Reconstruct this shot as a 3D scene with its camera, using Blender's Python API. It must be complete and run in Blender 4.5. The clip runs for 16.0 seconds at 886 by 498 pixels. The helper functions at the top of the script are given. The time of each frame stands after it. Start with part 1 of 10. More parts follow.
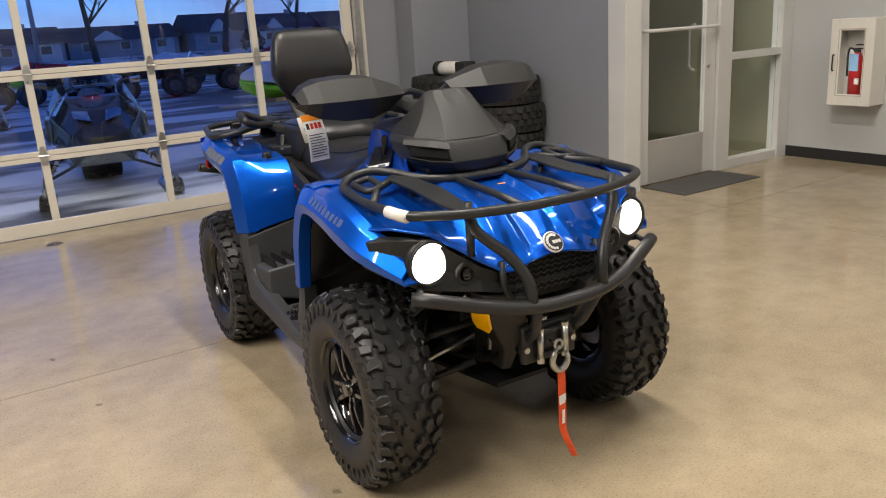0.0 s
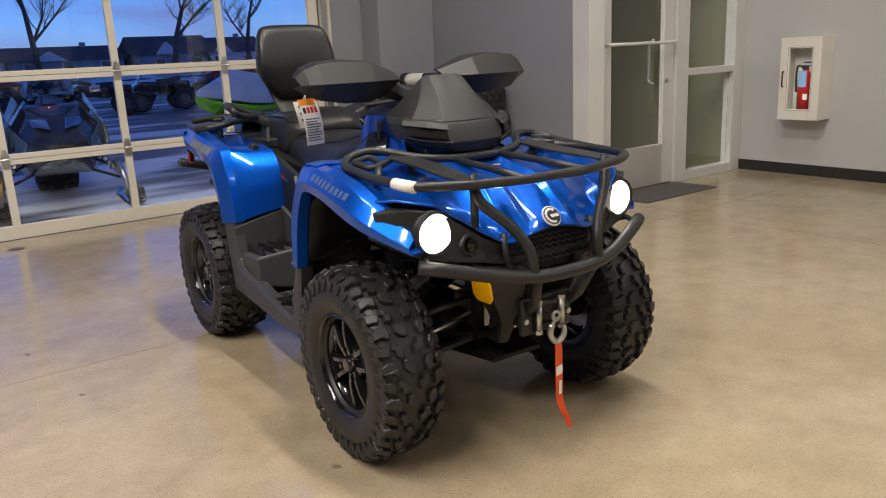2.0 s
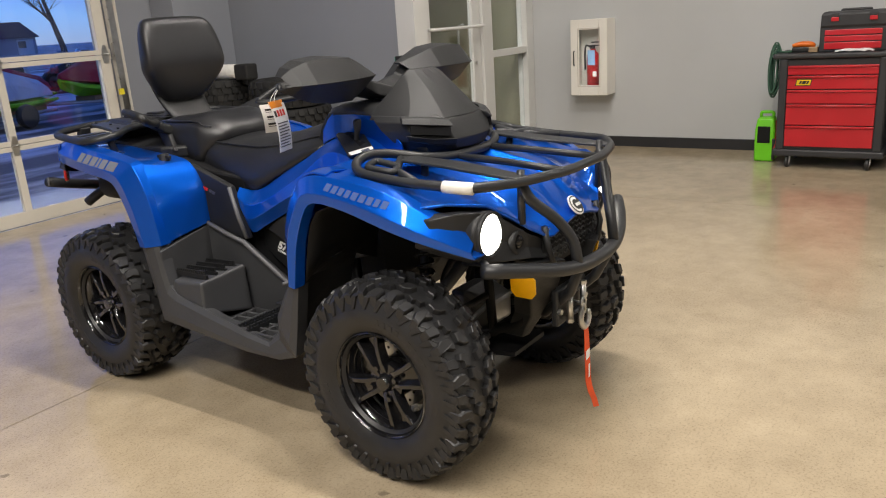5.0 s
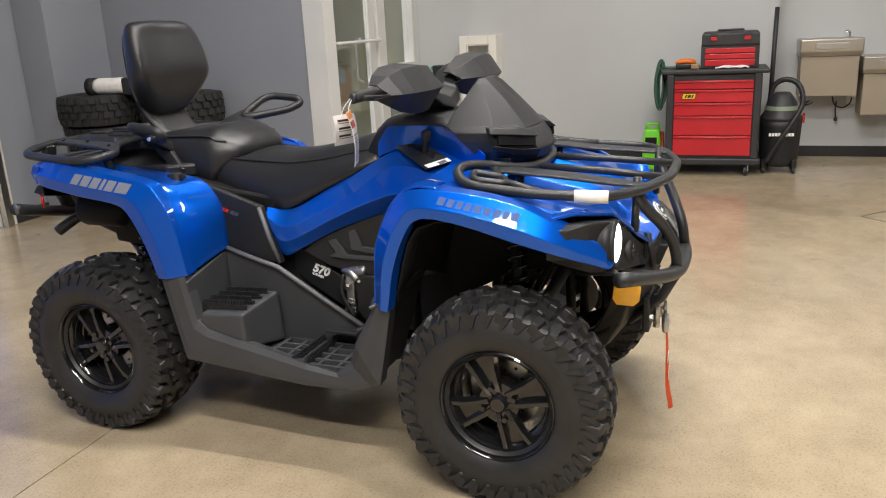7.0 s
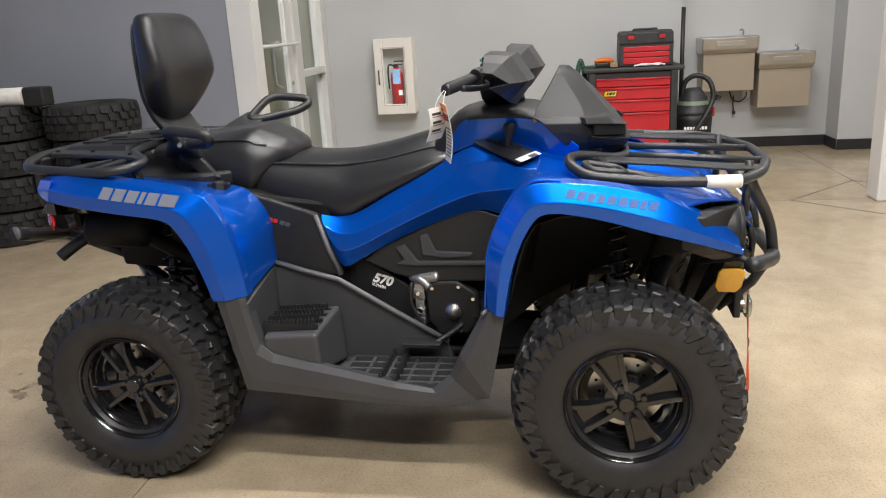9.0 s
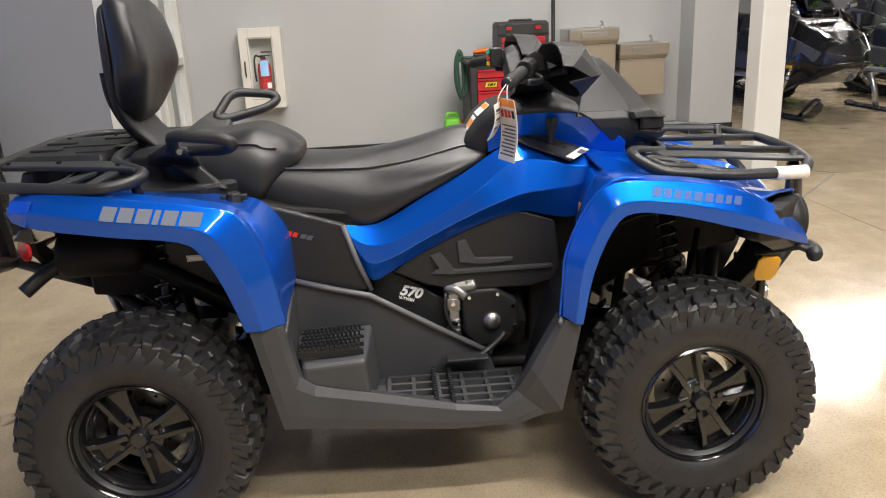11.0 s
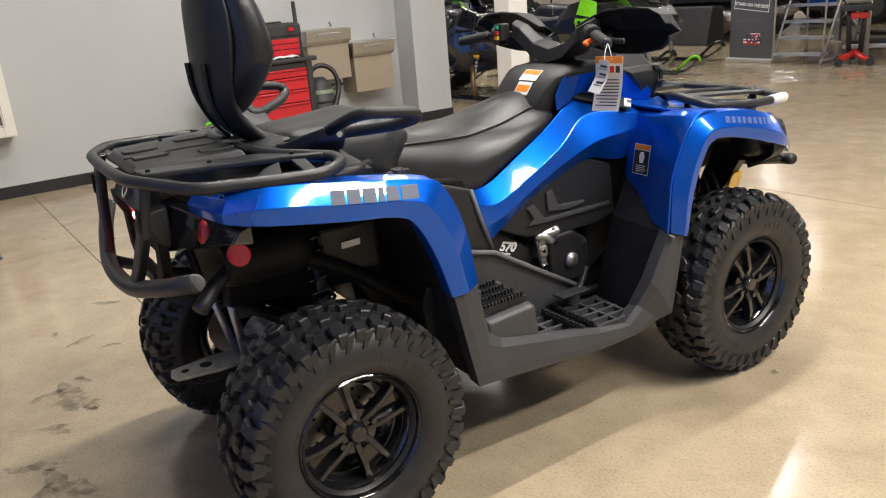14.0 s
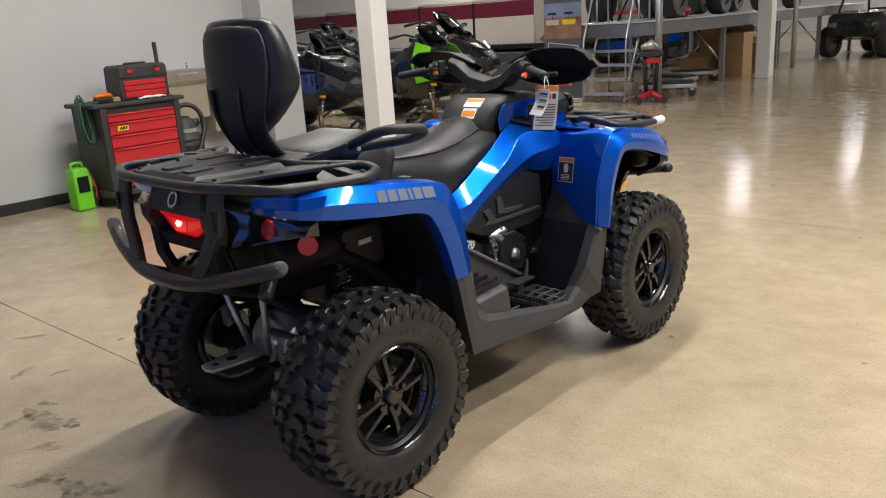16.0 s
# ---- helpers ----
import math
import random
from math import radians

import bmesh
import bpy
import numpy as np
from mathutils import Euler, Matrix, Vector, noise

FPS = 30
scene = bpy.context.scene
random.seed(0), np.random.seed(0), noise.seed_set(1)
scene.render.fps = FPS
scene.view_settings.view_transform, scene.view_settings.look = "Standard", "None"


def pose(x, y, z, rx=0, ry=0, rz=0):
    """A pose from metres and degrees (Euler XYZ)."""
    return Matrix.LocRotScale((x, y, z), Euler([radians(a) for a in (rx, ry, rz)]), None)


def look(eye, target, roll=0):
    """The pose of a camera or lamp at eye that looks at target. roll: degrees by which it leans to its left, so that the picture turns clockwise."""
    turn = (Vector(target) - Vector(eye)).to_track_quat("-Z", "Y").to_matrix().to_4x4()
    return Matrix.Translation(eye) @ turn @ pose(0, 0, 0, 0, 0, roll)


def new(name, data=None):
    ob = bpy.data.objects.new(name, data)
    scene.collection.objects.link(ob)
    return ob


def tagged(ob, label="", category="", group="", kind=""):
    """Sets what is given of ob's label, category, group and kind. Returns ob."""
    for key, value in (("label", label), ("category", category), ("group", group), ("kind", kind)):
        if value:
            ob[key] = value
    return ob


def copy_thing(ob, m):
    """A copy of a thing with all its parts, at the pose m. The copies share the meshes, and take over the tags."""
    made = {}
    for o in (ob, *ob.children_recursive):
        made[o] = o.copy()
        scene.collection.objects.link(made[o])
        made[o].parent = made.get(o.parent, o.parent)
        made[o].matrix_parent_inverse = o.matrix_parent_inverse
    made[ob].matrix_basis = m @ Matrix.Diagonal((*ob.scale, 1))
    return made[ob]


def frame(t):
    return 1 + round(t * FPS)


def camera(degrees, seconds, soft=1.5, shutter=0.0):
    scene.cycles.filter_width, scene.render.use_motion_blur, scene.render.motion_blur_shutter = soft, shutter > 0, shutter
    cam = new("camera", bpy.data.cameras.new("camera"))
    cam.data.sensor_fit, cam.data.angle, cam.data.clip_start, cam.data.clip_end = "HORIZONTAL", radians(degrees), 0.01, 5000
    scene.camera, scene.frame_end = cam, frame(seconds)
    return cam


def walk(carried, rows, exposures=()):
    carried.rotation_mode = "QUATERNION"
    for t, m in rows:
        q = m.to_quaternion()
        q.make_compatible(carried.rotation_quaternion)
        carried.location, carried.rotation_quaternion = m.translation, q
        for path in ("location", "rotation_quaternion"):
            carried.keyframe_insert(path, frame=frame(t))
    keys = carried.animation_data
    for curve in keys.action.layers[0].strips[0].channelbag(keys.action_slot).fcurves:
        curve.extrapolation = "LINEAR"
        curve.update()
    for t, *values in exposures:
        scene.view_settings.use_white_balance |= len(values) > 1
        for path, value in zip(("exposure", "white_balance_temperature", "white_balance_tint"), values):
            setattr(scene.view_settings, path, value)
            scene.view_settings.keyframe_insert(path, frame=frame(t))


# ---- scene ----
cam = camera(59.3, 16.0, soft=1.1)
PATH = [
    (0, (0.167, 0.318, 1.405), (1.191, 1.945, 0.852), -3.7),
    (0.5, (0.001, 0.384, 1.368), (1.081, 1.977, 0.827), -3.7),
    (1, (-0.057, 0.381, 1.32), (1.064, 1.953, 0.797), -3.4),
    (1.5, (-0.044, 0.349, 1.281), (1.092, 1.917, 0.783), -3.1),
    (2, (-0.029, 0.327, 1.279), (1.114, 1.891, 0.784), -2.7),
    (2.5, (-0.039, 0.334, 1.3), (1.129, 1.877, 0.794), -2.6),
    (3, (-0.146, 0.355, 1.373), (1.084, 1.848, 0.862), -2.8),
    (3.5, (-0.295, 0.473, 1.366), (1.024, 1.882, 0.839), -3.3),
    (3.7, (-0.32, 0.525, 1.351), (1.043, 1.887, 0.817), -3.5),
    (6, (-0.701, 1.477, 1.359), (1.017, 2.33, 0.791), -3.4),
    (6.5, (-0.742, 1.653, 1.354), (1.03, 2.395, 0.798), -3.1),
    (7, (-0.858, 1.851, 1.369), (0.952, 2.495, 0.814), -2.7),
    (7.5, (-0.825, 2.028, 1.346), (1.016, 2.577, 0.79), -2.7),
    (8, (-0.801, 2.204, 1.355), (1.066, 2.661, 0.802), -2.7),
    (8.5, (-0.848, 2.406, 1.357), (1.04, 2.77, 0.806), -2.9),
    (9, (-0.886, 2.595, 1.339), (1.017, 2.872, 0.787), -3.2),
    (11.5, (-0.683, 3.507, 1.368), (1.191, 3.165, 0.759), -2.3),
    (12, (-0.709, 3.781, 1.366), (1.13, 3.291, 0.748), -2.3),
    (12.5, (-0.625, 3.983, 1.347), (1.168, 3.35, 0.726), -2.7),
    (13, (-0.481, 4.151, 1.367), (1.249, 3.364, 0.742), -3.3),
    (13.5, (-0.443, 4.413, 1.373), (1.215, 3.488, 0.746), -4.1),
    (14, (-0.391, 4.652, 1.349), (1.186, 3.591, 0.725), -4.7),
    (14.5, (-0.298, 4.873, 1.368), (1.176, 3.667, 0.76), -4.9),
    (15, (-0.309, 5.163, 1.373), (1.077, 3.845, 0.79), -4.7),
    (15.5, (-0.37, 5.333, 1.384), (0.953, 3.945, 0.815), -4.2),
    (16, (-0.363, 5.369, 1.377), (0.911, 3.931, 0.822), -3.7),
]
walk(cam, [(t, look(eye, target, roll)) for t, eye, target, roll in PATH], [(0.0, -0.36, 6800, 10), (1.5, -0.46, 6780, 10), (3.5, -0.40, 6700, 10), (6.0, -0.12, 6490, 10), (9.0, 0.03, 6260, 10), (11.5, 0.14, 6500, 10), (14.5, 0.17, 6450, 10), (16.0, -0.03, 6330, 10)])

# ---- world and large lights ----
world = bpy.data.worlds.new("dusk")
scene.world = world
world.use_nodes = True
wn = world.node_tree
sky = wn.nodes.new("ShaderNodeTexSky")
sky.sky_type = "NISHITA"
sky.sun_disc = False
sky.sun_elevation = radians(14.0)
sky.sun_rotation = radians(180)
sky.air_density, sky.dust_density, sky.ozone_density = 1.0, 0.0, 8.0
# thin evening cloud over the clear sky
ctc, cmap, cloud, cramp, cmix = (wn.nodes.new("ShaderNode" + k) for k in ("TexCoord", "Mapping", "TexNoise", "ValToRGB", "Mix"))
cmap.inputs["Scale"].default_value = (2.0, 2.0, 9.0)
cloud.inputs["Scale"].default_value, cloud.inputs["Detail"].default_value = 2.2, 7
cramp.color_ramp.elements[0].position, cramp.color_ramp.elements[1].position = 0.48, 0.72
cmix.data_type = "RGBA"
cmix.inputs["B"].default_value = (2.2, 2.9, 4.2, 1)
wn.links.new(ctc.outputs["Generated"], cmap.inputs["Vector"])
wn.links.new(cmap.outputs["Vector"], cloud.inputs["Vector"])
wn.links.new(cloud.outputs["Fac"], cramp.inputs["Fac"])
wn.links.new(cramp.outputs["Color"], cmix.inputs["Factor"])
wn.links.new(sky.outputs["Color"], cmix.inputs["A"])
ctint = wn.nodes.new("ShaderNodeMix")
ctint.data_type, ctint.blend_type = "RGBA", "MULTIPLY"
ctint.inputs["Factor"].default_value = 1.0
ctint.inputs["B"].default_value = (0.80, 0.86, 1.50, 1)
wn.links.new(cmix.outputs["Result"], ctint.inputs["A"])
wn.links.new(ctint.outputs["Result"], wn.nodes["Background"].inputs["Color"])
wn.nodes["Background"].inputs["Strength"].default_value = 0.14

CEILING = 4.9
# LED high bays inferred from floor glints and shadow edges, plus added fill lamps
# the far ones of power over 4 are unseen fill for the far hall
LAMPS = [(1.85, 2.2, 1.25), (-1.1, 1.7, 1.35), (-2.9, 0.2, 1.3), (-2.9, 2.9, 0.8), (4.3, 2.4, 0.55), (4.3, -2.4, 0.6), (10.5, -4.0, 1.6), (8.5, -10.0, 0.5), (1.3, -12.0, 1.3), (1.0, -20.0, 4.6), (2.0, -27.0, 5.0), (9.5, -21.9, 0.4), (7.55, -28.5, 0.4), (12.0, -6.0, 0.6), (15.5, -21.0, 4.4)]
for lx, ly, power in LAMPS:
    data = bpy.data.lights.new("high_bay_and_fill_light", "AREA")
    data.shape, data.size, data.size_y = "RECTANGLE", 0.12, 2.4
    data.energy, data.color = 158 * power, (1.0, 0.945, 0.88)
    lamp = new("high_bay_and_fill_light", data)
    lamp.matrix_world = pose(lx, ly, CEILING - 0.14)
# ---- materials ----
MATS = {}


def mat(name, col, rough=0.5, metal=0.0, vary=0.08, scale=6.0, bump=0.0, bscale=80.0, coat=0.0, rvar=0.08, spec=0.5, emit=None, power=0.0, flake=0.0):
    """A painted, moulded or metal surface: colour drifts at one scale, roughness and relief at a finer one."""
    m = bpy.data.materials.new(name)
    m.use_nodes = True
    nt = m.node_tree
    b = nt.nodes["Principled BSDF"]
    tc = nt.nodes.new("ShaderNodeTexCoord")
    n1 = nt.nodes.new("ShaderNodeTexNoise")
    n1.inputs["Scale"].default_value, n1.inputs["Detail"].default_value = scale, 6
    nt.links.new(tc.outputs["Object"], n1.inputs["Vector"])
    ramp = nt.nodes.new("ShaderNodeValToRGB")
    lo = [max(0.0, c * (1 - vary)) for c in col] + [1]
    hi = [min(1.0, c * (1 + vary)) for c in col] + [1]
    ramp.color_ramp.elements[0].position, ramp.color_ramp.elements[1].position = 0.3, 0.7
    ramp.color_ramp.elements[0].color, ramp.color_ramp.elements[1].color = lo, hi
    nt.links.new(n1.outputs["Fac"], ramp.inputs["Fac"])
    nt.links.new(ramp.outputs["Color"], b.inputs["Base Color"])
    n2 = nt.nodes.new("ShaderNodeTexNoise")
    n2.inputs["Scale"].default_value, n2.inputs["Detail"].default_value = bscale, 4
    nt.links.new(tc.outputs["Object"], n2.inputs["Vector"])
    mr = nt.nodes.new("ShaderNodeMapRange")
    mr.inputs["To Min"].default_value, mr.inputs["To Max"].default_value = max(0.02, rough - rvar), min(1.0, rough + rvar)
    nt.links.new(n1.outputs["Fac"], mr.inputs["Value"])
    nt.links.new(mr.outputs["Result"], b.inputs["Roughness"])
    b.inputs["Metallic"].default_value = metal
    b.inputs["Specular IOR Level"].default_value = spec
    b.inputs["Coat Weight"].default_value = coat
    b.inputs["Coat Roughness"].default_value = 0.04
    if bump:
        bp = nt.nodes.new("ShaderNodeBump")
        bp.inputs["Strength"].default_value, bp.inputs["Distance"].default_value = bump, 0.002
        nt.links.new(n2.outputs["Fac"], bp.inputs["Height"])
        nt.links.new(bp.outputs["Normal"], b.inputs["Normal"])
    if emit:
        b.inputs["Emission Color"].default_value = (*emit, 1)
        b.inputs["Emission Strength"].default_value = power
    MATS[name] = m
    return m


def glass(name, tint=(1, 1, 1), rough=0.0, ior=1.45):
    m = bpy.data.materials.new(name)
    m.use_nodes = True
    b = m.node_tree.nodes["Principled BSDF"]
    b.inputs["Base Color"].default_value = (*tint, 1)
    b.inputs["Roughness"].default_value, b.inputs["IOR"].default_value = rough, ior
    b.inputs["Transmission Weight"].default_value = 1
    MATS[name] = m
    return m


def concrete_floor():
    """Polished, sealed tan concrete: clouds, fine aggregate, scuffs, a few dried spills."""
    m = bpy.data.materials.new("polished_concrete")
    m.use_nodes = True
    nt = m.node_tree
    b = nt.nodes["Principled BSDF"]
    geo = nt.nodes.new("ShaderNodeNewGeometry")

    def noise_node(scale, detail=5, rough=0.55):
        n = nt.nodes.new("ShaderNodeTexNoise")
        n.inputs["Scale"].default_value, n.inputs["Detail"].default_value, n.inputs["Roughness"].default_value = scale, detail, rough
        nt.links.new(geo.outputs["Position"], n.inputs["Vector"])
        return n
    clouds, mid, fine = noise_node(0.9, 6, 0.6), noise_node(5, 9, 0.7), noise_node(110, 5, 0.75)
    ramp = nt.nodes.new("ShaderNodeValToRGB")
    e = ramp.color_ramp.elements
    e[0].position, e[0].color = 0.3, (0.375, 0.30, 0.20, 1)
    e[1].position, e[1].color = 0.72, (0.48, 0.395, 0.272, 1)
    nt.links.new(clouds.outputs["Fac"], ramp.inputs["Fac"])
    ramp2 = nt.nodes.new("ShaderNodeValToRGB")
    e = ramp2.color_ramp.elements
    e[0].position, e[0].color = 0.32, (0.66, 0.645, 0.62, 1)
    e[1].position, e[1].color = 0.62, (1, 1, 1, 1)
    nt.links.new(mid.outputs["Fac"], ramp2.inputs["Fac"])
    mix = nt.nodes.new("ShaderNodeMix")
    mix.data_type, mix.blend_type = "RGBA", "MULTIPLY"
    mix.inputs["Factor"].default_value = 0.6
    nt.links.new(ramp.outputs["Color"], mix.inputs["A"])
    nt.links.new(ramp2.outputs["Color"], mix.inputs["B"])
    ramp3 = nt.nodes.new("ShaderNodeValToRGB")
    e = ramp3.color_ramp.elements
    e[0].position, e[0].color = 0.36, (0.42, 0.39, 0.35, 1)
    e[1].position, e[1].color = 0.5, (1, 1, 1, 1)
    nt.links.new(fine.outputs["Fac"], ramp3.inputs["Fac"])
    mix2 = nt.nodes.new("ShaderNodeMix")
    mix2.data_type, mix2.blend_type = "RGBA", "MULTIPLY"
    mix2.inputs["Factor"].default_value = 0.45
    nt.links.new(mix.outputs["Result"], mix2.inputs["A"])
    nt.links.new(ramp3.outputs["Color"], mix2.inputs["B"])
    # small dark chips
    vor = nt.nodes.new("ShaderNodeTexVoronoi")
    vor.inputs["Scale"].default_value = 2.6
    warp = nt.nodes.new("ShaderNodeVectorMath")
    warp.operation = "MULTIPLY_ADD"
    nt.links.new(noise_node(24).outputs["Color"], warp.inputs[0])
    warp.inputs[1].default_value = (0.05, 0.05, 0.0)
    nt.links.new(geo.outputs["Position"], warp.inputs[2])
    nt.links.new(warp.outputs["Vector"], vor.inputs["Vector"])
    spot = nt.nodes.new("ShaderNodeMapRange")
    spot.inputs["From Min"].default_value, spot.inputs["From Max"].default_value = 0.035, 0.05
    spot.inputs["To Min"].default_value, spot.inputs["To Max"].default_value = 0.45, 1.0
    nt.links.new(vor.outputs["Distance"], spot.inputs["Value"])
    mix3 = nt.nodes.new("ShaderNodeMix")
    mix3.data_type, mix3.blend_type = "RGBA", "MULTIPLY"
    mix3.inputs["Factor"].default_value = 0.8
    nt.links.new(mix2.outputs["Result"], mix3.inputs["A"])
    nt.links.new(spot.outputs["Result"], mix3.inputs["B"])
    nt.links.new(mix3.outputs["Result"], b.inputs["Base Color"])
    mr = nt.nodes.new("ShaderNodeMapRange")
    mr.inputs["From Min"].default_value, mr.inputs["From Max"].default_value = 0.3, 0.7
    mr.inputs["To Min"].default_value, mr.inputs["To Max"].default_value = 0.10, 0.21
    nt.links.new(mid.outputs["Fac"], mr.inputs["Value"])
    nt.links.new(mr.outputs["Result"], b.inputs["Roughness"])
    bp = nt.nodes.new("ShaderNodeBump")
    bp.inputs["Strength"].default_value, bp.inputs["Distance"].default_value = 0.035, 0.002
    nt.links.new(mid.outputs["Fac"], bp.inputs["Height"])
    nt.links.new(bp.outputs["Normal"], b.inputs["Normal"])
    MATS["floor"] = m
    return m


FLOOR = concrete_floor()
WALL = mat("light_grey_wall_paint", (0.485, 0.495, 0.50), 0.5, vary=0.03, scale=1.5, bump=0.25, bscale=220)
WALL_DARK = mat("blue_grey_wall_paint", (0.245, 0.258, 0.29), 0.40, vary=0.04, scale=1.5, bump=0.25, bscale=220)
WALL_WHITE = mat("white_column_paint", (0.72, 0.71, 0.68), 0.5, vary=0.03, scale=2, bump=0.15, bscale=150)
BASEBOARD = mat("black_vinyl_base", (0.02, 0.02, 0.022), 0.45)
ALU = mat("anodised_aluminium", (0.62, 0.61, 0.59), 0.38, 0.6, vary=0.04, scale=3)
ALU_WHITE = mat("pale_door_frame", (0.68, 0.64, 0.56), 0.42, 0.1, vary=0.04, scale=3)
ALU_PALE = mat("pale_grey_entry_frame", (0.66, 0.66, 0.64), 0.42, 0.15, vary=0.04, scale=3)
CEIL = mat("grey_ceiling_deck", (0.14, 0.14, 0.145), 0.7, vary=0.05, scale=2)
PANE = glass("clear_pane", (0.92, 0.97, 0.98))
BLUE = mat("metallic_blue_paint", (0.002, 0.090, 0.54), 0.33, 0.62, vary=0.04, scale=3, coat=1.0, rvar=0.03, spec=0.0)
BLACK = mat("black_moulded_plastic", (0.011, 0.0115, 0.0125), 0.50, vary=0.15, scale=10, bump=0.35, bscale=350)
GREY = mat("charcoal_moulded_plastic", (0.042, 0.043, 0.046), 0.5, vary=0.1, scale=10, bump=0.35, bscale=350)
RUBBER = mat("tyre_rubber", (0.017, 0.017, 0.0178), 0.46, vary=0.3, scale=14, bump=0.3, bscale=160)
VINYL = mat("black_seat_vinyl", (0.014, 0.0145, 0.0165), 0.33, vary=0.1, scale=9, bump=0.25, bscale=420)
STEEL_BLACK = mat("satin_black_powder_coat", (0.016, 0.017, 0.019), 0.42, 0.0, vary=0.12, scale=12, bump=0.15, bscale=260)
GLOSS_BLACK = mat("gloss_black_paint", (0.008, 0.008, 0.009), 0.12, 0.0, vary=0.1, coat=0.6)
STEEL = mat("machined_steel", (0.55, 0.55, 0.54), 0.3, 1.0, vary=0.1, scale=20)
DARK = mat("dark_underbody", (0.006, 0.006, 0.0068), 0.6, vary=0.2, spec=0.25)
# darker and rougher than the rubber of the fitted tyres
SPARE_RUBBER = mat("dark_spare_rubber", (0.012, 0.0118, 0.0115), 0.75, vary=0.4, scale=11, bump=0.8, bscale=70)


# ---- mesh helpers ----
def bm_to(name, bm, material, parent=None, label="", smooth=False, bevel=0.0, seg=2, subsurf=0, angle=35, harden=False):
    me = bpy.data.meshes.new(name)
    bmesh.ops.recalc_face_normals(bm, faces=bm.faces)
    bm.to_mesh(me)
    bm.free()
    for m in material if isinstance(material, (list, tuple)) else [material]:
        me.materials.append(m)
    if smooth:
        for p in me.polygons:
            p.use_smooth = True
    ob = new(name, me)
    if parent:
        ob.parent = parent
    if label:
        ob["label"] = label
    if subsurf:
        s = ob.modifiers.new("subsurf", "SUBSURF")
        s.levels = s.render_levels = subsurf
    if bevel:
        b = ob.modifiers.new("bevel", "BEVEL")
        b.width, b.segments, b.limit_method, b.angle_limit = bevel, seg, "ANGLE", radians(angle)
        b.harden_normals = harden
    return ob


def part(name, bm, material, parent, label="", **kw):
    return bm_to(name, bm, material, parent, label, **kw)


def empty(name, m=None, **tags):
    ob = new(name)
    ob.empty_display_size = 0.1
    if m is not None:
        ob.matrix_world = m
    return tagged(ob, **tags)


def add_box(bm, x0, x1, y0, y1, z0, z1, m=None):
    vs = [bm.verts.new(v) for v in ((x0, y0, z0), (x1, y0, z0), (x1, y1, z0), (x0, y1, z0), (x0, y0, z1), (x1, y0, z1), (x1, y1, z1), (x0, y1, z1))]
    if m is not None:
        for v in vs:
            v.co = m @ v.co
    for f in ((3, 2, 1, 0), (4, 5, 6, 7), (0, 1, 5, 4), (1, 2, 6, 5), (2, 3, 7, 6), (3, 0, 4, 7)):
        bm.faces.new([vs[i] for i in f])
    return vs


def box(x0, x1, y0, y1, z0, z1):
    bm = bmesh.new()
    add_box(bm, x0, x1, y0, y1, z0, z1)
    return bm


def smooth_path(pts, step=4, closed=False):
    """Catmull-Rom through the points."""
    P = [Vector(p) for p in pts]
    n = len(P)
    out = []
    last = n if closed else n - 1
    for i in range(last):
        p0 = P[(i - 1) % n] if closed or i > 0 else P[0] * 2 - P[1]
        p1, p2 = P[i], P[(i + 1) % n]
        p3 = P[(i + 2) % n] if closed or i + 2 < n else P[-1] * 2 - P[-2]
        for k in range(step):
            t = k / step
            out.append(0.5 * (2 * p1 + (p2 - p0) * t + (2 * p0 - 5 * p1 + 4 * p2 - p3) * t * t + (3 * p1 - p0 - 3 * p2 + p3) * t ** 3))
    if not closed:
        out.append(P[-1])
    return out


def rounded_path(pts, r=0.04, seg=5, closed=False):
    """Straight runs with arcs of about radius r at the corners, as bent tube has."""
    P = [Vector(p) for p in pts]
    n = len(P)
    out = []
    for i in range(n):
        if not closed and i in (0, n - 1):
            out.append(P[i])
            continue
        a, b, c = P[i - 1], P[i], P[(i + 1) % n]
        d1, d2 = a - b, c - b
        k1, k2 = min(r, d1.length * 0.45), min(r, d2.length * 0.45)
        s, e = b + d1.normalized() * k1, b + d2.normalized() * k2
        for j in range(seg + 1):
            t = j / seg
            out.append(s * (1 - t) ** 2 + b * 2 * t * (1 - t) + e * t * t)
    return out


def add_tube(bm, pts, r, sides=10, closed=False, cap=True, squash=1.0):
    """A tube of radius r (a number, or one for each point) along the points."""
    P = [Vector(p) for p in pts]
    n = len(P)
    rings = []
    up = None
    for i in range(n):
        a = P[(i - 1) % n] if closed or i > 0 else P[0]
        c = P[(i + 1) % n] if closed or i < n - 1 else P[-1]
        d = (c - a)
        d = d.normalized() if d.length > 1e-9 else Vector((0, 0, 1))
        if up is None:
            up = Vector((0, 0, 1)) if abs(d.z) < 0.9 else Vector((1, 0, 0))
        side = d.cross(up)
        side = side.normalized() if side.length > 1e-6 else d.orthogonal().normalized()
        up = side.cross(d).normalized()
        rr = r[i] if isinstance(r, (list, tuple)) else r
        rings.append([bm.verts.new(P[i] + side * math.cos(2 * math.pi * k / sides) * rr + up * math.sin(2 * math.pi * k / sides) * rr * squash) for k in range(sides)])
    for i in range(n if closed else n - 1):
        A, B = rings[i], rings[(i + 1) % n]
        for k in range(sides):
            bm.faces.new((A[k], A[(k + 1) % sides], B[(k + 1) % sides], B[k]))
    if cap and not closed:
        bm.faces.new(list(reversed(rings[0])))
        bm.faces.new(rings[-1])
    return rings


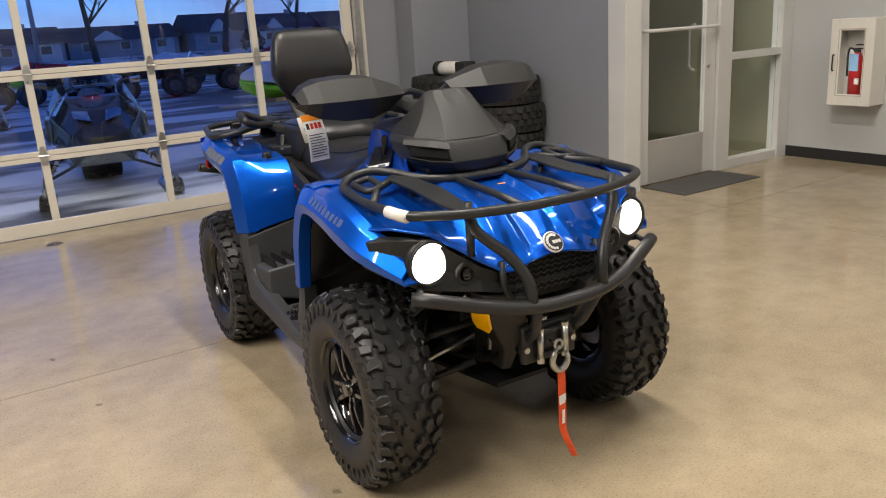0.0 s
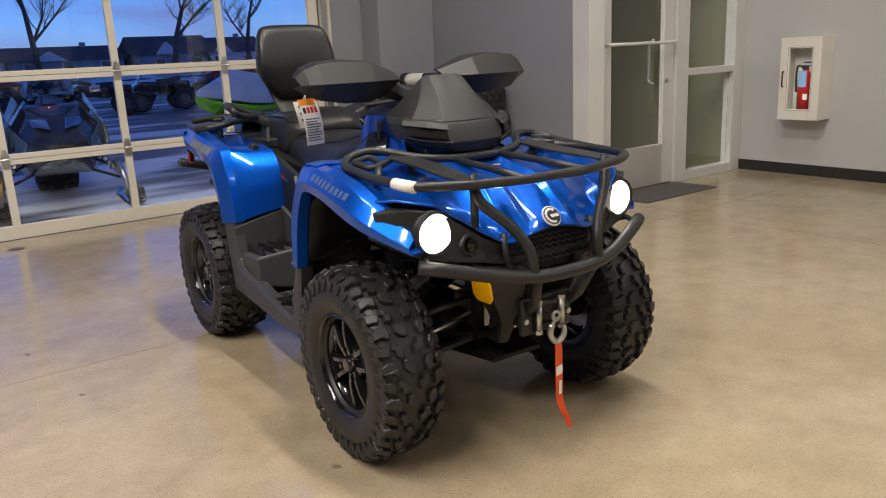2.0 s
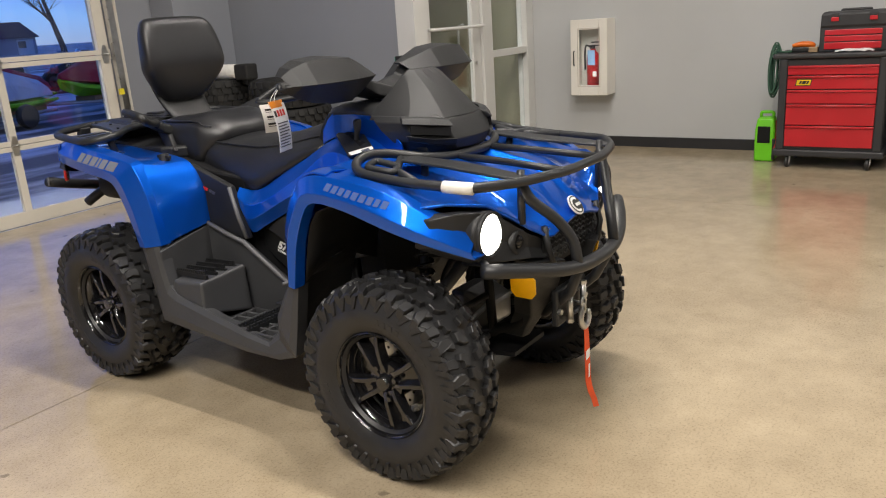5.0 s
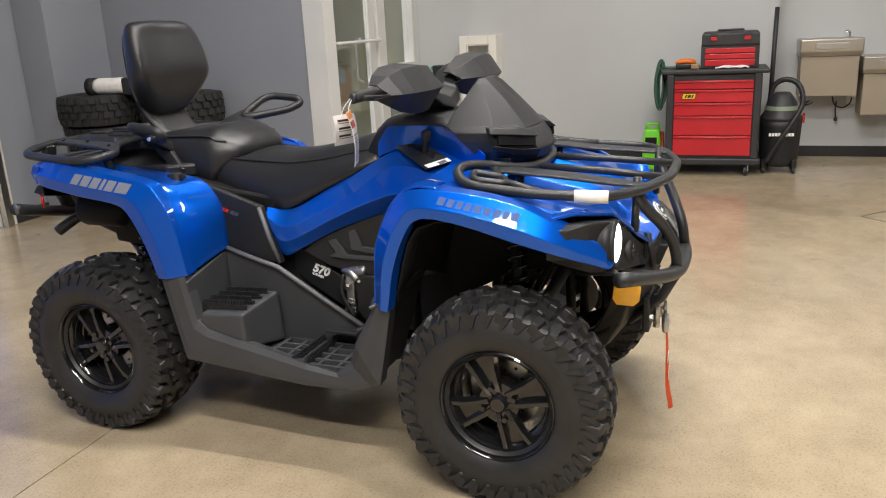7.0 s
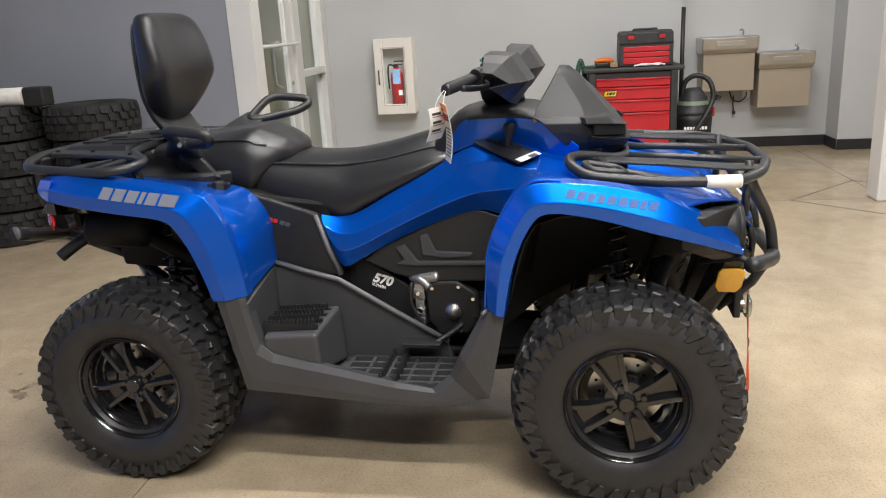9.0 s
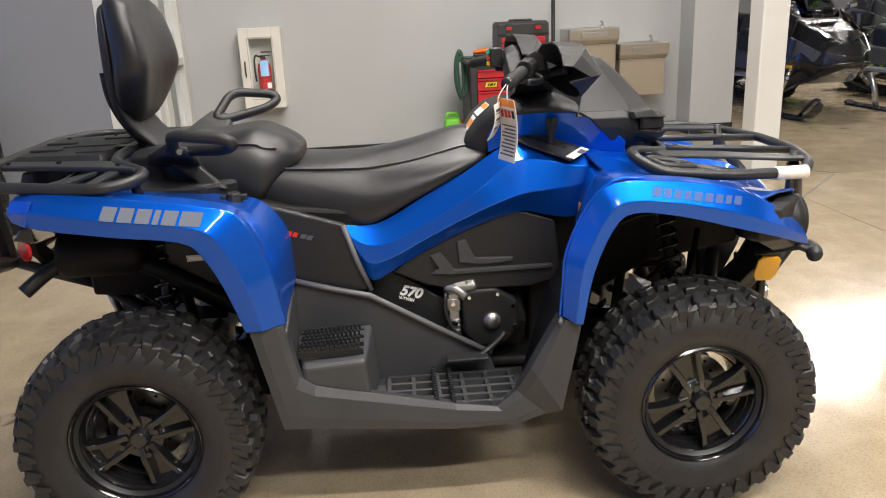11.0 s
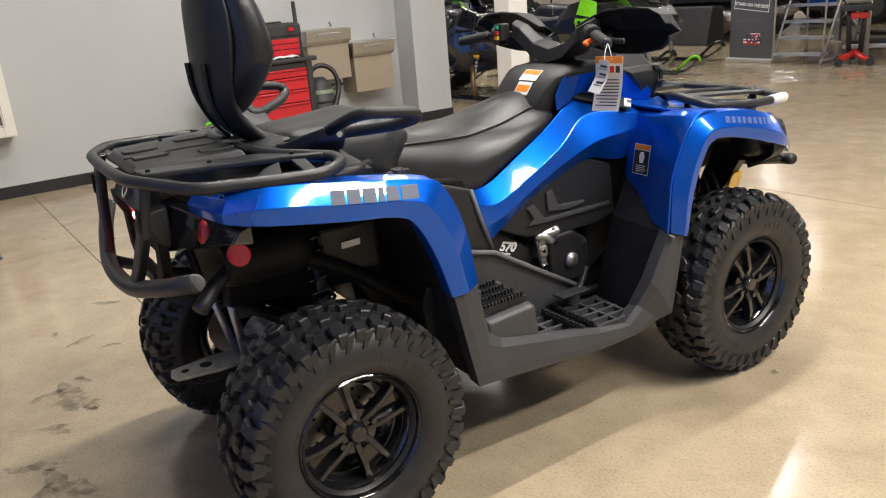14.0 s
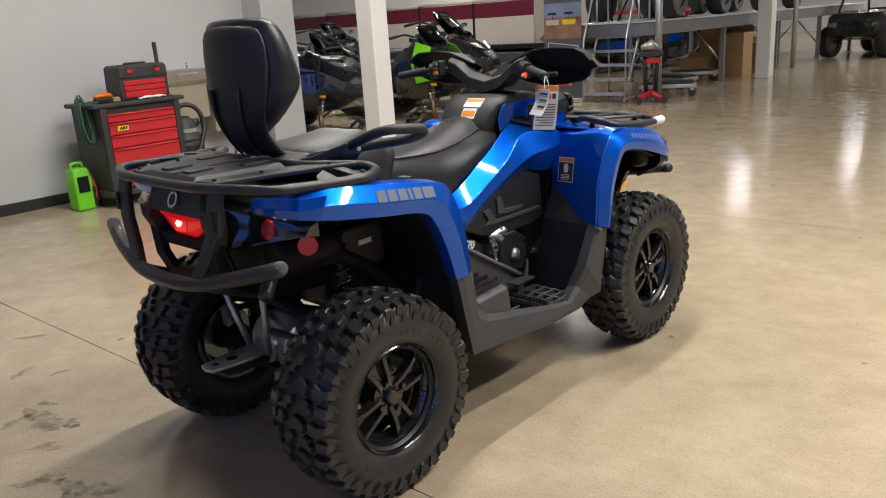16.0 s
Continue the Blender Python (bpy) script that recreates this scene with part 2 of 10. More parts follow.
def tube(pts, r, sides=10, closed=False, squash=1.0):
    bm = bmesh.new()
    add_tube(bm, pts, r, sides, closed, squash=squash)
    return bm


def add_cyl(bm, a, b, r, sides=16, r2=None):
    add_tube(bm, [a, b], [r, r if r2 is None else r2], sides)


def cyl(a, b, r, sides=16, r2=None):
    bm = bmesh.new()
    add_cyl(bm, a, b, r, sides, r2)
    return bm


def add_loft(bm, rings, cap=True, ring_closed=True):
    R = [[bm.verts.new(p) for p in ring] for ring in rings]
    n = len(R[0])
    for i in range(len(R) - 1):
        for k in range(n if ring_closed else n - 1):
            bm.faces.new((R[i][k], R[i][(k + 1) % n], R[i + 1][(k + 1) % n], R[i + 1][k]))
    if cap and ring_closed:
        bm.faces.new(list(reversed(R[0])))
        bm.faces.new(R[-1])
    return R


def loft(rings, cap=True):
    bm = bmesh.new()
    add_loft(bm, rings, cap)
    return bm


def add_sheet(bm, grid, thick):
    """A shell from a grid of points (rows of equal length), given a thickness along its normals."""
    G = [[Vector(p) for p in row] for row in grid]
    h, w = len(G), len(G[0])
    N = [[None] * w for _ in range(h)]
    for i in range(h):
        for j in range(w):
            u = G[min(i + 1, h - 1)][j] - G[max(i - 1, 0)][j]
            v = G[i][min(j + 1, w - 1)] - G[i][max(j - 1, 0)]
            nn = u.cross(v)
            N[i][j] = nn.normalized() if nn.length > 1e-9 else Vector((0, 0, 1))
    A = [[bm.verts.new(p) for p in row] for row in G]
    B = [[bm.verts.new(G[i][j] - N[i][j] * thick) for j in range(w)] for i in range(h)]
    for i in range(h - 1):
        for j in range(w - 1):
            bm.faces.new((A[i][j], A[i][j + 1], A[i + 1][j + 1], A[i + 1][j]))
            bm.faces.new((B[i][j], B[i + 1][j], B[i + 1][j + 1], B[i][j + 1]))
    for i in range(h - 1):
        bm.faces.new((A[i][0], A[i + 1][0], B[i + 1][0], B[i][0]))
        bm.faces.new((A[i][-1], B[i][-1], B[i + 1][-1], A[i + 1][-1]))
    for j in range(w - 1):
        bm.faces.new((A[0][j], B[0][j], B[0][j + 1], A[0][j + 1]))
        bm.faces.new((A[-1][j], A[-1][j + 1], B[-1][j + 1], B[-1][j]))


def sheet(grid, thick):
    bm = bmesh.new()
    add_sheet(bm, grid, thick)
    return bm


def add_prism(bm, outline, axis, a, b, m=None):
    """A polygon in the plane across an axis ('x', 'y' or 'z'), drawn out from a to b along it."""
    def at(p, v):
        q = {"x": (v, p[0], p[1]), "y": (p[0], v, p[1]), "z": (p[0], p[1], v)}[axis]
        return m @ Vector(q) if m is not None else Vector(q)
    A = [bm.verts.new(at(p, a)) for p in outline]
    B = [bm.verts.new(at(p, b)) for p in outline]
    n = len(A)
    bm.faces.new(list(reversed(A)))
    bm.faces.new(B)
    for i in range(n):
        bm.faces.new((A[i], A[(i + 1) % n], B[(i + 1) % n], B[i]))


def prism(outline, axis, a, b, m=None):
    bm = bmesh.new()
    add_prism(bm, outline, axis, a, b, m)
    return bm


def lathe(profile, axis_m, sides=40, closed=False):
    """Turns (radius, height) points round the z axis of axis_m."""
    bm = bmesh.new()
    rings = []
    for k in range(sides):
        c, s = math.cos(2 * math.pi * k / sides), math.sin(2 * math.pi * k / sides)
        rings.append([bm.verts.new(axis_m @ Vector((r * c, r * s, h))) for r, h in profile])
    n = len(profile)
    for k in range(sides):
        A, B = rings[k], rings[(k + 1) % sides]
        for i in range(n if closed else n - 1):
            bm.faces.new((A[i], A[(i + 1) % n], B[(i + 1) % n], B[i]))
    if not closed:
        for i in (0, n - 1):
            if profile[i][0] > 1e-5:
                bm.faces.new([rings[k][i] for k in range(sides)])
    bmesh.ops.remove_doubles(bm, verts=bm.verts, dist=1e-6)
    return bm


def mirrored(bm):
    """The same mesh on the other side of the vehicle (y to -y)."""
    out = bm.copy()
    for v in out.verts:
        v.co.y = -v.co.y
    bmesh.ops.reverse_faces(out, faces=out.faces)
    return out


def structure(ob, label="", category=""):
    return tagged(ob, label, category, kind="structure")


def text_mesh(body, size, m, material, parent, name="lettering", depth=0.0008, bold=0.0, shear=0.0, align="CENTER"):
    """Flat letters as a mesh, in the x-y plane of m."""
    cu = bpy.data.curves.new("letters", "FONT")
    cu.body, cu.size, cu.extrude, cu.offset, cu.shear = body, size, depth, bold, shear
    cu.align_x, cu.align_y = align, "CENTER"
    tmp = new("letters_tmp", cu)
    me = bpy.data.meshes.new_from_object(tmp.evaluated_get(bpy.context.evaluated_depsgraph_get()))
    bpy.data.objects.remove(tmp)
    me.materials.clear()
    me.materials.append(material)
    me.transform(m)
    ob = new(name, me)
    ob.parent = parent
    return ob


# ---- the hall ----
YG, XV, YV, XW, XA = 7.05, 4.675, 4.78, 6.915, 7.25   # garage wall, vestibule's side and front, service wall, alcove wall
XE, YS, XB = 20.0, -34.0, -9.0
YA, YP = 1.358, -0.10   # the alcove's two ends

# floor: one slab bed, with sawn slabs on it
ground_bed = structure(bm_to("floor", box(XB - 0.3, XE + 0.3, YS - 0.3, YG + 0.02, -0.25, -0.012), DARK), "polished tan concrete showroom floor with sawn joints", "floor")
GAP = 0.0025
xs = [XB, -2.53, 4.845, 8.54, 12.22, XE]
ys = [YS, -29.1, -25.4, -21.7, -18.0, -14.4, -10.7, -7.05, -3.4, 0.25, 3.88, YG]
POST = (4.845, 0.25)
HALF = 0.64
for i in range(len(xs) - 1):
    for j in range(len(ys) - 1):
        x0, x1, y0, y1 = xs[i] + GAP, xs[i + 1] - GAP, ys[j] + GAP, ys[j + 1] - GAP
        part("slab", box(x0, x1, y0, y1, -0.012, 0.0), FLOOR, ground_bed)

# diamond joint round the column: four thin dark strips let into the slab
diamond = [(POST[0] + HALF, POST[1]), (POST[0], POST[1] + HALF), (POST[0] - HALF, POST[1]), (POST[0], POST[1] - HALF)]
bm = bmesh.new()
for k in range(4):
    a, b = Vector((*diamond[k], 0)), Vector((*diamond[(k + 1) % 4], 0))
    d = (b - a).normalized()
    s = Vector((-d.y, d.x, 0)) * 0.004
    add_loft(bm, [[a - s, a + s, a + s + Vector((0, 0, 0.0012)), a - s + Vector((0, 0, 0.0012))], [b - s, b + s, b + s + Vector((0, 0, 0.0012)), b - s + Vector((0, 0, 0.0012))]])
part("joint_filler", bm, BASEBOARD, ground_bed, "dark isolation joint round the column")

structure(bm_to("ceiling", box(XB - 0.2, XE + 0.2, YS - 0.2, YG + 0.25, CEILING, CEILING + 0.2), CEIL), "dark grey painted steel deck ceiling", "ceiling")

# garage wall with the door's opening
DX0, DX1, DZ = -3.65, 3.59, 3.66
bm = bmesh.new()
add_box(bm, XB, DX0, YG, YG + 0.25, 0, CEILING)
add_box(bm, DX1, XV + 4, YG, YG + 0.25, 0, CEILING)
add_box(bm, DX0, DX1, YG, YG + 0.25, DZ, CEILING)
wall_n = structure(bm_to("wall_north", bm, WALL_DARK), "grey painted wall round the overhead glass door", "wall")
structure(bm_to("pilaster", box(4.04, XV - 0.003, YG - 0.30, YG, 0, CEILING), WALL_DARK, bevel=0.004), "grey painted wall pilaster in the corner", "pilaster")
structure(bm_to("wall_west", box(XB - 0.25, XB, YS, YG, 0, CEILING), WALL), "light grey painted wall", "wall")
structure(bm_to("wall_south", box(XB, XE, YS - 0.25, YS, 0, CEILING), WALL), "light grey painted far wall", "wall")
structure(bm_to("wall_east", box(XE, XE + 0.25, YS, YG + 0.25, 0, CEILING), WALL), "light grey painted far wall", "wall")

# vestibule: side wall, front with glazed door, back rooms
OLIVE = mat("olive_wall_paint", (0.27, 0.26, 0.17), 0.6, vary=0.04, scale=2)
structure(bm_to("wall_vestibule", box(XV, XV + 0.14, YV + 0.09, YG - 0.002, 0, CEILING), WALL_DARK), "blue-grey painted vestibule side wall", "wall")
structure(bm_to("wall_service", box(XW, XW + 0.15, YA, YG, 0, CEILING), WALL), "light grey painted service wall", "wall")
structure(bm_to("wall_alcove_side", box(XW + 0.15, XA, YA, YA + 0.15, 0, CEILING), WALL), "light grey painted alcove return", "wall")
structure(bm_to("wall_alcove", box(XA, XA + 0.15, YP - 0.45, YA + 0.15, 0, CEILING), WALL), "light grey painted alcove wall", "wall")
structure(bm_to("wall_pier", box(XW, XA, YP - 0.45, YP, 0, CEILING), WALL, bevel=0.004), "light grey painted wall pier", "wall")
structure(bm_to("wall_vestibule_header", box(XV, XW, YV, YV + 0.14, 2.62, CEILING), WALL_DARK), "grey wall over the glazed entry", "wall")
structure(bm_to("wall_vestibule_back", box(XV + 0.14, XW, YG - 0.25, YG - 0.12, 0, CEILING), OLIVE), "olive painted lobby wall", "wall")
structure(bm_to("wall_lobby_side", box(XW - 0.03, XW - 0.004, YV + 0.112, YG - 0.252, 0, 2.62), OLIVE), "olive painted lobby side wall", "wall")
structure(bm_to("wall_lobby_partition", box(XV + 0.142, XV + 0.16, YV + 0.112, YG - 0.252, 0, 2.62), OLIVE), "olive painted lobby partition", "wall")
# unseen lid added so that hall light doesn't fall into the lobby
structure(bm_to("ceiling_lobby_unseen", box(XV + 0.14, XW, YV + 0.14, YG - 0.25, 2.62, 2.68), CEIL), "unseen grey lobby ceiling, added to keep hall light out", "ceiling")


def baseboard(x0, x1, y0, y1, h=0.10):
    structure(bm_to("baseboard", box(x0, x1, y0, y1, 0, h), BASEBOARD, bevel=0.003), "black vinyl baseboard", "baseboard")


baseboard(XW - 0.009, XW, YA - 0.01, YV)
baseboard(XA - 0.009, XA, YP, YA)
baseboard(XW, XA, YP + 0.001, YP + 0.01)
baseboard(XW - 0.009, XW, YP - 0.46, YP)
baseboard(XW + 0.001, XA, YA - 0.009, YA)
baseboard(XV - 0.009, XV, YV + 0.10, YG - 0.31)
baseboard(DX1 + 0.12, 4.04, YG - 0.009, YG)
baseboard(XV + 0.14, XW, YG - 0.26, YG - 0.251)

# storefront entry: posts, door leaf, sidelight
entry = structure(empty("door_1"), "pale aluminium glazed entry door with sidelight, closed", "door")
part("door_post", box(XV - 0.004, 4.85, YV - 0.09, YV + 0.088, 0, 2.62), ALU_PALE, entry, bevel=0.003)
for x0, x1 in ((5.885, 6.06), (6.765, XW - 0.003)):
    part("door_post", box(x0, x1, YV - 0.006, YV + 0.11, 0, 2.62), ALU_PALE, entry, bevel=0.003)
part("head_rail", box(4.85, 5.885, YV, YV + 0.11, 2.20, 2.30), ALU_PALE, entry, bevel=0.003)
part("head_rail", box(6.06, 6.765, YV, YV + 0.11, 2.20, 2.30), ALU_PALE, entry, bevel=0.003)
part("middle_rail", box(6.06, 6.765, YV, YV + 0.11, 0.955, 1.015), ALU_PALE, entry, bevel=0.003)
part("sill_rail", box(6.06, 6.765, YV, YV + 0.11, 0.0, 0.08), ALU_PALE, entry, bevel=0.003)
leaf = part("door_leaf", box(4.865, 5.055, YV + 0.02, YV + 0.07, 0.012, 2.19), ALU_PALE, entry, bevel=0.003)
part("door_stile", box(5.74, 5.875, YV + 0.02, YV + 0.07, 0.012, 2.19), ALU_PALE, entry, bevel=0.003)
part("kick_rail", box(5.055, 5.74, YV + 0.02, YV + 0.07, 0.012, 0.37), ALU, entry, bevel=0.003)
part("top_rail", box(5.055, 5.74, YV + 0.02, YV + 0.07, 2.05, 2.19), ALU_PALE, entry, bevel=0.003)
part("pane", box(5.055, 5.74, YV + 0.040, YV + 0.048, 0.37, 2.05), PANE, entry).visible_shadow = False
part("pane", box(6.06, 6.765, YV + 0.050, YV + 0.058, 0.08, 0.955), PANE, entry).visible_shadow = False
part("pane", box(6.06, 6.765, YV + 0.050, YV + 0.058, 1.015, 2.20), PANE, entry).visible_shadow = False
bar = bmesh.new()
add_tube(bar, rounded_path([(4.985, YV + 0.02, 1.255), (4.985, YV - 0.05, 1.255), (5.83, YV - 0.05, 1.255), (5.83, YV + 0.02, 1.255)], 0.02), 0.014, 12)
part("push_bar", bar, ALU_PALE, entry, "pale tubular push bar", smooth=True)
pull = bmesh.new()
add_tube(pull, rounded_path([(5.66, YV + 0.07, 1.28), (5.66, YV + 0.13, 1.26), (5.66, YV + 0.13, 0.92), (5.66, YV + 0.07, 0.90)], 0.03), 0.011, 10)
part("pull_handle", pull, STEEL, entry, smooth=True)
part("lock_cylinder", cyl((5.775, YV + 0.02, 0.93), (5.775, YV + 0.008, 0.93), 0.016), STEEL, entry, smooth=True)

# overhead garage door: glazed sections
door = structure(empty("door_2"), "overhead sectional garage door, aluminium frames with clear panes, closed", "garage door")
RAILS = [0.0, 0.617, 1.234, 1.851, 2.468, 3.085, 3.66]
STILES = [3.532 - 0.905 * k for k in range(9)]
HW = 0.028
for s in range(len(RAILS) - 1):
    z0, z1 = RAILS[s] + 0.002, RAILS[s + 1] - 0.002
    low = 0.105 if s == 0 else 0.038
    xa, xb = STILES[-1] - HW, STILES[0] + HW + 0.03
    section = part("door_section", box(xa, xb, YG + 0.02, YG + 0.065, z0, z0 + low), ALU_WHITE, door, bevel=0.002)
    part("section_rail", box(xa, xb, YG + 0.02, YG + 0.065, z1 - 0.038, z1), ALU_WHITE, section, bevel=0.002)
    for k, x in enumerate(STILES):
        w = HW if 0 < k < 8 else HW + 0.02
        part("stile", box(x - w, x + w, YG + 0.0205, YG + 0.0645, z0 + low, z1 - 0.038), ALU_WHITE, section)
        if k < 8:
            p = part("pane", box(STILES[k + 1] + HW, x - HW, YG + 0.04, YG + 0.046, z0 + low, z1 - 0.038), PANE, section)
            p.visible_shadow = False
        if s:
            hinge = bmesh.new()
            add_prism(hinge, [(x - 0.022, z0 - 0.07), (x + 0.022, z0 - 0.07), (x + 0.03, z0 - 0.015), (x + 0.03, z0 + 0.02), (x + 0.012, z0 + 0.075), (x - 0.012, z0 + 0.075), (x - 0.03, z0 + 0.02), (x - 0.03, z0 - 0.015)], "y", YG + 0.012, YG + 0.019)
            add_cyl(hinge, (x - 0.034, YG + 0.008, z0), (x + 0.034, YG + 0.008, z0), 0.008, 8)
            part("hinge", hinge, STEEL, section)
part("bottom_seal", box(STILES[-1] - HW, STILES[0] + HW + 0.03, YG + 0.025, YG + 0.06, -0.002, 0.003), BASEBOARD, door)
for sx in (1, -1):
    x = DX1 + 0.02 if sx > 0 else DX0 - 0.02
    track = bmesh.new()
    add_prism(track, [(x - 0.03, YG - 0.05), (x + 0.03, YG - 0.05), (x + 0.03, YG - 0.045), (x - 0.025, YG - 0.045), (x - 0.025, YG - 0.01), (x + 0.03, YG - 0.01), (x + 0.03, YG - 0.004), (x - 0.03, YG - 0.004)], "z", 0.0, DZ)
    part("track", track, STEEL, door)
    part("jamb", box(min(x, x + sx * 0.09) + 0.031 * (sx > 0), max(x, x + sx * 0.09), YG - 0.006, YG + 0.02, 0, DZ), ALU_WHITE, door, bevel=0.002)
tagbox = part("switch_tag", box(3.55, 3.59, YG - 0.075, YG - 0.052, 0.90, 0.95), mat("yellow_plastic_tag", (0.75, 0.62, 0.03), 0.5), door, "small yellow tag")

# columns
def column(name, x, y, w, z1=CEILING):
    ob = structure(bm_to(name, box(x - w / 2, x + w / 2, y - w / 2, y + w / 2, 0, z1), WALL_WHITE, bevel=0.012, seg=3), "white painted square steel column", "column")
    return ob


column("column", POST[0], POST[1], 0.20)
column("column", 4.93, -10.2, 0.26)
column("column", 4.85, -20.6, 0.26)

# ceiling fixtures; the added fill lamps get a housing too
for lx, ly, power in LAMPS:
    fx = empty("ceiling_light", pose(lx, ly, CEILING), label="lit white rectangular LED high bay, from a set with added fill lamps", category="ceiling light", group="high bay lights")
    fbm = bmesh.new()
    add_box(fbm, -0.16, 0.16, -1.24, 1.24, -0.10, -0.02)
    part("housing", fbm, WALL_WHITE, fx, bevel=0.01)
    for yy in (-0.9, 0.9):
        part("hanger", box(-0.02, 0.02, yy - 0.02, yy + 0.02, -0.02, 0.0), STEEL, fx)

# door mat
dm = structure(bm_to("floor_mat", box(4.96, 5.90, 4.325, 4.775, 0.0, 0.009), mat("grey_door_mat", (0.075, 0.07, 0.068), 0.85, vary=0.25, scale=60, bump=0.8, bscale=400), bevel=0.004), "dark grey ribbed door mat", "mat")
from mathutils.bvhtree import BVHTree

# ---- the quad bike (x ahead, y to its left, z up; the origin under the rear axle) ----
ORANGE = mat("orange_label_print", (0.85, 0.27, 0.02), 0.4)
PAPER = mat("white_label_stock", (0.82, 0.82, 0.80), 0.5, vary=0.03)
INK = mat("black_ink", (0.02, 0.02, 0.02), 0.5)
DECAL = mat("silver_grey_decal", (0.13, 0.145, 0.18), 0.65, 0.0, vary=0.05, spec=0.1)
DECAL_SLATE = mat("slate_blue_decal", (0.055, 0.10, 0.27), 0.45, 0.0, vary=0.05, spec=0.2)
DECAL_DARK = mat("slate_decal", (0.10, 0.11, 0.14), 0.3, 0.3, vary=0.05)
RED = mat("red_decal", (0.62, 0.03, 0.02), 0.4)
STRAP = mat("orange_red_webbing", (0.75, 0.09, 0.02), 0.75, vary=0.12, scale=30, bump=0.6, bscale=500)
AMBER = mat("amber_reflector", (0.95, 0.47, 0.004), 0.2, vary=0.06, scale=40, bump=0.5, bscale=300, coat=0.6)
REFLECT = mat("red_reflector", (0.36, 0.006, 0.008), 0.18, vary=0.12, scale=60, bump=0.5, bscale=300, coat=0.6)
TAIL_ON = mat("lit_red_tail_lens", (0.5, 0.008, 0.008), 0.15, emit=(1.0, 0.006, 0.012), power=0.5, coat=0.8)
TAIL_BULB = mat("tail_bulb_glow", (0.9, 0.2, 0.15), 0.2, emit=(1.0, 0.10, 0.06), power=70.0)
HEAD_ON = mat("lit_headlight_lens", (0.9, 0.9, 0.88), 0.15, emit=(1.0, 0.94, 0.84), power=8.0)
CHROME = mat("polished_chrome", (0.75, 0.75, 0.74), 0.1, 1.0, vary=0.03)
CAST = mat("cast_aluminium", (0.42, 0.42, 0.42), 0.42, 1.0, vary=0.15, scale=25, bump=0.4, bscale=200)
RIMLESS = mat("grey_rubber_trim", (0.10, 0.10, 0.105), 0.5, vary=0.1)
TAPE = mat("white_tape", (0.78, 0.76, 0.70), 0.6, vary=0.06, scale=40)
BROWN = mat("grip_rubber", (0.018, 0.018, 0.018), 0.7, bump=0.6, bscale=300)

ATV = pose(1.685, 3.875, -0.018, 0, 0, -92.4)
atv = empty("quad_bike", ATV, label="metallic blue utility quad bike with black racks, headlights lit", category="quad bike")
AXIS = Matrix.Rotation(radians(90), 4, "X")   # turned profiles: height becomes -y, outward on the right side


def interp(x, xp, fp):
    return float(np.interp(x, xp, fp))


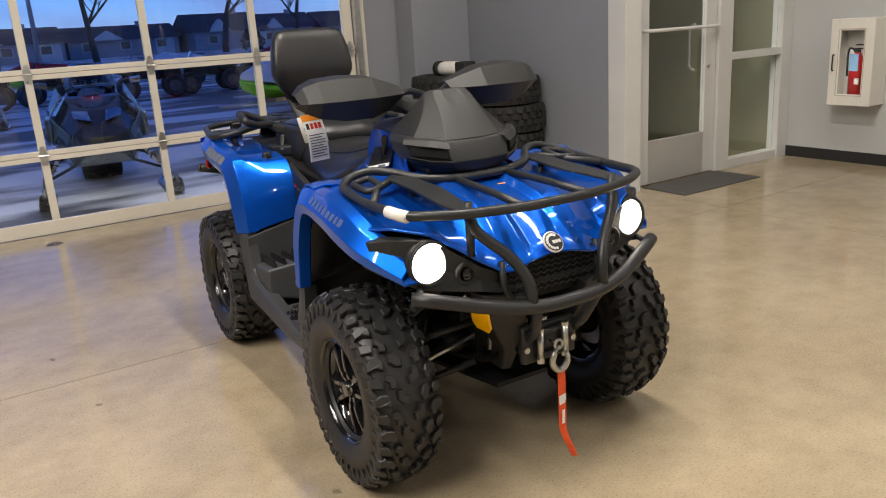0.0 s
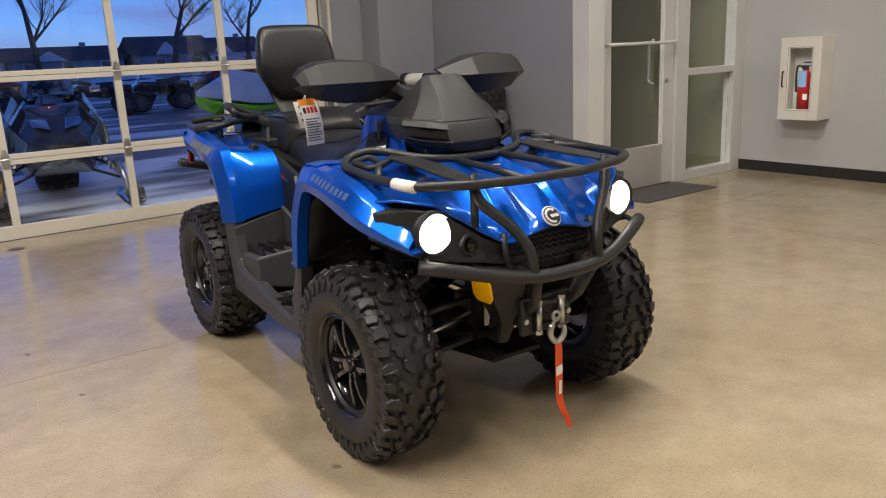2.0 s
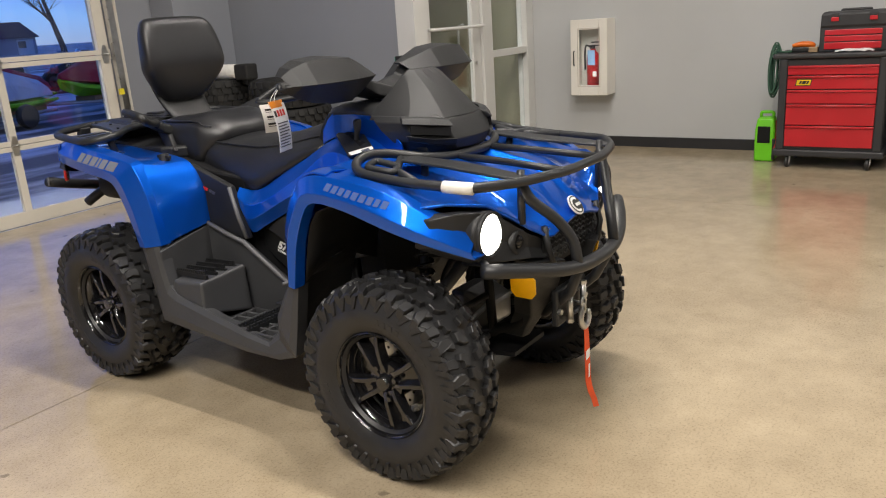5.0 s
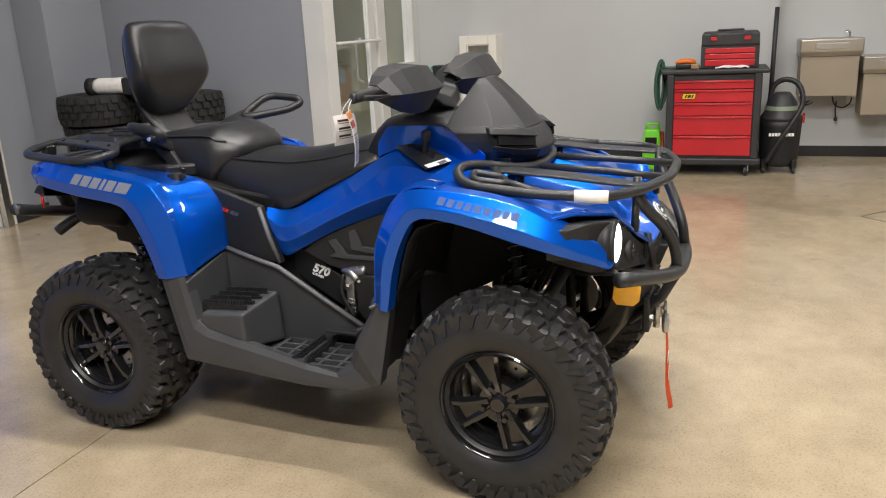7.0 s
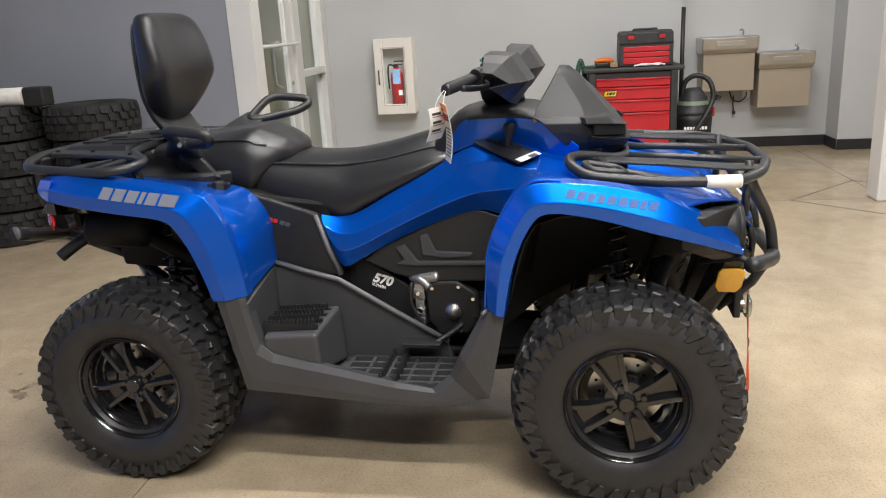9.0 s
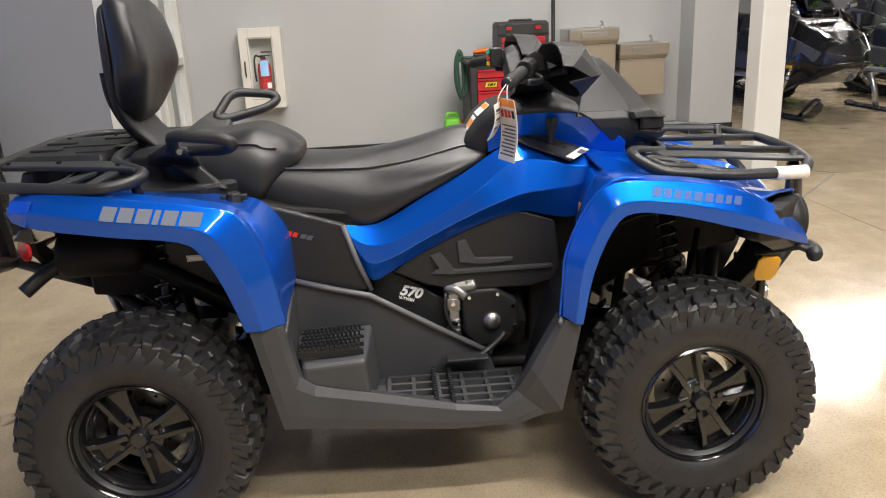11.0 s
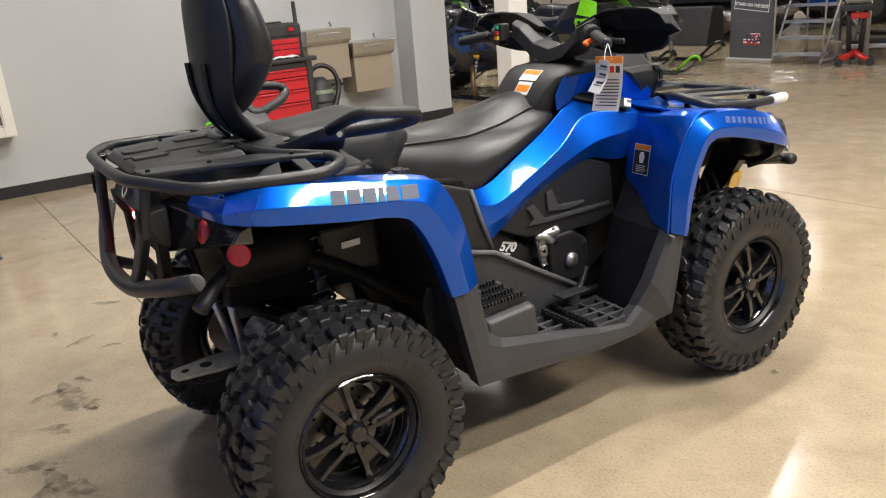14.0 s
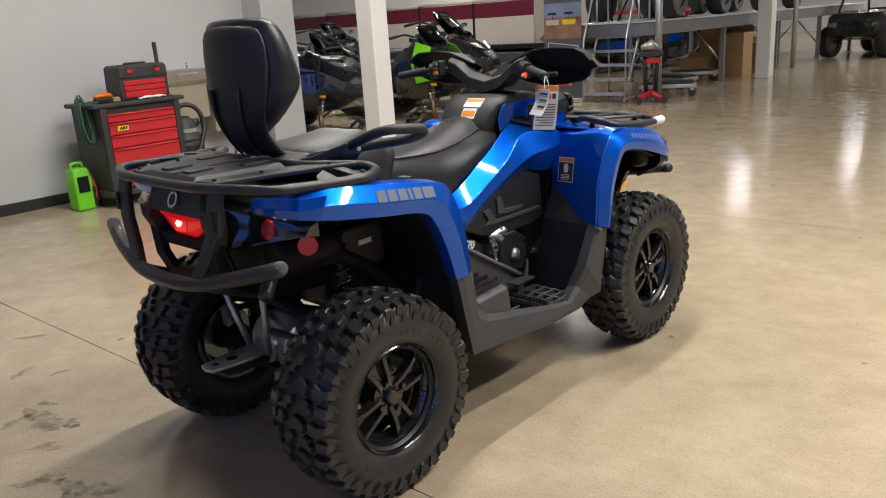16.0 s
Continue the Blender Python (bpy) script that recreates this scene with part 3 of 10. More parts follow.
# -- wheels --
def tyre_mesh(hw, n=18, R=0.326):
    """Round-shouldered carcass with a moulded band, and separate hooked knobs with ribs down the shoulder."""
    r0 = R - 0.017
    prof = [(0.150, -hw * 0.70), (0.168, -hw * 0.80), (0.180, -hw * 0.93), (0.215, -hw * 0.985), (0.242, -hw), (0.246, -hw * 0.975), (0.280, -hw * 0.945), (r0 - 0.013, -hw * 0.82), (r0 - 0.003, -hw * 0.55),
            (r0 + 0.001, 0), (r0 - 0.003, hw * 0.55), (r0 - 0.013, hw * 0.82), (0.280, hw * 0.945), (0.246, hw * 0.975), (0.242, hw), (0.215, hw * 0.985), (0.180, hw * 0.93), (0.168, hw * 0.80), (0.150, hw * 0.70)]
    carcass = lathe(prof, AXIS, 72, closed=True)
    bm = bmesh.new()

    def surf(h):
        return interp(abs(h) / hw, [0, 0.55, 0.82, 0.945, 0.99], [r0 + 0.001, r0 - 0.003, r0 - 0.013, 0.280, 0.250])

    def knob(o, s, outline, up):
        """A tread block with a slanted flank, its outline in shares of the pitch round and of the half width across."""
        am = sum(q[0] for q in outline) / len(outline)
        hm = sum(q[1] for q in outline) / len(outline)
        rings = []
        for grow, lift in ((1.08, -0.004), (0.94, up - 0.003), (0.80, up)):
            ring = []
            for a, h in outline:
                aa, hh = o + p * (am + (a - am) * grow), s * hw * min(0.985, hm + (h - hm) * grow)
                r = surf(hh) + lift
                ring.append(bm.verts.new(AXIS @ Vector((r * math.cos(aa), r * math.sin(aa), hh + s * (0.006 if abs(hh) > 0.85 * hw and lift > 0 else 0)))))
            rings.append(ring)
        m = len(outline)
        for u, v in ((0, 1), (1, 2)):
            for k in range(m):
                bm.faces.new([rings[u][k], rings[u][(k + 1) % m], rings[v][(k + 1) % m], rings[v][k]])
        bm.faces.new(rings[2])
    p = 2 * math.pi / n
    MID = [(0.02, 0.05), (0.24, 0.03), (0.30, 0.16), (0.46, 0.20), (0.44, 0.36), (0.20, 0.38), (0.06, 0.24)]
    NEXT = [(0.50, 0.36), (0.70, 0.30), (0.88, 0.38), (0.94, 0.56), (0.78, 0.62), (0.70, 0.52), (0.54, 0.54)]
    OUTER = [(0.04, 0.58), (0.26, 0.54), (0.42, 0.62), (0.46, 0.84), (0.36, 0.95), (0.12, 0.96), (0.16, 0.78)]
    EDGE = [(0.58, 0.72), (0.76, 0.68), (0.90, 0.76), (0.92, 0.95), (0.66, 0.96)]
    for k in range(n):
        for s in (-1, 1):
            o = k * p + (0.5 * p if s > 0 else 0)
            for outline, up in ((MID, 0.017), (NEXT, 0.017), (OUTER, 0.018), (EDGE, 0.016)):
                knob(o, s, outline, up)
    # low slanting ribs between the knobs and the moulded band
    q = 2 * math.pi / (2 * n)
    for k in range(2 * n):
        for s in (-1, 1):
            a0 = k * q + (0.25 * p if s > 0 else 0)
            ring = []
            for lift in (-0.002, 0.0045):
                for aa, r, h in ((a0, r0 - 0.010, 0.87), (a0 + 0.42 * q, r0 - 0.010, 0.87), (a0 + 0.42 * q + 0.07, 0.284, 0.945), (a0 + 0.34 * q + 0.12, 0.247, 0.978), (a0 + 0.10 * q + 0.12, 0.247, 0.978), (a0 + 0.07, 0.284, 0.945)):
                    ring.append(bm.verts.new(AXIS @ Vector(((r + lift * 0.5) * math.cos(aa), (r + lift * 0.5) * math.sin(aa), s * (h * hw + lift)))))
            for f in ((6, 7, 8, 11), (8, 9, 10, 11), (0, 1, 7, 6), (1, 2, 8, 7), (2, 3, 9, 8), (3, 4, 10, 9), (4, 5, 11, 10), (5, 0, 6, 11)):
                bm.faces.new([ring[i] for i in f])
    # raised sidewall lettering, as plain blocks
    for base in (0.5, 3.3):
        for k in range(9):
            if k == 4:
                continue
            a0 = base + k * 0.115
            ring = []
            for lift in (-0.002, 0.0012):
                for (aa, r) in ((a0, 0.206), (a0 + 0.065, 0.206), (a0 + 0.06, 0.224), (a0 + 0.005, 0.224)):
                    ring.append(bm.verts.new(AXIS @ Vector((r * math.cos(aa), r * math.sin(aa), hw * (0.975 if r < 0.21 else 0.988) + lift))))
            for f in ((4, 5, 6, 7), (0, 1, 5, 4), (1, 2, 6, 5), (2, 3, 7, 6), (3, 0, 4, 7)):
                bm.faces.new([ring[i] for i in f])
    return carcass, bm


def rim_mesh(hw, face):
    """Barrel and lip; face is how far out the spokes stand."""
    e = hw * 0.80
    prof = [(0.150, -e), (0.166, -e), (0.166, -e + 0.006), (0.146, -e + 0.02), (0.132, -e + 0.05), (0.132, e - 0.055), (0.150, e - 0.02), (0.168, e - 0.002), (0.172, e + 0.006),
            (0.167, e + 0.010), (0.161, e + 0.004), (0.159, e - 0.010), (0.150, e - 0.014), (0.148, e - 0.034), (0.139, e - 0.040), (0.137, e - 0.062), (0.127, e - 0.068), (0.124, -e + 0.03), (0.140, -e + 0.004)]
    return lathe(prof, AXIS, 56, closed=True)


SPOKE = radians(23)


def spoke_mesh(hw, face):
    """One broad spoke that forks towards the lip, with a sunk middle."""
    bm = bmesh.new()
    m = AXIS
    for s in (-1, 1):
        rings = []
        for r, w, off, z, th in ((0.026, 0.024, 0.014, face - 0.002, 0.040), (0.060, 0.022, 0.021, face + 0.006, 0.036), (0.100, 0.021, 0.028, face + 0.006, 0.032), (0.132, 0.022, 0.037, face + 0.003, 0.030), (0.164, 0.027, 0.050, face - 0.002, 0.028)):
            rings.append([m @ Vector((r, s * off - w / 2, z - th)), m @ Vector((r, s * off + w / 2, z - th)), m @ Vector((r, s * off + w * 0.36, z)), m @ Vector((r, s * off - w * 0.36, z))])
        add_loft(bm, rings)
    rings = []
    for r, w, z in ((0.026, 0.028, face - 0.004), (0.050, 0.036, face - 0.006), (0.062, 0.040, face - 0.016), (0.100, 0.050, face - 0.018), (0.135, 0.070, face - 0.020), (0.162, 0.098, face - 0.022)):
        rings.append([m @ Vector((r, -w / 2, z - 0.014)), m @ Vector((r, w / 2, z - 0.014)), m @ Vector((r, w / 2, z)), m @ Vector((r, -w / 2, z))])
    add_loft(bm, rings)
    return bm


def make_wheel(x, side, hw, yc, face, share, R):
    w = empty("wheel")
    w.parent = atv
    w.matrix_local = pose(x, side * yc, R + 0.012, 0, 0, 0) @ (pose(0, 0, 0) if side < 0 else pose(0, 0, 0, 0, 0, 180))
    if not share:
        hub = lathe([(0.0, face + 0.014), (0.020, face + 0.013), (0.026, face + 0.006), (0.028, face - 0.006), (0.060, face - 0.010), (0.064, face - 0.06), (0.0, face - 0.06)], AXIS, 28)
        disc = lathe([(0.045, -0.012), (0.105, -0.012), (0.105, -0.007), (0.045, -0.007)], AXIS, 40, closed=True)
        drum = lathe([(0.0, -hw * 0.8), (0.05, -hw * 0.8), (0.062, -0.02), (0.05, 0.02), (0.0, 0.02)], AXIS, 24)
        # dark spots on the brake disc stand for the shade in its drillings
        holes = bmesh.new()
        for k in range(16):
            a = 2 * math.pi * k / 16
            r = 0.072 + 0.016 * (k % 2)
            c = Vector((r * math.cos(a), 0.006, r * math.sin(a)))
            add_cyl(holes, c, c + Vector((0, 0.0018, 0)), 0.005, 8)
        carcass, tread = tyre_mesh(hw, R=R)
        share.update(tyre=carcass, tread=tread, rim=rim_mesh(hw, face), hub=hub, disc=disc, drum=drum, holes=holes)
        looks = dict(tyre=(RUBBER, True), tread=(RUBBER, False), rim=(GLOSS_BLACK, True), hub=(GLOSS_BLACK, True), disc=(STEEL, False), drum=(DARK, True), holes=(DARK, False))
        names = dict(tyre="tyre", tread="tread", rim="rim", hub="hub_cap", disc="brake_disc", drum="axle_hub", holes="drilling_shade")
        for key, bm in list(share.items()):
            m, sm = looks[key]
            ob = part(names[key], bm, m, w, smooth=sm)
            if sm:
                b = ob.modifiers.new("edge", "EDGE_SPLIT")
                b.split_angle = radians(80 if key == "tyre" else 40)
            if key in ("tread", "holes"):
                tagged(ob, kind="stuff")
            share[key] = ob
    else:
        for key, src in share.items():
            ob = src.copy()
            scene.collection.objects.link(ob)
            ob.parent = w
    one = None
    for k in range(4):
        a = SPOKE + k * math.pi / 2
        if one is None:
            one = part("spoke", spoke_mesh(hw, face), GLOSS_BLACK, w, bevel=0.0025)
            sp = one
        else:
            sp = one.copy()
            scene.collection.objects.link(sp)
            sp.parent = w
        sp.matrix_local = Matrix.Rotation(-a, 4, "Y")
        c = Vector((0.050 * math.cos(a), -face + 0.010, 0.050 * math.sin(a)))
        part("lug_nut", cyl(c, c + Vector((0, -0.020, 0)), 0.0085, 6), GLOSS_BLACK, w)
    w["label"] = "knobbly black tyre on a gloss black alloy rim"
    return w


front_set, rear_set = {}, {}
for side in (-1, 1):
    make_wheel(1.5, side, 0.105, 0.466, 0.066, front_set, 0.322)
for side in (-1, 1):
    make_wheel(0.0, side, 0.122, 0.427, 0.070, rear_set, 0.317)


def frame_at(o, xdir, ydir):
    """A pose with its x axis and y axis along the given directions."""
    xd = Vector(xdir).normalized()
    zd = xd.cross(Vector(ydir)).normalized()
    yd = zd.cross(xd)
    m = Matrix((xd, yd, zd)).transposed().to_4x4()
    m.translation = o
    return m


# -- helpers for panels on both sides --
def both(name, bm, material, parent=None, label="", **kw):
    """The right-hand part as built and its mirror image."""
    other = mirrored(bm)
    a = part(name, bm, material, parent or atv, label, **kw)
    return a, part(name, other, material, parent or atv, label, **kw)


def grid_from(rows, n=3):
    """Rows of control points smoothed along the row direction and across."""
    across = [smooth_path(r, n) for r in rows]
    cols = len(across[0])
    down = [smooth_path([across[i][j] for i in range(len(across))], n) for j in range(cols)]
    return [[down[j][i] for j in range(cols)] for i in range(len(down[0]))]


CRISP = dict(smooth=True, bevel=0.0045, seg=3, angle=15, harden=True)


def creased(rows, n=3):
    """Rows of a pressed panel: smoothed along its length, with the folds across it left sharp."""
    down = [smooth_path([r[j] for r in rows], n) for j in range(len(rows[0]))]
    return [[down[j][i] for j in range(len(rows[0]))] for i in range(len(down[0]))]


# -- front bodywork --
FRONT_Y = [0.0, 0.06, 0.085, 0.15, 0.175, 0.235, 0.30, 0.37, 0.44, 0.475, 0.495]
RIDGE = [-0.004, -0.004, 0.012, 0.014, 0.0, -0.012, -0.018, -0.006, 0.002, -0.004, -0.018]
EDGE_X = [1.885, 1.885, 1.885, 1.878, 1.872, 1.845, 1.825, 1.795, 1.715, 1.66, 1.645]
EDGE_Z = [0.762, 0.752, 0.748, 0.730, 0.732, 0.768, 0.818, 0.864, 0.876, 0.870, 0.864]


def hood_top(x):
    return interp(x, [1.24, 1.35, 1.45, 1.55, 1.65, 1.72, 1.79, 1.85, 1.9], [0.962, 0.95, 0.932, 0.912, 0.892, 0.876, 0.85, 0.818, 0.785])


grid = []
for u in [0, 0.1, 0.2, 0.3, 0.4, 0.5, 0.6, 0.7, 0.78, 0.86, 0.93, 0.97, 1.0]:
    row = []
    for j in range(-10, 11):
        k = abs(j)
        x0 = 1.255 if k < 9 else 1.27
        x = x0 + u * (EDGE_X[k] - x0)
        z = hood_top(x) + RIDGE[k] * min(1.0, u * 5) - 0.02 * (FRONT_Y[k] / 0.5) ** 2
        f = max(0.0, (u - 0.70) / 0.30) ** 2
        z = z * (1 - f) + EDGE_Z[k] * f
        row.append((x, math.copysign(FRONT_Y[k], j) if j else 0.0, z))
    grid.append(row)
part("hood", sheet(grid, -0.010), BLUE, atv, "glossy metallic blue front body with raised ridges", **CRISP)

# fender arch: outer band over the wheel, then the panel that faces the rider's foot
LOW = [(1.172, 0.584), (1.199, 0.724), (1.245, 0.832), (1.295, 0.872), (1.415, 0.857), (1.558, 0.818), (1.672, 0.784), (1.798, 0.734)]
TOP = [(1.122, 0.600), (1.133, 0.772), (1.188, 0.892), (1.25, 0.946), (1.40, 0.944), (1.55, 0.918), (1.665, 0.866), (1.786, 0.788)]
rows = []
for i, ((xl, zl), (xt, zt)) in enumerate(zip(LOW, TOP)):
    xm, zm = xl * 0.45 + xt * 0.55, zl * 0.45 + zt * 0.55
    out = 0.545 if i < 6 else (0.527 if i == 6 else 0.458)
    f = 0.42
    rows.append([(xl + 0.006, -out + 0.045, zl + 0.004), (xl, -out + 0.004, zl), (xl * (1 - f) + xt * f, -out - 0.002, zl * (1 - f) + zt * f), (xt, -out + 0.030, zt), (xt + (0.012 if i < 3 else 0.0), -out + 0.072, zt + (0.005 if i > 2 else 0.0))])
FENDER_F = both("front_fender", sheet(creased(rows), 0.010), BLUE, None, "metallic blue wheel arch", **CRISP)
panel = [
    [(1.118, -0.514, 0.598), (1.128, -0.50, 0.600), (1.150, -0.42, 0.612), (1.195, -0.33, 0.668), (1.220, -0.235, 0.728)],
    [(1.125, -0.514, 0.690), (1.138, -0.50, 0.692), (1.165, -0.42, 0.695), (1.206, -0.33, 0.735), (1.228, -0.235, 0.782)],
    [(1.135, -0.514, 0.775), (1.150, -0.49, 0.780), (1.180, -0.42, 0.790), (1.222, -0.33, 0.815), (1.240, -0.235, 0.850)],
    [(1.190, -0.514, 0.893), (1.195, -0.48, 0.900), (1.210, -0.42, 0.900), (1.240, -0.33, 0.892), (1.250, -0.235, 0.900)],
    [(1.255, -0.51, 0.948), (1.250, -0.47, 0.952), (1.250, -0.42, 0.950), (1.262, -0.33, 0.935), (1.270, -0.235, 0.935)],
    [(1.33, -0.51, 0.948), (1.32, -0.47, 0.952), (1.32, -0.42, 0.946), (1.32, -0.33, 0.925), (1.33, -0.235, 0.93)],
]
PANEL_F = both("fender_panel", sheet(creased(panel), -0.008), BLUE, None, "metallic blue inner fender panel", **CRISP)
# grey welt along the foot of the panel
both("fender_welt", tube(smooth_path([(1.112, -0.535, 0.592), (1.140, -0.45, 0.598), (1.163, -0.39, 0.624), (1.195, -0.325, 0.664), (1.216, -0.24, 0.718)], 4), 0.006, 8), RIMLESS, smooth=True)

# -- tank sides --
side_rows = [
    [(0.600, -0.232, 0.690), (0.590, -0.240, 0.735), (0.572, -0.232, 0.775), (0.562, -0.205, 0.800)],
    [(0.632, -0.226, 0.630), (0.628, -0.243, 0.690), (0.622, -0.238, 0.745), (0.618, -0.192, 0.790)],
    [(0.700, -0.220, 0.660), (0.695, -0.244, 0.705), (0.690, -0.238, 0.750), (0.680, -0.188, 0.802)],
    [(0.820, -0.212, 0.722), (0.815, -0.243, 0.765), (0.808, -0.235, 0.805), (0.795, -0.182, 0.864)],
    [(0.950, -0.208, 0.774), (0.945, -0.246, 0.825), (0.935, -0.232, 0.875), (0.915, -0.172, 0.926)],
    [(1.070, -0.206, 0.806), (1.060, -0.252, 0.868), (1.040, -0.210, 0.950), (1.040, -0.150, 0.998)],
    [(1.150, -0.215, 0.792), (1.140, -0.262, 0.880), (1.130, -0.228, 0.958), (1.120, -0.128, 1.016)],
    [(1.230, -0.225, 0.790), (1.225, -0.264, 0.890), (1.217, -0.252, 0.942), (1.220, -0.138, 0.994)],
    [(1.310, -0.225, 0.860), (1.300, -0.262, 0.915), (1.290, -0.250, 0.942), (1.290, -0.165, 0.972)],
    [(1.400, -0.225, 0.895), (1.390, -0.255, 0.920), (1.380, -0.235, 0.942), (1.375, -0.185, 0.962)],
    [(1.480, -0.200, 0.890), (1.470, -0.225, 0.918), (1.455, -0.205, 0.935), (1.440, -0.170, 0.965)],
]
both("tank_side", sheet(creased(side_rows), 0.008), BLUE, None, "metallic blue tank side panel", **CRISP)
both("tank_wall", sheet(creased([[(0.985, -0.152, 0.972), (0.985, -0.145, 1.020)], [(1.040, -0.152, 0.996), (1.033, -0.141, 1.077)], [(1.120, -0.130, 1.014), (1.120, -0.150, 1.082)], [(1.220, -0.140, 0.992), (1.220, -0.165, 1.080)], [(1.290, -0.167, 0.970), (1.285, -0.178, 1.066)], [(1.375, -0.187, 0.960), (1.375, -0.198, 0.995)]]), -0.006), BLUE, None, "metallic blue tank wall behind the selector", **CRISP)
# selector gate let into the right-hand ledge
GATE = frame_at((1.150, -0.182, 0.9865), (0.88, -0.42, -0.22), (0.35, 0.92, 0.30))
part("gate_plate", prism([(-0.118, 0.010), (-0.095, -0.022), (0.085, -0.055), (0.108, 0.030), (-0.020, 0.052), (-0.095, 0.040)], "z", 0.001, 0.009, GATE), BLACK, atv, "black selector gate", bevel=0.003)
# slot and notches are dark plates on the gate, their shade put in as colour
slot = part("gate_slot_shade", prism([(-0.080, 0.010), (0.055, 0.000), (0.056, 0.010), (-0.079, 0.020)], "z", 0.0092, 0.0104, GATE), DARK, atv)
for k in range(4):
    part("gate_notch_shade", prism([(-0.07 + 0.034 * k, 0.004), (-0.055 + 0.034 * k, 0.003), (-0.054 + 0.034 * k, 0.024), (-0.069 + 0.034 * k, 0.025)], "z", 0.0093, 0.0107, GATE), DARK, slot)
lever = bmesh.new()
add_tube(lever, [(1.160, -0.176, 0.985), (1.164, -0.173, 1.020), (1.166, -0.172, 1.035)], [0.008, 0.010, 0.012], 8)
add_loft(lever, [[(x, y - w, z), (x + w2, y, z), (x, y + w, z), (x - w2, y, z)] for x, y, z, w, w2 in ((1.164, -0.173, 1.018, 0.010, 0.011), (1.166, -0.172, 1.036, 0.014, 0.017), (1.167, -0.171, 1.058, 0.013, 0.020), (1.170, -0.170, 1.066, 0.008, 0.016))])
part("gear_lever", lever, BLACK, atv, bevel=0.003)
st = part("gate_label", prism([(0.068, -0.046), (0.092, -0.048), (0.116, 0.026), (0.092, 0.030)], "z", 0.0094, 0.0104, GATE), PAPER, atv, "white gate label with a dark bar")
part("label_bar", prism([(0.088, -0.010), (0.104, -0.012), (0.112, 0.014), (0.096, 0.016)], "z", 0.0106, 0.0112, GATE), DECAL_DARK, st)
part("storage_lid", prism([(1.055, 0.205), (1.215, 0.235), (1.255, 0.165), (1.12, 0.140)], "z", 0.985, 0.997), BLACK, atv, bevel=0.004)

# -- console and cowl --
con = []
for x, hw_, zt, zb, fl in ((0.905, 0.085, 0.985, 0.93, 0.05), (0.93, 0.115, 1.018, 0.93, 0.06), (0.965, 0.125, 1.065, 0.94, 0.07), (1.005, 0.136, 1.098, 1.00, 0.075), (1.045, 0.150, 1.108, 1.074, 0.09), (1.14, 0.162, 1.114, 1.080, 0.10), (1.22, 0.174, 1.108, 1.078, 0.11), (1.29, 0.192, 1.090, 1.060, 0.12), (1.36, 0.19, 1.04, 1.00, 0.12), (1.44, 0.16, 1.0, 0.96, 0.10)):
    con.append([(x, -hw_, zb), (x, -hw_, zt - 0.022), (x, -hw_ + 0.02, zt - 0.006), (x, -fl, zt), (x, fl, zt), (x, hw_ - 0.02, zt - 0.006), (x, hw_, zt - 0.022), (x, hw_, zb)])
part("console", loft(con), BLACK, atv, "black console behind the handlebar", smooth=True, bevel=0.004)
for k, (x0, x1, s) in enumerate(((0.934, 0.962, 0.036), (0.966, 1.002, 0.044))):
    def on_con(x, y):
        return Vector((x, y, interp(x, [0.93, 0.965, 1.005, 1.06], [1.018, 1.065, 1.098, 1.108]) + 0.0022))
    lab = bmesh.new()
    add_loft(lab, [[on_con(x0, -0.03 - s), on_con(x0, -0.03 + s), on_con(x0, -0.03 + s) + Vector((0, 0, 0.0008)), on_con(x0, -0.03 - s) + Vector((0, 0, 0.0008))],
                   [on_con(x1, -0.03 - s), on_con(x1, -0.03 + s), on_con(x1, -0.03 + s) + Vector((0, 0, 0.0008)), on_con(x1, -0.03 - s) + Vector((0, 0, 0.0008))]])
    lb = part("warning_label", lab, PAPER, atv, "white and orange warning label")
    xa, xb = (x0 * 0.45 + x1 * 0.55, x1 - 0.003) if k else (x0 + 0.006, x1 - 0.008)
    lab = bmesh.new()
    off = Vector((0, 0, 0.0015))
    add_loft(lab, [[on_con(xa, -0.03 - s + 0.004) + off, on_con(xa, -0.03 + s - 0.004) + off, on_con(xa, -0.03 + s - 0.004) + off * 1.4, on_con(xa, -0.03 - s + 0.004) + off * 1.4],
                   [on_con(xb, -0.03 - s + 0.004) + off, on_con(xb, -0.03 + s - 0.004) + off, on_con(xb, -0.03 + s - 0.004) + off * 1.4, on_con(xb, -0.03 - s + 0.004) + off * 1.4]])
    part("orange_field", lab, ORANGE, lb)

def cowl_ring(z, fx, fw, mx, mw, bx, bw, notch):
    out = []
    for sy in (-1, 1):
        pts = [(bx, bw), ((bx + mx) / 2, (bw + mw) / 2 + 0.004), (mx, mw), (fx, fw), (fx + 0.010, fw * 0.55), (fx + 0.014 - notch, 0.018)]
        pts = pts if sy < 0 else list(reversed(pts))
        out += [(x, sy * y, z) for x, y in pts]
    return out


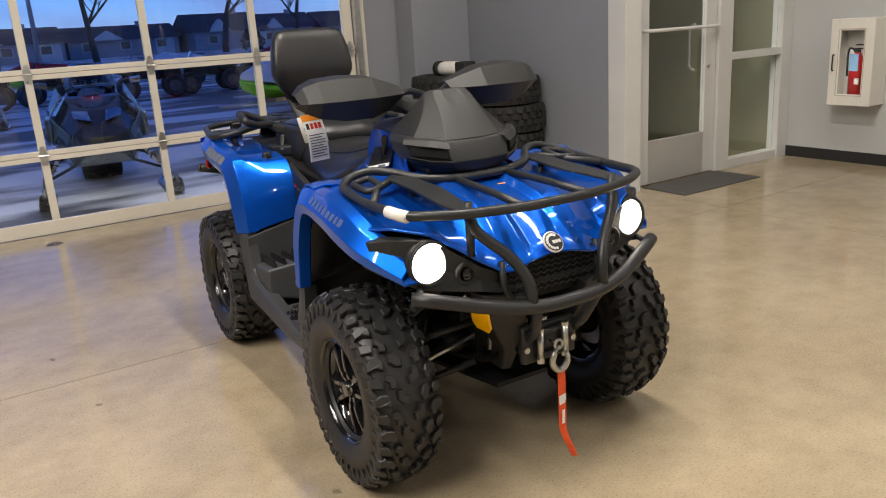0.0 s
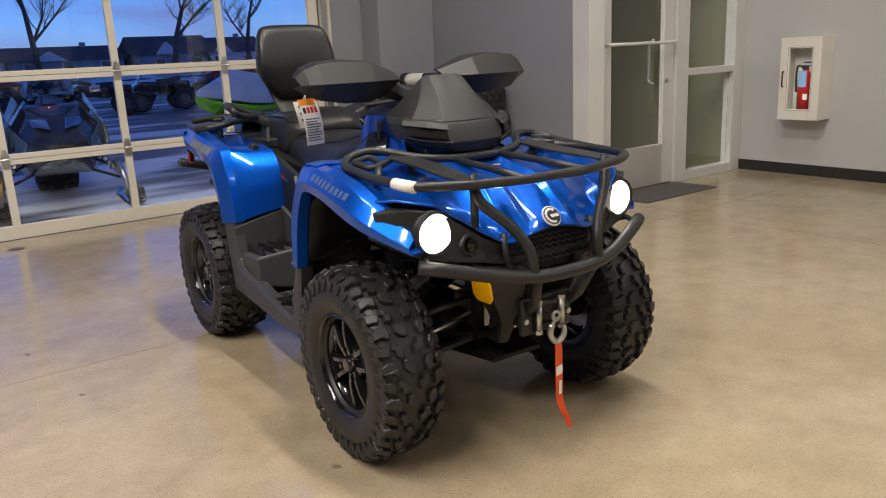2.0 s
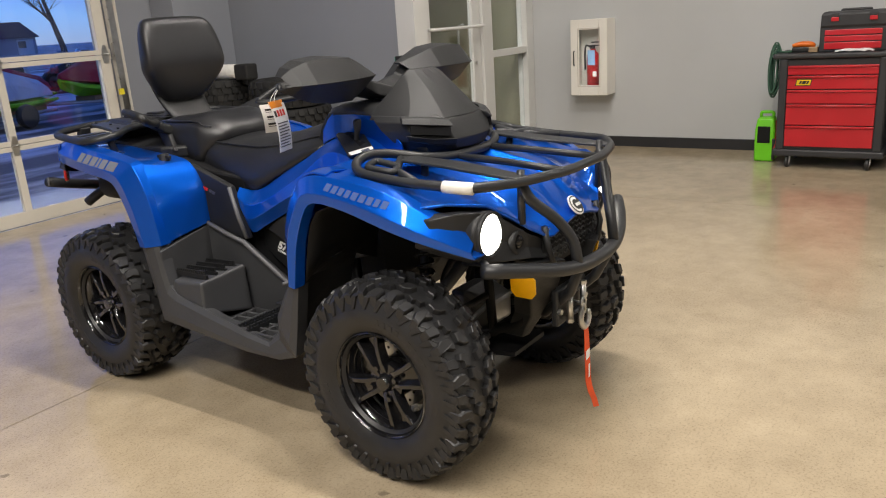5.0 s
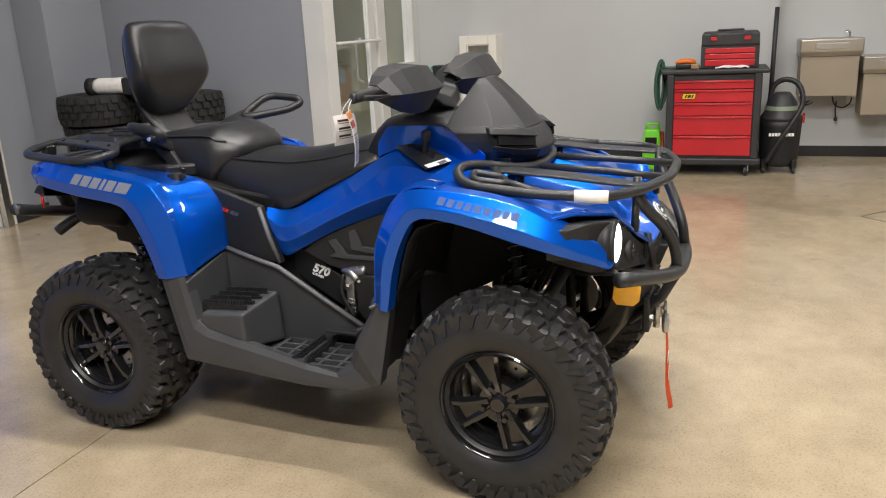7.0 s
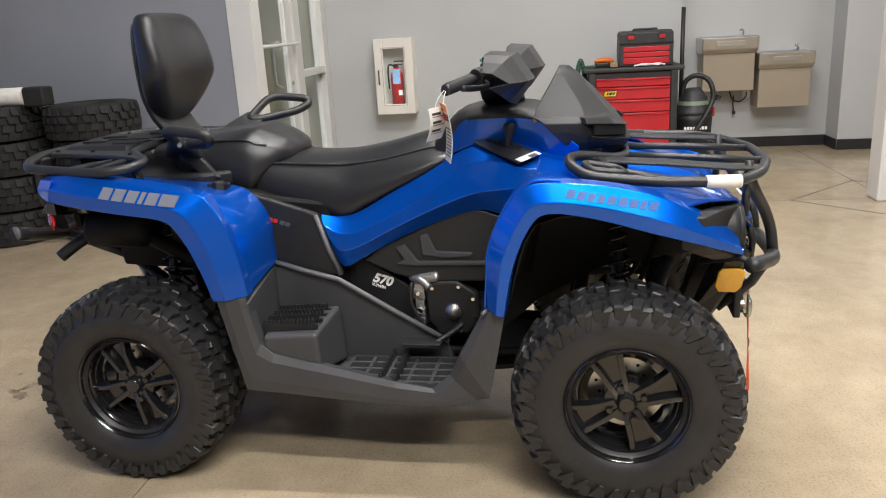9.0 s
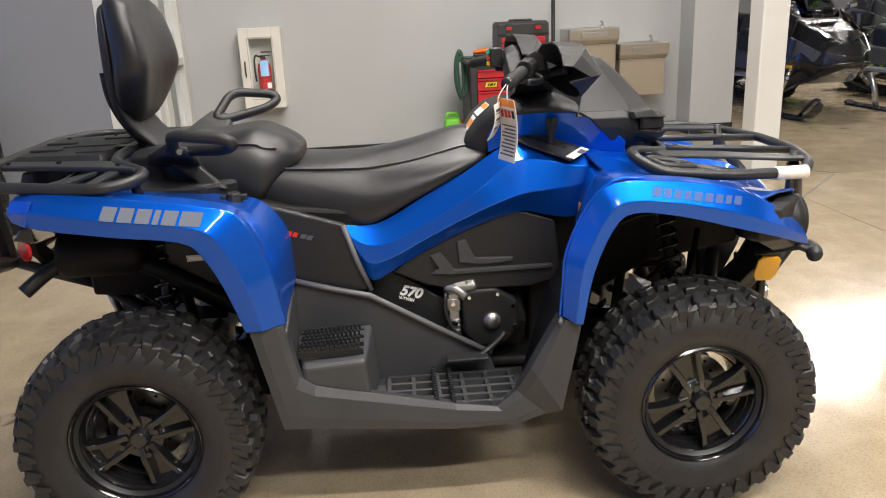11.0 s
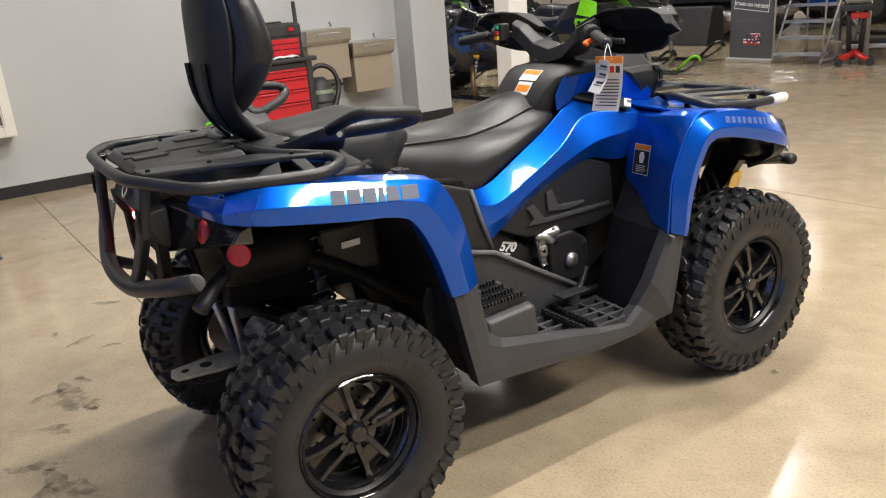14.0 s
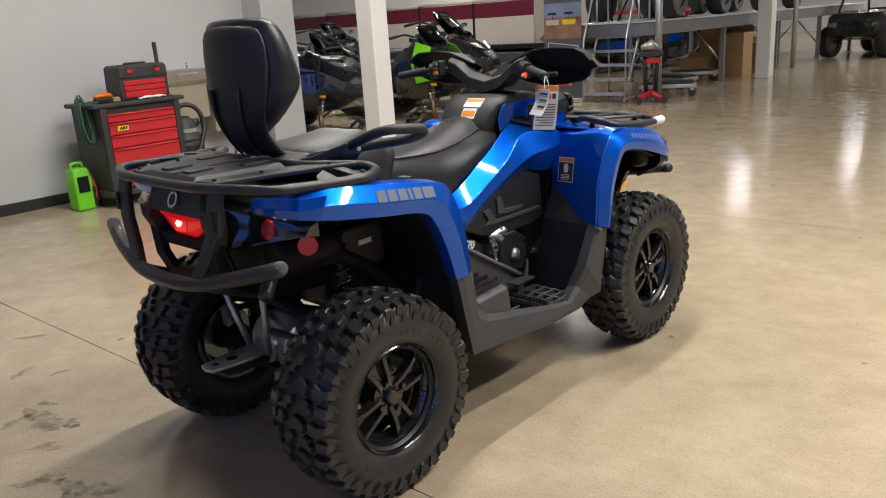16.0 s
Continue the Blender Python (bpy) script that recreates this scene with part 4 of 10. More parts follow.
COWL_LOW = [(0.940, 1.470, 0.060, 1.445, 0.095, 1.40, 0.110, 0), (0.968, 1.505, 0.085, 1.440, 0.150, 1.36, 0.168, 0), (1.000, 1.515, 0.105, 1.425, 0.182, 1.33, 0.196, 0), (1.035, 1.500, 0.116, 1.405, 0.200, 1.295, 0.206, 0), (1.062, 1.480, 0.120, 1.392, 0.204, 1.27, 0.204, 0), (1.080, 1.452, 0.116, 1.370, 0.186, 1.24, 0.186, 0)]
COWL_UP = [(1.066, 1.478, 0.104, 1.396, 0.188, 1.235, 0.190, 0), (1.110, 1.440, 0.090, 1.378, 0.148, 1.252, 0.162, 0.002), (1.150, 1.404, 0.078, 1.352, 0.114, 1.276, 0.126, 0.004), (1.200, 1.352, 0.070, 1.326, 0.086, 1.304, 0.088, 0.010), (1.216, 1.332, 0.058, 1.320, 0.066, 1.312, 0.066, 0.010)]
SOFT = dict(smooth=True, bevel=0.004, seg=3, angle=17, harden=True)
part("cowl", loft([cowl_ring(*r) for r in COWL_UP]), BLACK, atv, "black textured instrument cowl", **SOFT)
part("cowl_collar", loft([cowl_ring(*r) for r in COWL_LOW]), BLACK, atv, "black lower cowl with side scoops", **SOFT)
for s in (-1, 1):
    part("cowl_ridge", loft([[(1.338, s * 0.012, 1.206), (1.336, s * 0.030, 1.207), (1.342, s * 0.026, 1.213), (1.344, s * 0.014, 1.212)],
                     [(1.395, s * 0.016, 1.152), (1.392, s * 0.026, 1.154), (1.398, s * 0.023, 1.160), (1.400, s * 0.018, 1.159)], [(1.428, s * 0.020, 1.112), (1.427, s * 0.023, 1.113), (1.428, s * 0.022, 1.115), (1.429, s * 0.021, 1.114)]]), BLACK, atv, bevel=0.002)
    # a darker plate paints the shade inside the side scoop
    sc = bmesh.new()
    add_loft(sc, [[(1.500, s * 0.119, 1.046), (1.415, s * 0.200, 1.058), (1.412, s * 0.206, 1.026), (1.498, s * 0.122, 1.010)],
                  [(1.510, s * 0.119, 1.043), (1.421, s * 0.206, 1.055), (1.420, s * 0.211, 1.028), (1.512, s * 0.121, 1.014)]])
    part("scoop_shade", sc, DARK, atv, "dark plate that stands for the shade in the side scoop")
    br = bmesh.new()
    add_loft(br, [[(1.385, s * 0.212, 1.056), (1.398, s * 0.224, 1.060), (1.392, s * 0.216, 1.078), (1.372, s * 0.200, 1.080)], [(1.455, s * 0.165, 1.050), (1.474, s * 0.174, 1.052), (1.462, s * 0.164, 1.074), (1.438, s * 0.150, 1.078)], [(1.500, s * 0.110, 1.040), (1.522, s * 0.114, 1.042), (1.500, s * 0.106, 1.062), (1.478, s * 0.100, 1.066)]])
    part("scoop_brow", br, BLACK, atv, **SOFT)
    br = bmesh.new()
    add_loft(br, [[(1.395, s * 0.208, 1.022), (1.412, s * 0.222, 1.026), (1.410, s * 0.214, 1.008), (1.398, s * 0.200, 1.006)], [(1.460, s * 0.160, 1.008), (1.482, s * 0.170, 1.010), (1.475, s * 0.155, 0.988), (1.455, s * 0.146, 0.986)], [(1.512, s * 0.104, 1.004), (1.528, s * 0.108, 1.004), (1.515, s * 0.096, 0.980), (1.500, s * 0.092, 0.980)]])
    part("scoop_lip", br, BLACK, atv, **SOFT)


def bars(parent, m, widths, h, gap, material, name="plain_bar", depth=0.0009, slant=0.0, surface=None):
    """A nameplate as a row of plain blocks, in the x-y plane of m, laid onto a surface where one is given."""
    total = sum(widths) + gap * (len(widths) - 1)
    x = -total / 2
    for w in widths:
        o = [(x, -h / 2), (x + w, -h / 2), (x + w + slant * h, h / 2), (x + slant * h, h / 2)]
        if surface:
            decal(name, o, m, surface, material, parent, depth)
        else:
            part(name, prism(o, "z", 0, depth, m), material, parent)
        x += w + gap


def tree_of(ob):
    """A search tree over a built panel."""
    me = ob.data
    return BVHTree.FromPolygons([v.co.copy() for v in me.vertices], [tuple(q.vertices) for q in me.polygons])


def decal(name, quad, m, tree, material, parent, lift=0.001, nu=4, nv=3):
    """A four-cornered print laid onto a panel along the z axis of m."""
    down = -(m.to_3x3() @ Vector((0, 0, 1)))
    grid = []
    for i in range(nv + 1):
        row = []
        for j in range(nu + 1):
            u, v = j / nu, i / nv
            a = Vector(quad[0]).lerp(Vector(quad[1]), u)
            b = Vector(quad[3]).lerp(Vector(quad[2]), u)
            c = a.lerp(b, v)
            q = m @ Vector((c.x, c.y, 0.08))
            loc, nrm, idx, dist = tree.ray_cast(q, down, 0.2)
            row.append((loc if loc else m @ Vector((c.x, c.y, 0))) - down * (lift + 0.0008))
        grid.append(row)
    return part(name, sheet(grid, lift), material, parent)


bars(atv, frame_at((1.4605, -0.004, 1.090), (0, 1, 0), (-0.55, 0, 0.83)), [0.012] + [0.0085] * 8, 0.014, 0.0022, PAPER, "nameplate", slant=0.2)
bars(atv, frame_at((1.4685, -0.048, 1.074), (0, 1, 0), (-0.55, 0, 0.83)), [0.010, 0.005], 0.004, 0.002, RED, "nameplate_bar", slant=0.2)

# -- handlebar --
def bar_pts(s):
    return [(1.012, s * 0.39 + 0.03, 1.185), (1.060, s * 0.30 + 0.03, 1.200), (1.105, s * 0.19 + 0.02, 1.205), (1.140, s * 0.10 + 0.01, 1.165), (1.150, s * 0.045, 1.135)]


hb = bmesh.new()
add_tube(hb, smooth_path(bar_pts(-1) + list(reversed(bar_pts(1))), 4), 0.011, 10)
part("handlebar", hb, STEEL_BLACK, atv, smooth=True)
for s in (-1, 1):
    p = [Vector(v) for v in bar_pts(s)]
    d = (p[1] - p[0]).normalized()
    g = bmesh.new()
    n = 15
    add_tube(g, [p[0] + d * 0.008 + d * (0.115 * k / n) for k in range(n + 1)], [0.0165 + (0.0015 if k % 2 else 0) for k in range(n + 1)], 14)
    gr = part("grip", g, BROWN, atv, smooth=True)
    part("bar_end", lathe([(0.0, -0.004), (0.010, -0.004), (0.017, 0.0), (0.017, 0.008), (0.0, 0.008)], frame_at(p[0], d.cross(Vector((0, 0, 1))), Vector((0, 0, 1))) @ Matrix.Rotation(radians(180), 4, "X"), 18), STEEL_BLACK, gr, smooth=True)
    clamp = bmesh.new()
    c = p[0] + d * 0.145
    add_tube(clamp, [c, c + d * 0.05], 0.026, 12)
    add_box(clamp, -0.02, 0.02, -0.022, 0.022, -0.03, 0.02, Matrix.Translation(c + d * 0.03 + Vector((-0.005, 0, -0.012))))
    part("control_housing", clamp, BLACK, atv, bevel=0.004)
    lev = bmesh.new()
    add_tube(lev, smooth_path([c + Vector((0.030, 0, -0.014)), c + Vector((0.040, s * 0.04, -0.022)), c + Vector((0.015, s * 0.10, -0.022)), c + Vector((-0.018, s * 0.145, -0.018))], 4), 0.0055, 8, squash=1.6)
    part("brake_lever", lev, BLACK, atv, smooth=True)
sw = bmesh.new()
add_box(sw, 1.045, 1.085, 0.205, 0.245, 1.185, 1.245)
swb = part("switch_block", sw, BLACK, atv, bevel=0.004)
for k, (mm, z) in enumerate(((mat("green_switch", (0.02, 0.35, 0.22), 0.4), 1.235), (RED, 1.215), (mat("yellow_switch", (0.8, 0.5, 0.02), 0.4), 1.198))):
    part("switch", box(1.036, 1.045, 0.216, 0.234, z - 0.007, z + 0.005), mm, swb)
thr = bmesh.new()
add_tube(thr, smooth_path([(1.07, -0.235, 1.19), (1.035, -0.24, 1.185), (1.02, -0.265, 1.18)], 3), 0.007, 8)
part("throttle_lever", thr, mat("orange_throttle", (0.8, 0.15, 0.03), 0.4), atv, smooth=True)
# folded cover over the bar's middle
cover = []
for y, zc, w, xx in ((-0.20, 1.232, 0.030, 1.115), (-0.15, 1.215, 0.045, 1.12), (-0.08, 1.165, 0.060, 1.135), (0.0, 1.145, 0.066, 1.14), (0.08, 1.165, 0.060, 1.135), (0.15, 1.215, 0.045, 1.12), (0.20, 1.232, 0.030, 1.115)):
    cover.append([(xx - w, y, zc - 0.035), (xx - w * 0.8, y, zc + 0.012), (xx, y, zc + 0.024), (xx + w * 0.8, y, zc + 0.010), (xx + w, y, zc - 0.03)])
part("bar_cover", loft(cover), BLACK, atv, "folded black handlebar cover", bevel=0.004)
stem = tube([(1.19, 0, 1.06), (1.16, 0, 1.10), (1.145, 0, 1.14)], [0.05, 0.04, 0.03], 12)
part("steering_stem", stem, BLACK, atv, smooth=True)
# hand guards: faceted shields
for s in (-1, 1):
    rows = []
    for y, up, low, fx in ((0.095, 0.012, 0.030, 1.196), (0.150, 0.034, 0.058, 1.220), (0.220, 0.060, 0.076, 1.242), (0.320, 0.068, 0.074, 1.250), (0.410, 0.062, 0.058, 1.238), (0.452, 0.044, 0.036, 1.220), (0.474, 0.018, 0.016, 1.195)):
        zc = 1.212
        rows.append([(max(1.13, fx - 0.115), s * y, zc + up * 0.96), (fx - 0.042, s * y, zc + up * 0.86), (fx, s * y, zc - 0.008), (fx - 0.050, s * y, zc - low)])
    part("hand_guard", sheet(rows, 0.006 if s > 0 else -0.006), BLACK, atv, "black faceted hand guard", smooth=True, bevel=0.0028, seg=3, angle=15, harden=True)
    part("guard_arm", tube(smooth_path([(1.145, s * 0.11, 1.17), (1.18, s * 0.14, 1.19), (1.21, s * 0.19, 1.20)], 3), 0.014, 8), BLACK, atv, smooth=True)

# -- seats --
SEAT = [  # x, half width at top, half width at skirt, top z, shoulder z, skirt z
    (0.27, 0.150, 0.178, 0.985, 0.968, 0.872), (0.37, 0.148, 0.182, 0.978, 0.960, 0.842), (0.50, 0.140, 0.186, 0.972, 0.950, 0.806), (0.58, 0.134, 0.190, 0.972, 0.946, 0.785), (0.625, 0.130, 0.194, 0.975, 0.944, 0.770),
    (0.665, 0.126, 0.194, 0.980, 0.946, 0.790), (0.76, 0.116, 0.190, 0.996, 0.956, 0.845), (0.84, 0.106, 0.184, 1.018, 0.972, 0.880), (0.90, 0.096, 0.174, 1.034, 0.985, 0.910), (0.95, 0.088, 0.160, 1.036, 0.990, 0.936), (1.005, 0.075, 0.14, 1.010, 0.985, 0.955)]
rings = []
for x, wt, ws, zt, zs, zk in SEAT:
    rings.append([(x, -ws + 0.02, zk - 0.004), (x, -ws - 0.002, zk + 0.004), (x, -ws - 0.006, zk * 0.5 + zs * 0.5), (x, -wt - 0.020, zs - 0.004), (x, -wt - 0.006, zs + 0.006), (x, -wt * 0.5, zt), (x, 0, zt + 0.001), (x, wt * 0.5, zt), (x, wt + 0.006, zs + 0.006), (x, wt + 0.020, zs - 0.004), (x, ws + 0.006, zk * 0.5 + zs * 0.5), (x, ws + 0.002, zk + 0.004), (x, ws - 0.02, zk - 0.004)])
part("seat", loft(rings), VINYL, atv, "black vinyl rider's seat", smooth=True, subsurf=1)
both("seat_piping", tube(smooth_path([(x, -wt - 0.013, zs + 0.003) for x, wt, ws, zt, zs, zk in SEAT[1:10]], 3), 0.0034, 6), VINYL, smooth=True)
PSEAT = [(0.05, 0.13, 0.155, 1.045, 1.022, 0.955), (0.09, 0.152, 0.178, 1.054, 1.032, 0.940), (0.16, 0.162, 0.194, 1.056, 1.034, 0.905), (0.24, 0.166, 0.200, 1.066, 1.036, 0.886), (0.300, 0.165, 0.202, 1.078, 1.036, 0.872), (0.335, 0.162, 0.201, 1.078, 1.032, 0.868), (0.350, 0.160, 0.194, 1.068, 1.022, 0.895), (0.385, 0.146, 0.176, 1.055, 1.016, 0.936), (0.425, 0.118, 0.142, 1.036, 1.006, 0.960), (0.450, 0.09, 0.11, 1.008, 0.995, 0.968)]
rings = []
for x, wt, ws, zt, zs, zk in PSEAT:
    rings.append([(x, -ws + 0.02, zk - 0.004), (x, -ws - 0.002, zk + 0.004), (x, -ws - 0.005, (zk + zs) / 2), (x, -wt - 0.018, zs - 0.004), (x, -wt - 0.004, zs + 0.006), (x, -wt + 0.05, zt - 0.002), (x, 0, zt - 0.014), (x, wt - 0.05, zt - 0.002), (x, wt + 0.004, zs + 0.006), (x, wt + 0.018, zs - 0.004), (x, ws + 0.005, (zk + zs) / 2), (x, ws + 0.002, zk + 0.004), (x, ws - 0.02, zk - 0.004)])
part("passenger_seat", loft(rings), VINYL, atv, "black vinyl passenger seat", smooth=True, subsurf=1)
both("passenger_seat_piping", tube(smooth_path([(x, -wt - 0.011, zs + 0.003) for x, wt, ws, zt, zs, zk in PSEAT[:8]], 3), 0.0034, 6), VINYL, smooth=True)

# backrest: padded front, moulded shell that runs down to the rack
def ring_back(z, w, xf, xb, dish):
    out = []
    for k in range(9):
        y = -w + 2 * w * k / 8
        out.append((xf + dish * (abs(y) / 0.2) ** 2 - (0.018 if k in (0, 8) else 0), y, z))
    for k in range(9):
        y = w - 2 * w * k / 8
        out.append((xb + dish * (abs(y) / 0.2) ** 2 + (0.018 if k in (0, 8) else 0), y, z))
    return out


BY = 0.040   # the backrest stands a little to the left
def pad_ring(z, w, xf, xb):
    out = []
    for y in (-1.0, -0.86, -0.45, 0.0, 0.45, 0.86, 1.0):
        out.append((xf - 0.022 * (abs(y) > 0.9) - 0.004 * (abs(y) > 0.8) + 0.004 * (abs(y) < 0.1) + 0.040 * (abs(y) * w / 0.2) ** 2 + 0.012, y * w + BY, z))
    for y in (1.0, 0.86, 0.3, -0.3, -0.86, -1.0):
        out.append((xb + 0.016 * (abs(y) > 0.9) + 0.040 * (abs(y) * w / 0.2) ** 2 + 0.012, y * w + BY, z))
    return out


BACK = [(1.092, 0.074, -0.036, -0.080), (1.102, 0.094, -0.014, -0.086), (1.165, 0.156, 0.010, -0.088), (1.232, 0.200, 0.022, -0.086), (1.262, 0.203, 0.028, -0.080), (1.335, 0.196, 0.018, -0.085), (1.405, 0.180, 0.002, -0.087), (1.436, 0.162, -0.012, -0.082), (1.450, 0.132, -0.034, -0.068)]
part("backrest", loft([pad_ring(*r) for r in BACK]), VINYL, atv, "padded black vinyl backrest", smooth=True, subsurf=1)
shell = []
for z, w, xf, xb in ((0.975, 0.100, 0.085, 0.030), (1.02, 0.105, 0.045, -0.012), (1.07, 0.110, -0.014, -0.074), (1.13, 0.125, -0.058, -0.104), (1.22, 0.160, -0.066, -0.110), (1.32, 0.176, -0.060, -0.106), (1.40, 0.168, -0.066, -0.104), (1.432, 0.135, -0.068, -0.094)):
    shell.append([(x + 0.012, y + BY, z) for x, y, z in ring_back(z, w, xf, xb, 0.040)])
part("backrest_shell", loft(shell), BLACK, atv, "black moulded backrest shell", smooth=True, subsurf=1)
for y in (-0.055, 0.055):
    part("shell_rib", tube(smooth_path([(-0.016, y + BY, 1.02), (-0.064, y + BY, 1.08), (-0.094, y * 1.2 + BY, 1.16), (-0.098, y * 1.3 + BY, 1.24)], 4), [0.004 + 0.0004 * k for k in range(13)], 8), BLACK, atv, smooth=True)
foot = []
for x, hw_, z0, z1 in ((-0.03, 0.13, 0.985, 1.02), (0.05, 0.155, 0.985, 1.035), (0.12, 0.16, 0.97, 1.03), (0.20, 0.19, 0.94, 0.99)):
    foot.append([(x, -hw_, z0), (x, -hw_, z1 - 0.015), (x, -hw_ + 0.03, z1), (x, hw_ - 0.03, z1), (x, hw_, z1 - 0.015), (x, hw_, z0)])
part("backrest_base", loft(foot), BLACK, atv, "black passenger seat base", bevel=0.006)
# grab handles: a moulded arm each side, bent to an open loop
for s in (-1, 1):
    def off(pts):
        return [(x, s * y + BY, z - (0.016 * (z - 1.0) / 0.1 if s < 0 and z > 1.03 else 0.0)) for x, y, z in pts]
    gh = bmesh.new()
    add_loft(gh, [off([(0.00, 0.13, 0.985), (0.17, 0.13, 0.970), (0.17, 0.14, 1.005), (0.00, 0.14, 1.018)]), off([(0.03, 0.20, 0.990), (0.18, 0.20, 0.968), (0.17, 0.205, 1.018), (0.04, 0.205, 1.034)]),
                  off([(0.07, 0.255, 1.010), (0.185, 0.265, 0.995), (0.18, 0.270, 1.045), (0.08, 0.262, 1.062)]), off([(0.10, 0.30, 1.035), (0.175, 0.31, 1.030), (0.17, 0.312, 1.066), (0.11, 0.305, 1.082)])])
    part("grab_arm", gh, BLACK, atv, bevel=0.010, seg=3)
    lp = rounded_path(off([(0.125, 0.275, 1.052), (0.155, 0.395, 1.112), (0.185, 0.430, 1.122), (0.30, 0.446, 1.108), (0.318, 0.440, 1.088), (0.280, 0.395, 1.066), (0.165, 0.285, 1.048)]), 0.028, closed=True)
    part("grab_handle", tube(lp, 0.0155, 12, closed=True), BLACK, atv, "black moulded grab handle", smooth=True)
    part("grab_bolt", cyl(*off([(0.150, 0.300, 1.050), (0.150, 0.318, 1.052)]), 0.009, 6), CHROME, atv)
    part("seat_strut", loft([off([(0.09, 0.225, 1.01), (0.17, 0.225, 1.0), (0.17, 0.245, 1.0), (0.09, 0.245, 1.01)]), off([(0.20, 0.265, 0.93), (0.255, 0.265, 0.93), (0.255, 0.285, 0.93), (0.20, 0.285, 0.93)])]), BLACK, atv, bevel=0.005)
    kn = bmesh.new()
    add_cyl(kn, (0.285, s * 0.32, 0.905), (0.285, s * 0.32, 0.935), 0.024, 12, 0.018)
    add_box(kn, 0.25, 0.32, s * 0.32 - 0.008, s * 0.32 + 0.008, 0.915, 0.930)
    part("seat_latch", kn, BLACK, atv, bevel=0.003)

# -- rear bodywork --
RLOW = [(0.318, 0.612), (0.281, 0.727), (0.234, 0.823), (0.180, 0.866), (0.03, 0.888), (-0.150, 0.915), (-0.195, 0.925)]
RTOP = [(0.403, 0.618), (0.376, 0.780), (0.322, 0.896), (0.262, 0.926), (0.044, 0.962), (-0.120, 0.985), (-0.215, 0.972)]
rows = []
for i, ((xl, zl), (xt, zt)) in enumerate(zip(RLOW, RTOP)):
    xm, zm = (xl + xt) / 2, (zl + zt) / 2
    out = 0.505 if i < 5 else (0.49 if i == 5 else 0.465)
    f = 0.42
    rows.append([(xl + 0.004, -out + 0.045, zl + 0.004), (xl, -out + 0.004, zl), (xl * (1 - f) + xt * f, -out - 0.002, zl * (1 - f) + zt * f), (xt, -out + 0.030, zt), (xt - (0.004 if i < 3 else 0), -out + 0.070, zt + (0.005 if i > 2 else 0))])
FENDER_R = both("rear_fender", sheet(creased(rows), 0.010), BLUE, None, "metallic blue rear wheel arch", **CRISP)
panel = [
    [(0.402, -0.474, 0.618), (0.408, -0.44, 0.625), (0.412, -0.36, 0.640), (0.418, -0.25, 0.660)],
    [(0.392, -0.474, 0.70), (0.398, -0.44, 0.705), (0.408, -0.36, 0.715), (0.415, -0.25, 0.725)],
    [(0.375, -0.474, 0.780), (0.385, -0.44, 0.79), (0.398, -0.36, 0.80), (0.408, -0.25, 0.81)],
    [(0.322, -0.474, 0.896), (0.335, -0.43, 0.895), (0.345, -0.36, 0.885), (0.350, -0.25, 0.890)],
    [(0.262, -0.470, 0.927), (0.265, -0.43, 0.932), (0.265, -0.36, 0.920), (0.265, -0.25, 0.915)],
    [(0.044, -0.470, 0.964), (0.044, -0.43, 0.968), (0.044, -0.36, 0.945), (0.044, -0.25, 0.940)],
    [(-0.120, -0.470, 0.987), (-0.120, -0.43, 0.990), (-0.120, -0.36, 0.955), (-0.120, -0.25, 0.950)],
    [(-0.205, -0.440, 0.975), (-0.210, -0.40, 0.980), (-0.215, -0.36, 0.950), (-0.22, -0.25, 0.945)],
]
both("rear_panel", sheet(creased(panel), -0.008), BLUE, None, "metallic blue rear body panel", **CRISP)
both("fender_cap", sheet(creased([[(-0.150, -0.486, 0.978), (-0.212, -0.452, 0.974), (-0.228, -0.38, 0.970), (-0.235, -0.28, 0.962)], [(-0.165, -0.486, 0.950), (-0.228, -0.455, 0.945), (-0.246, -0.38, 0.945), (-0.255, -0.28, 0.942)], [(-0.180, -0.480, 0.912), (-0.222, -0.448, 0.922), (-0.240, -0.38, 0.925), (-0.250, -0.28, 0.925)]], 1), 0.008), BLUE, **CRISP)
part("rear_deck", prism([(-0.24, -0.27), (0.20, -0.27), (0.28, -0.20), (0.28, 0.20), (0.20, 0.27), (-0.24, 0.27)], "z", 0.90, 0.948), BLACK, atv, bevel=0.01)

# tail: fascia, central lamp, badge, side lamps and reflectors
fas = []
for y in (-0.47, -0.40, -0.30, -0.16, -0.12, 0.12, 0.16, 0.30, 0.40, 0.47):
    a = abs(y)
    x = -0.30 if a < 0.2 else -0.30 + (a - 0.16) * 0.27
    zb = 0.80 if a < 0.2 else 0.80 + (a - 0.16) * 0.22
    zt = 0.945 if a < 0.2 else 0.945 - (a - 0.16) * 0.10
    fas.append([(x + 0.04, y, zb), (x - 0.012, y, zb + 0.01), (x, y, (zb + zt) / 2), (x + 0.01, y, zt - 0.01), (x + 0.04, y, zt)])
part("rear_fascia", loft(fas), GLOSS_BLACK, atv, "black tail fascia", bevel=0.004)
tl = bmesh.new()
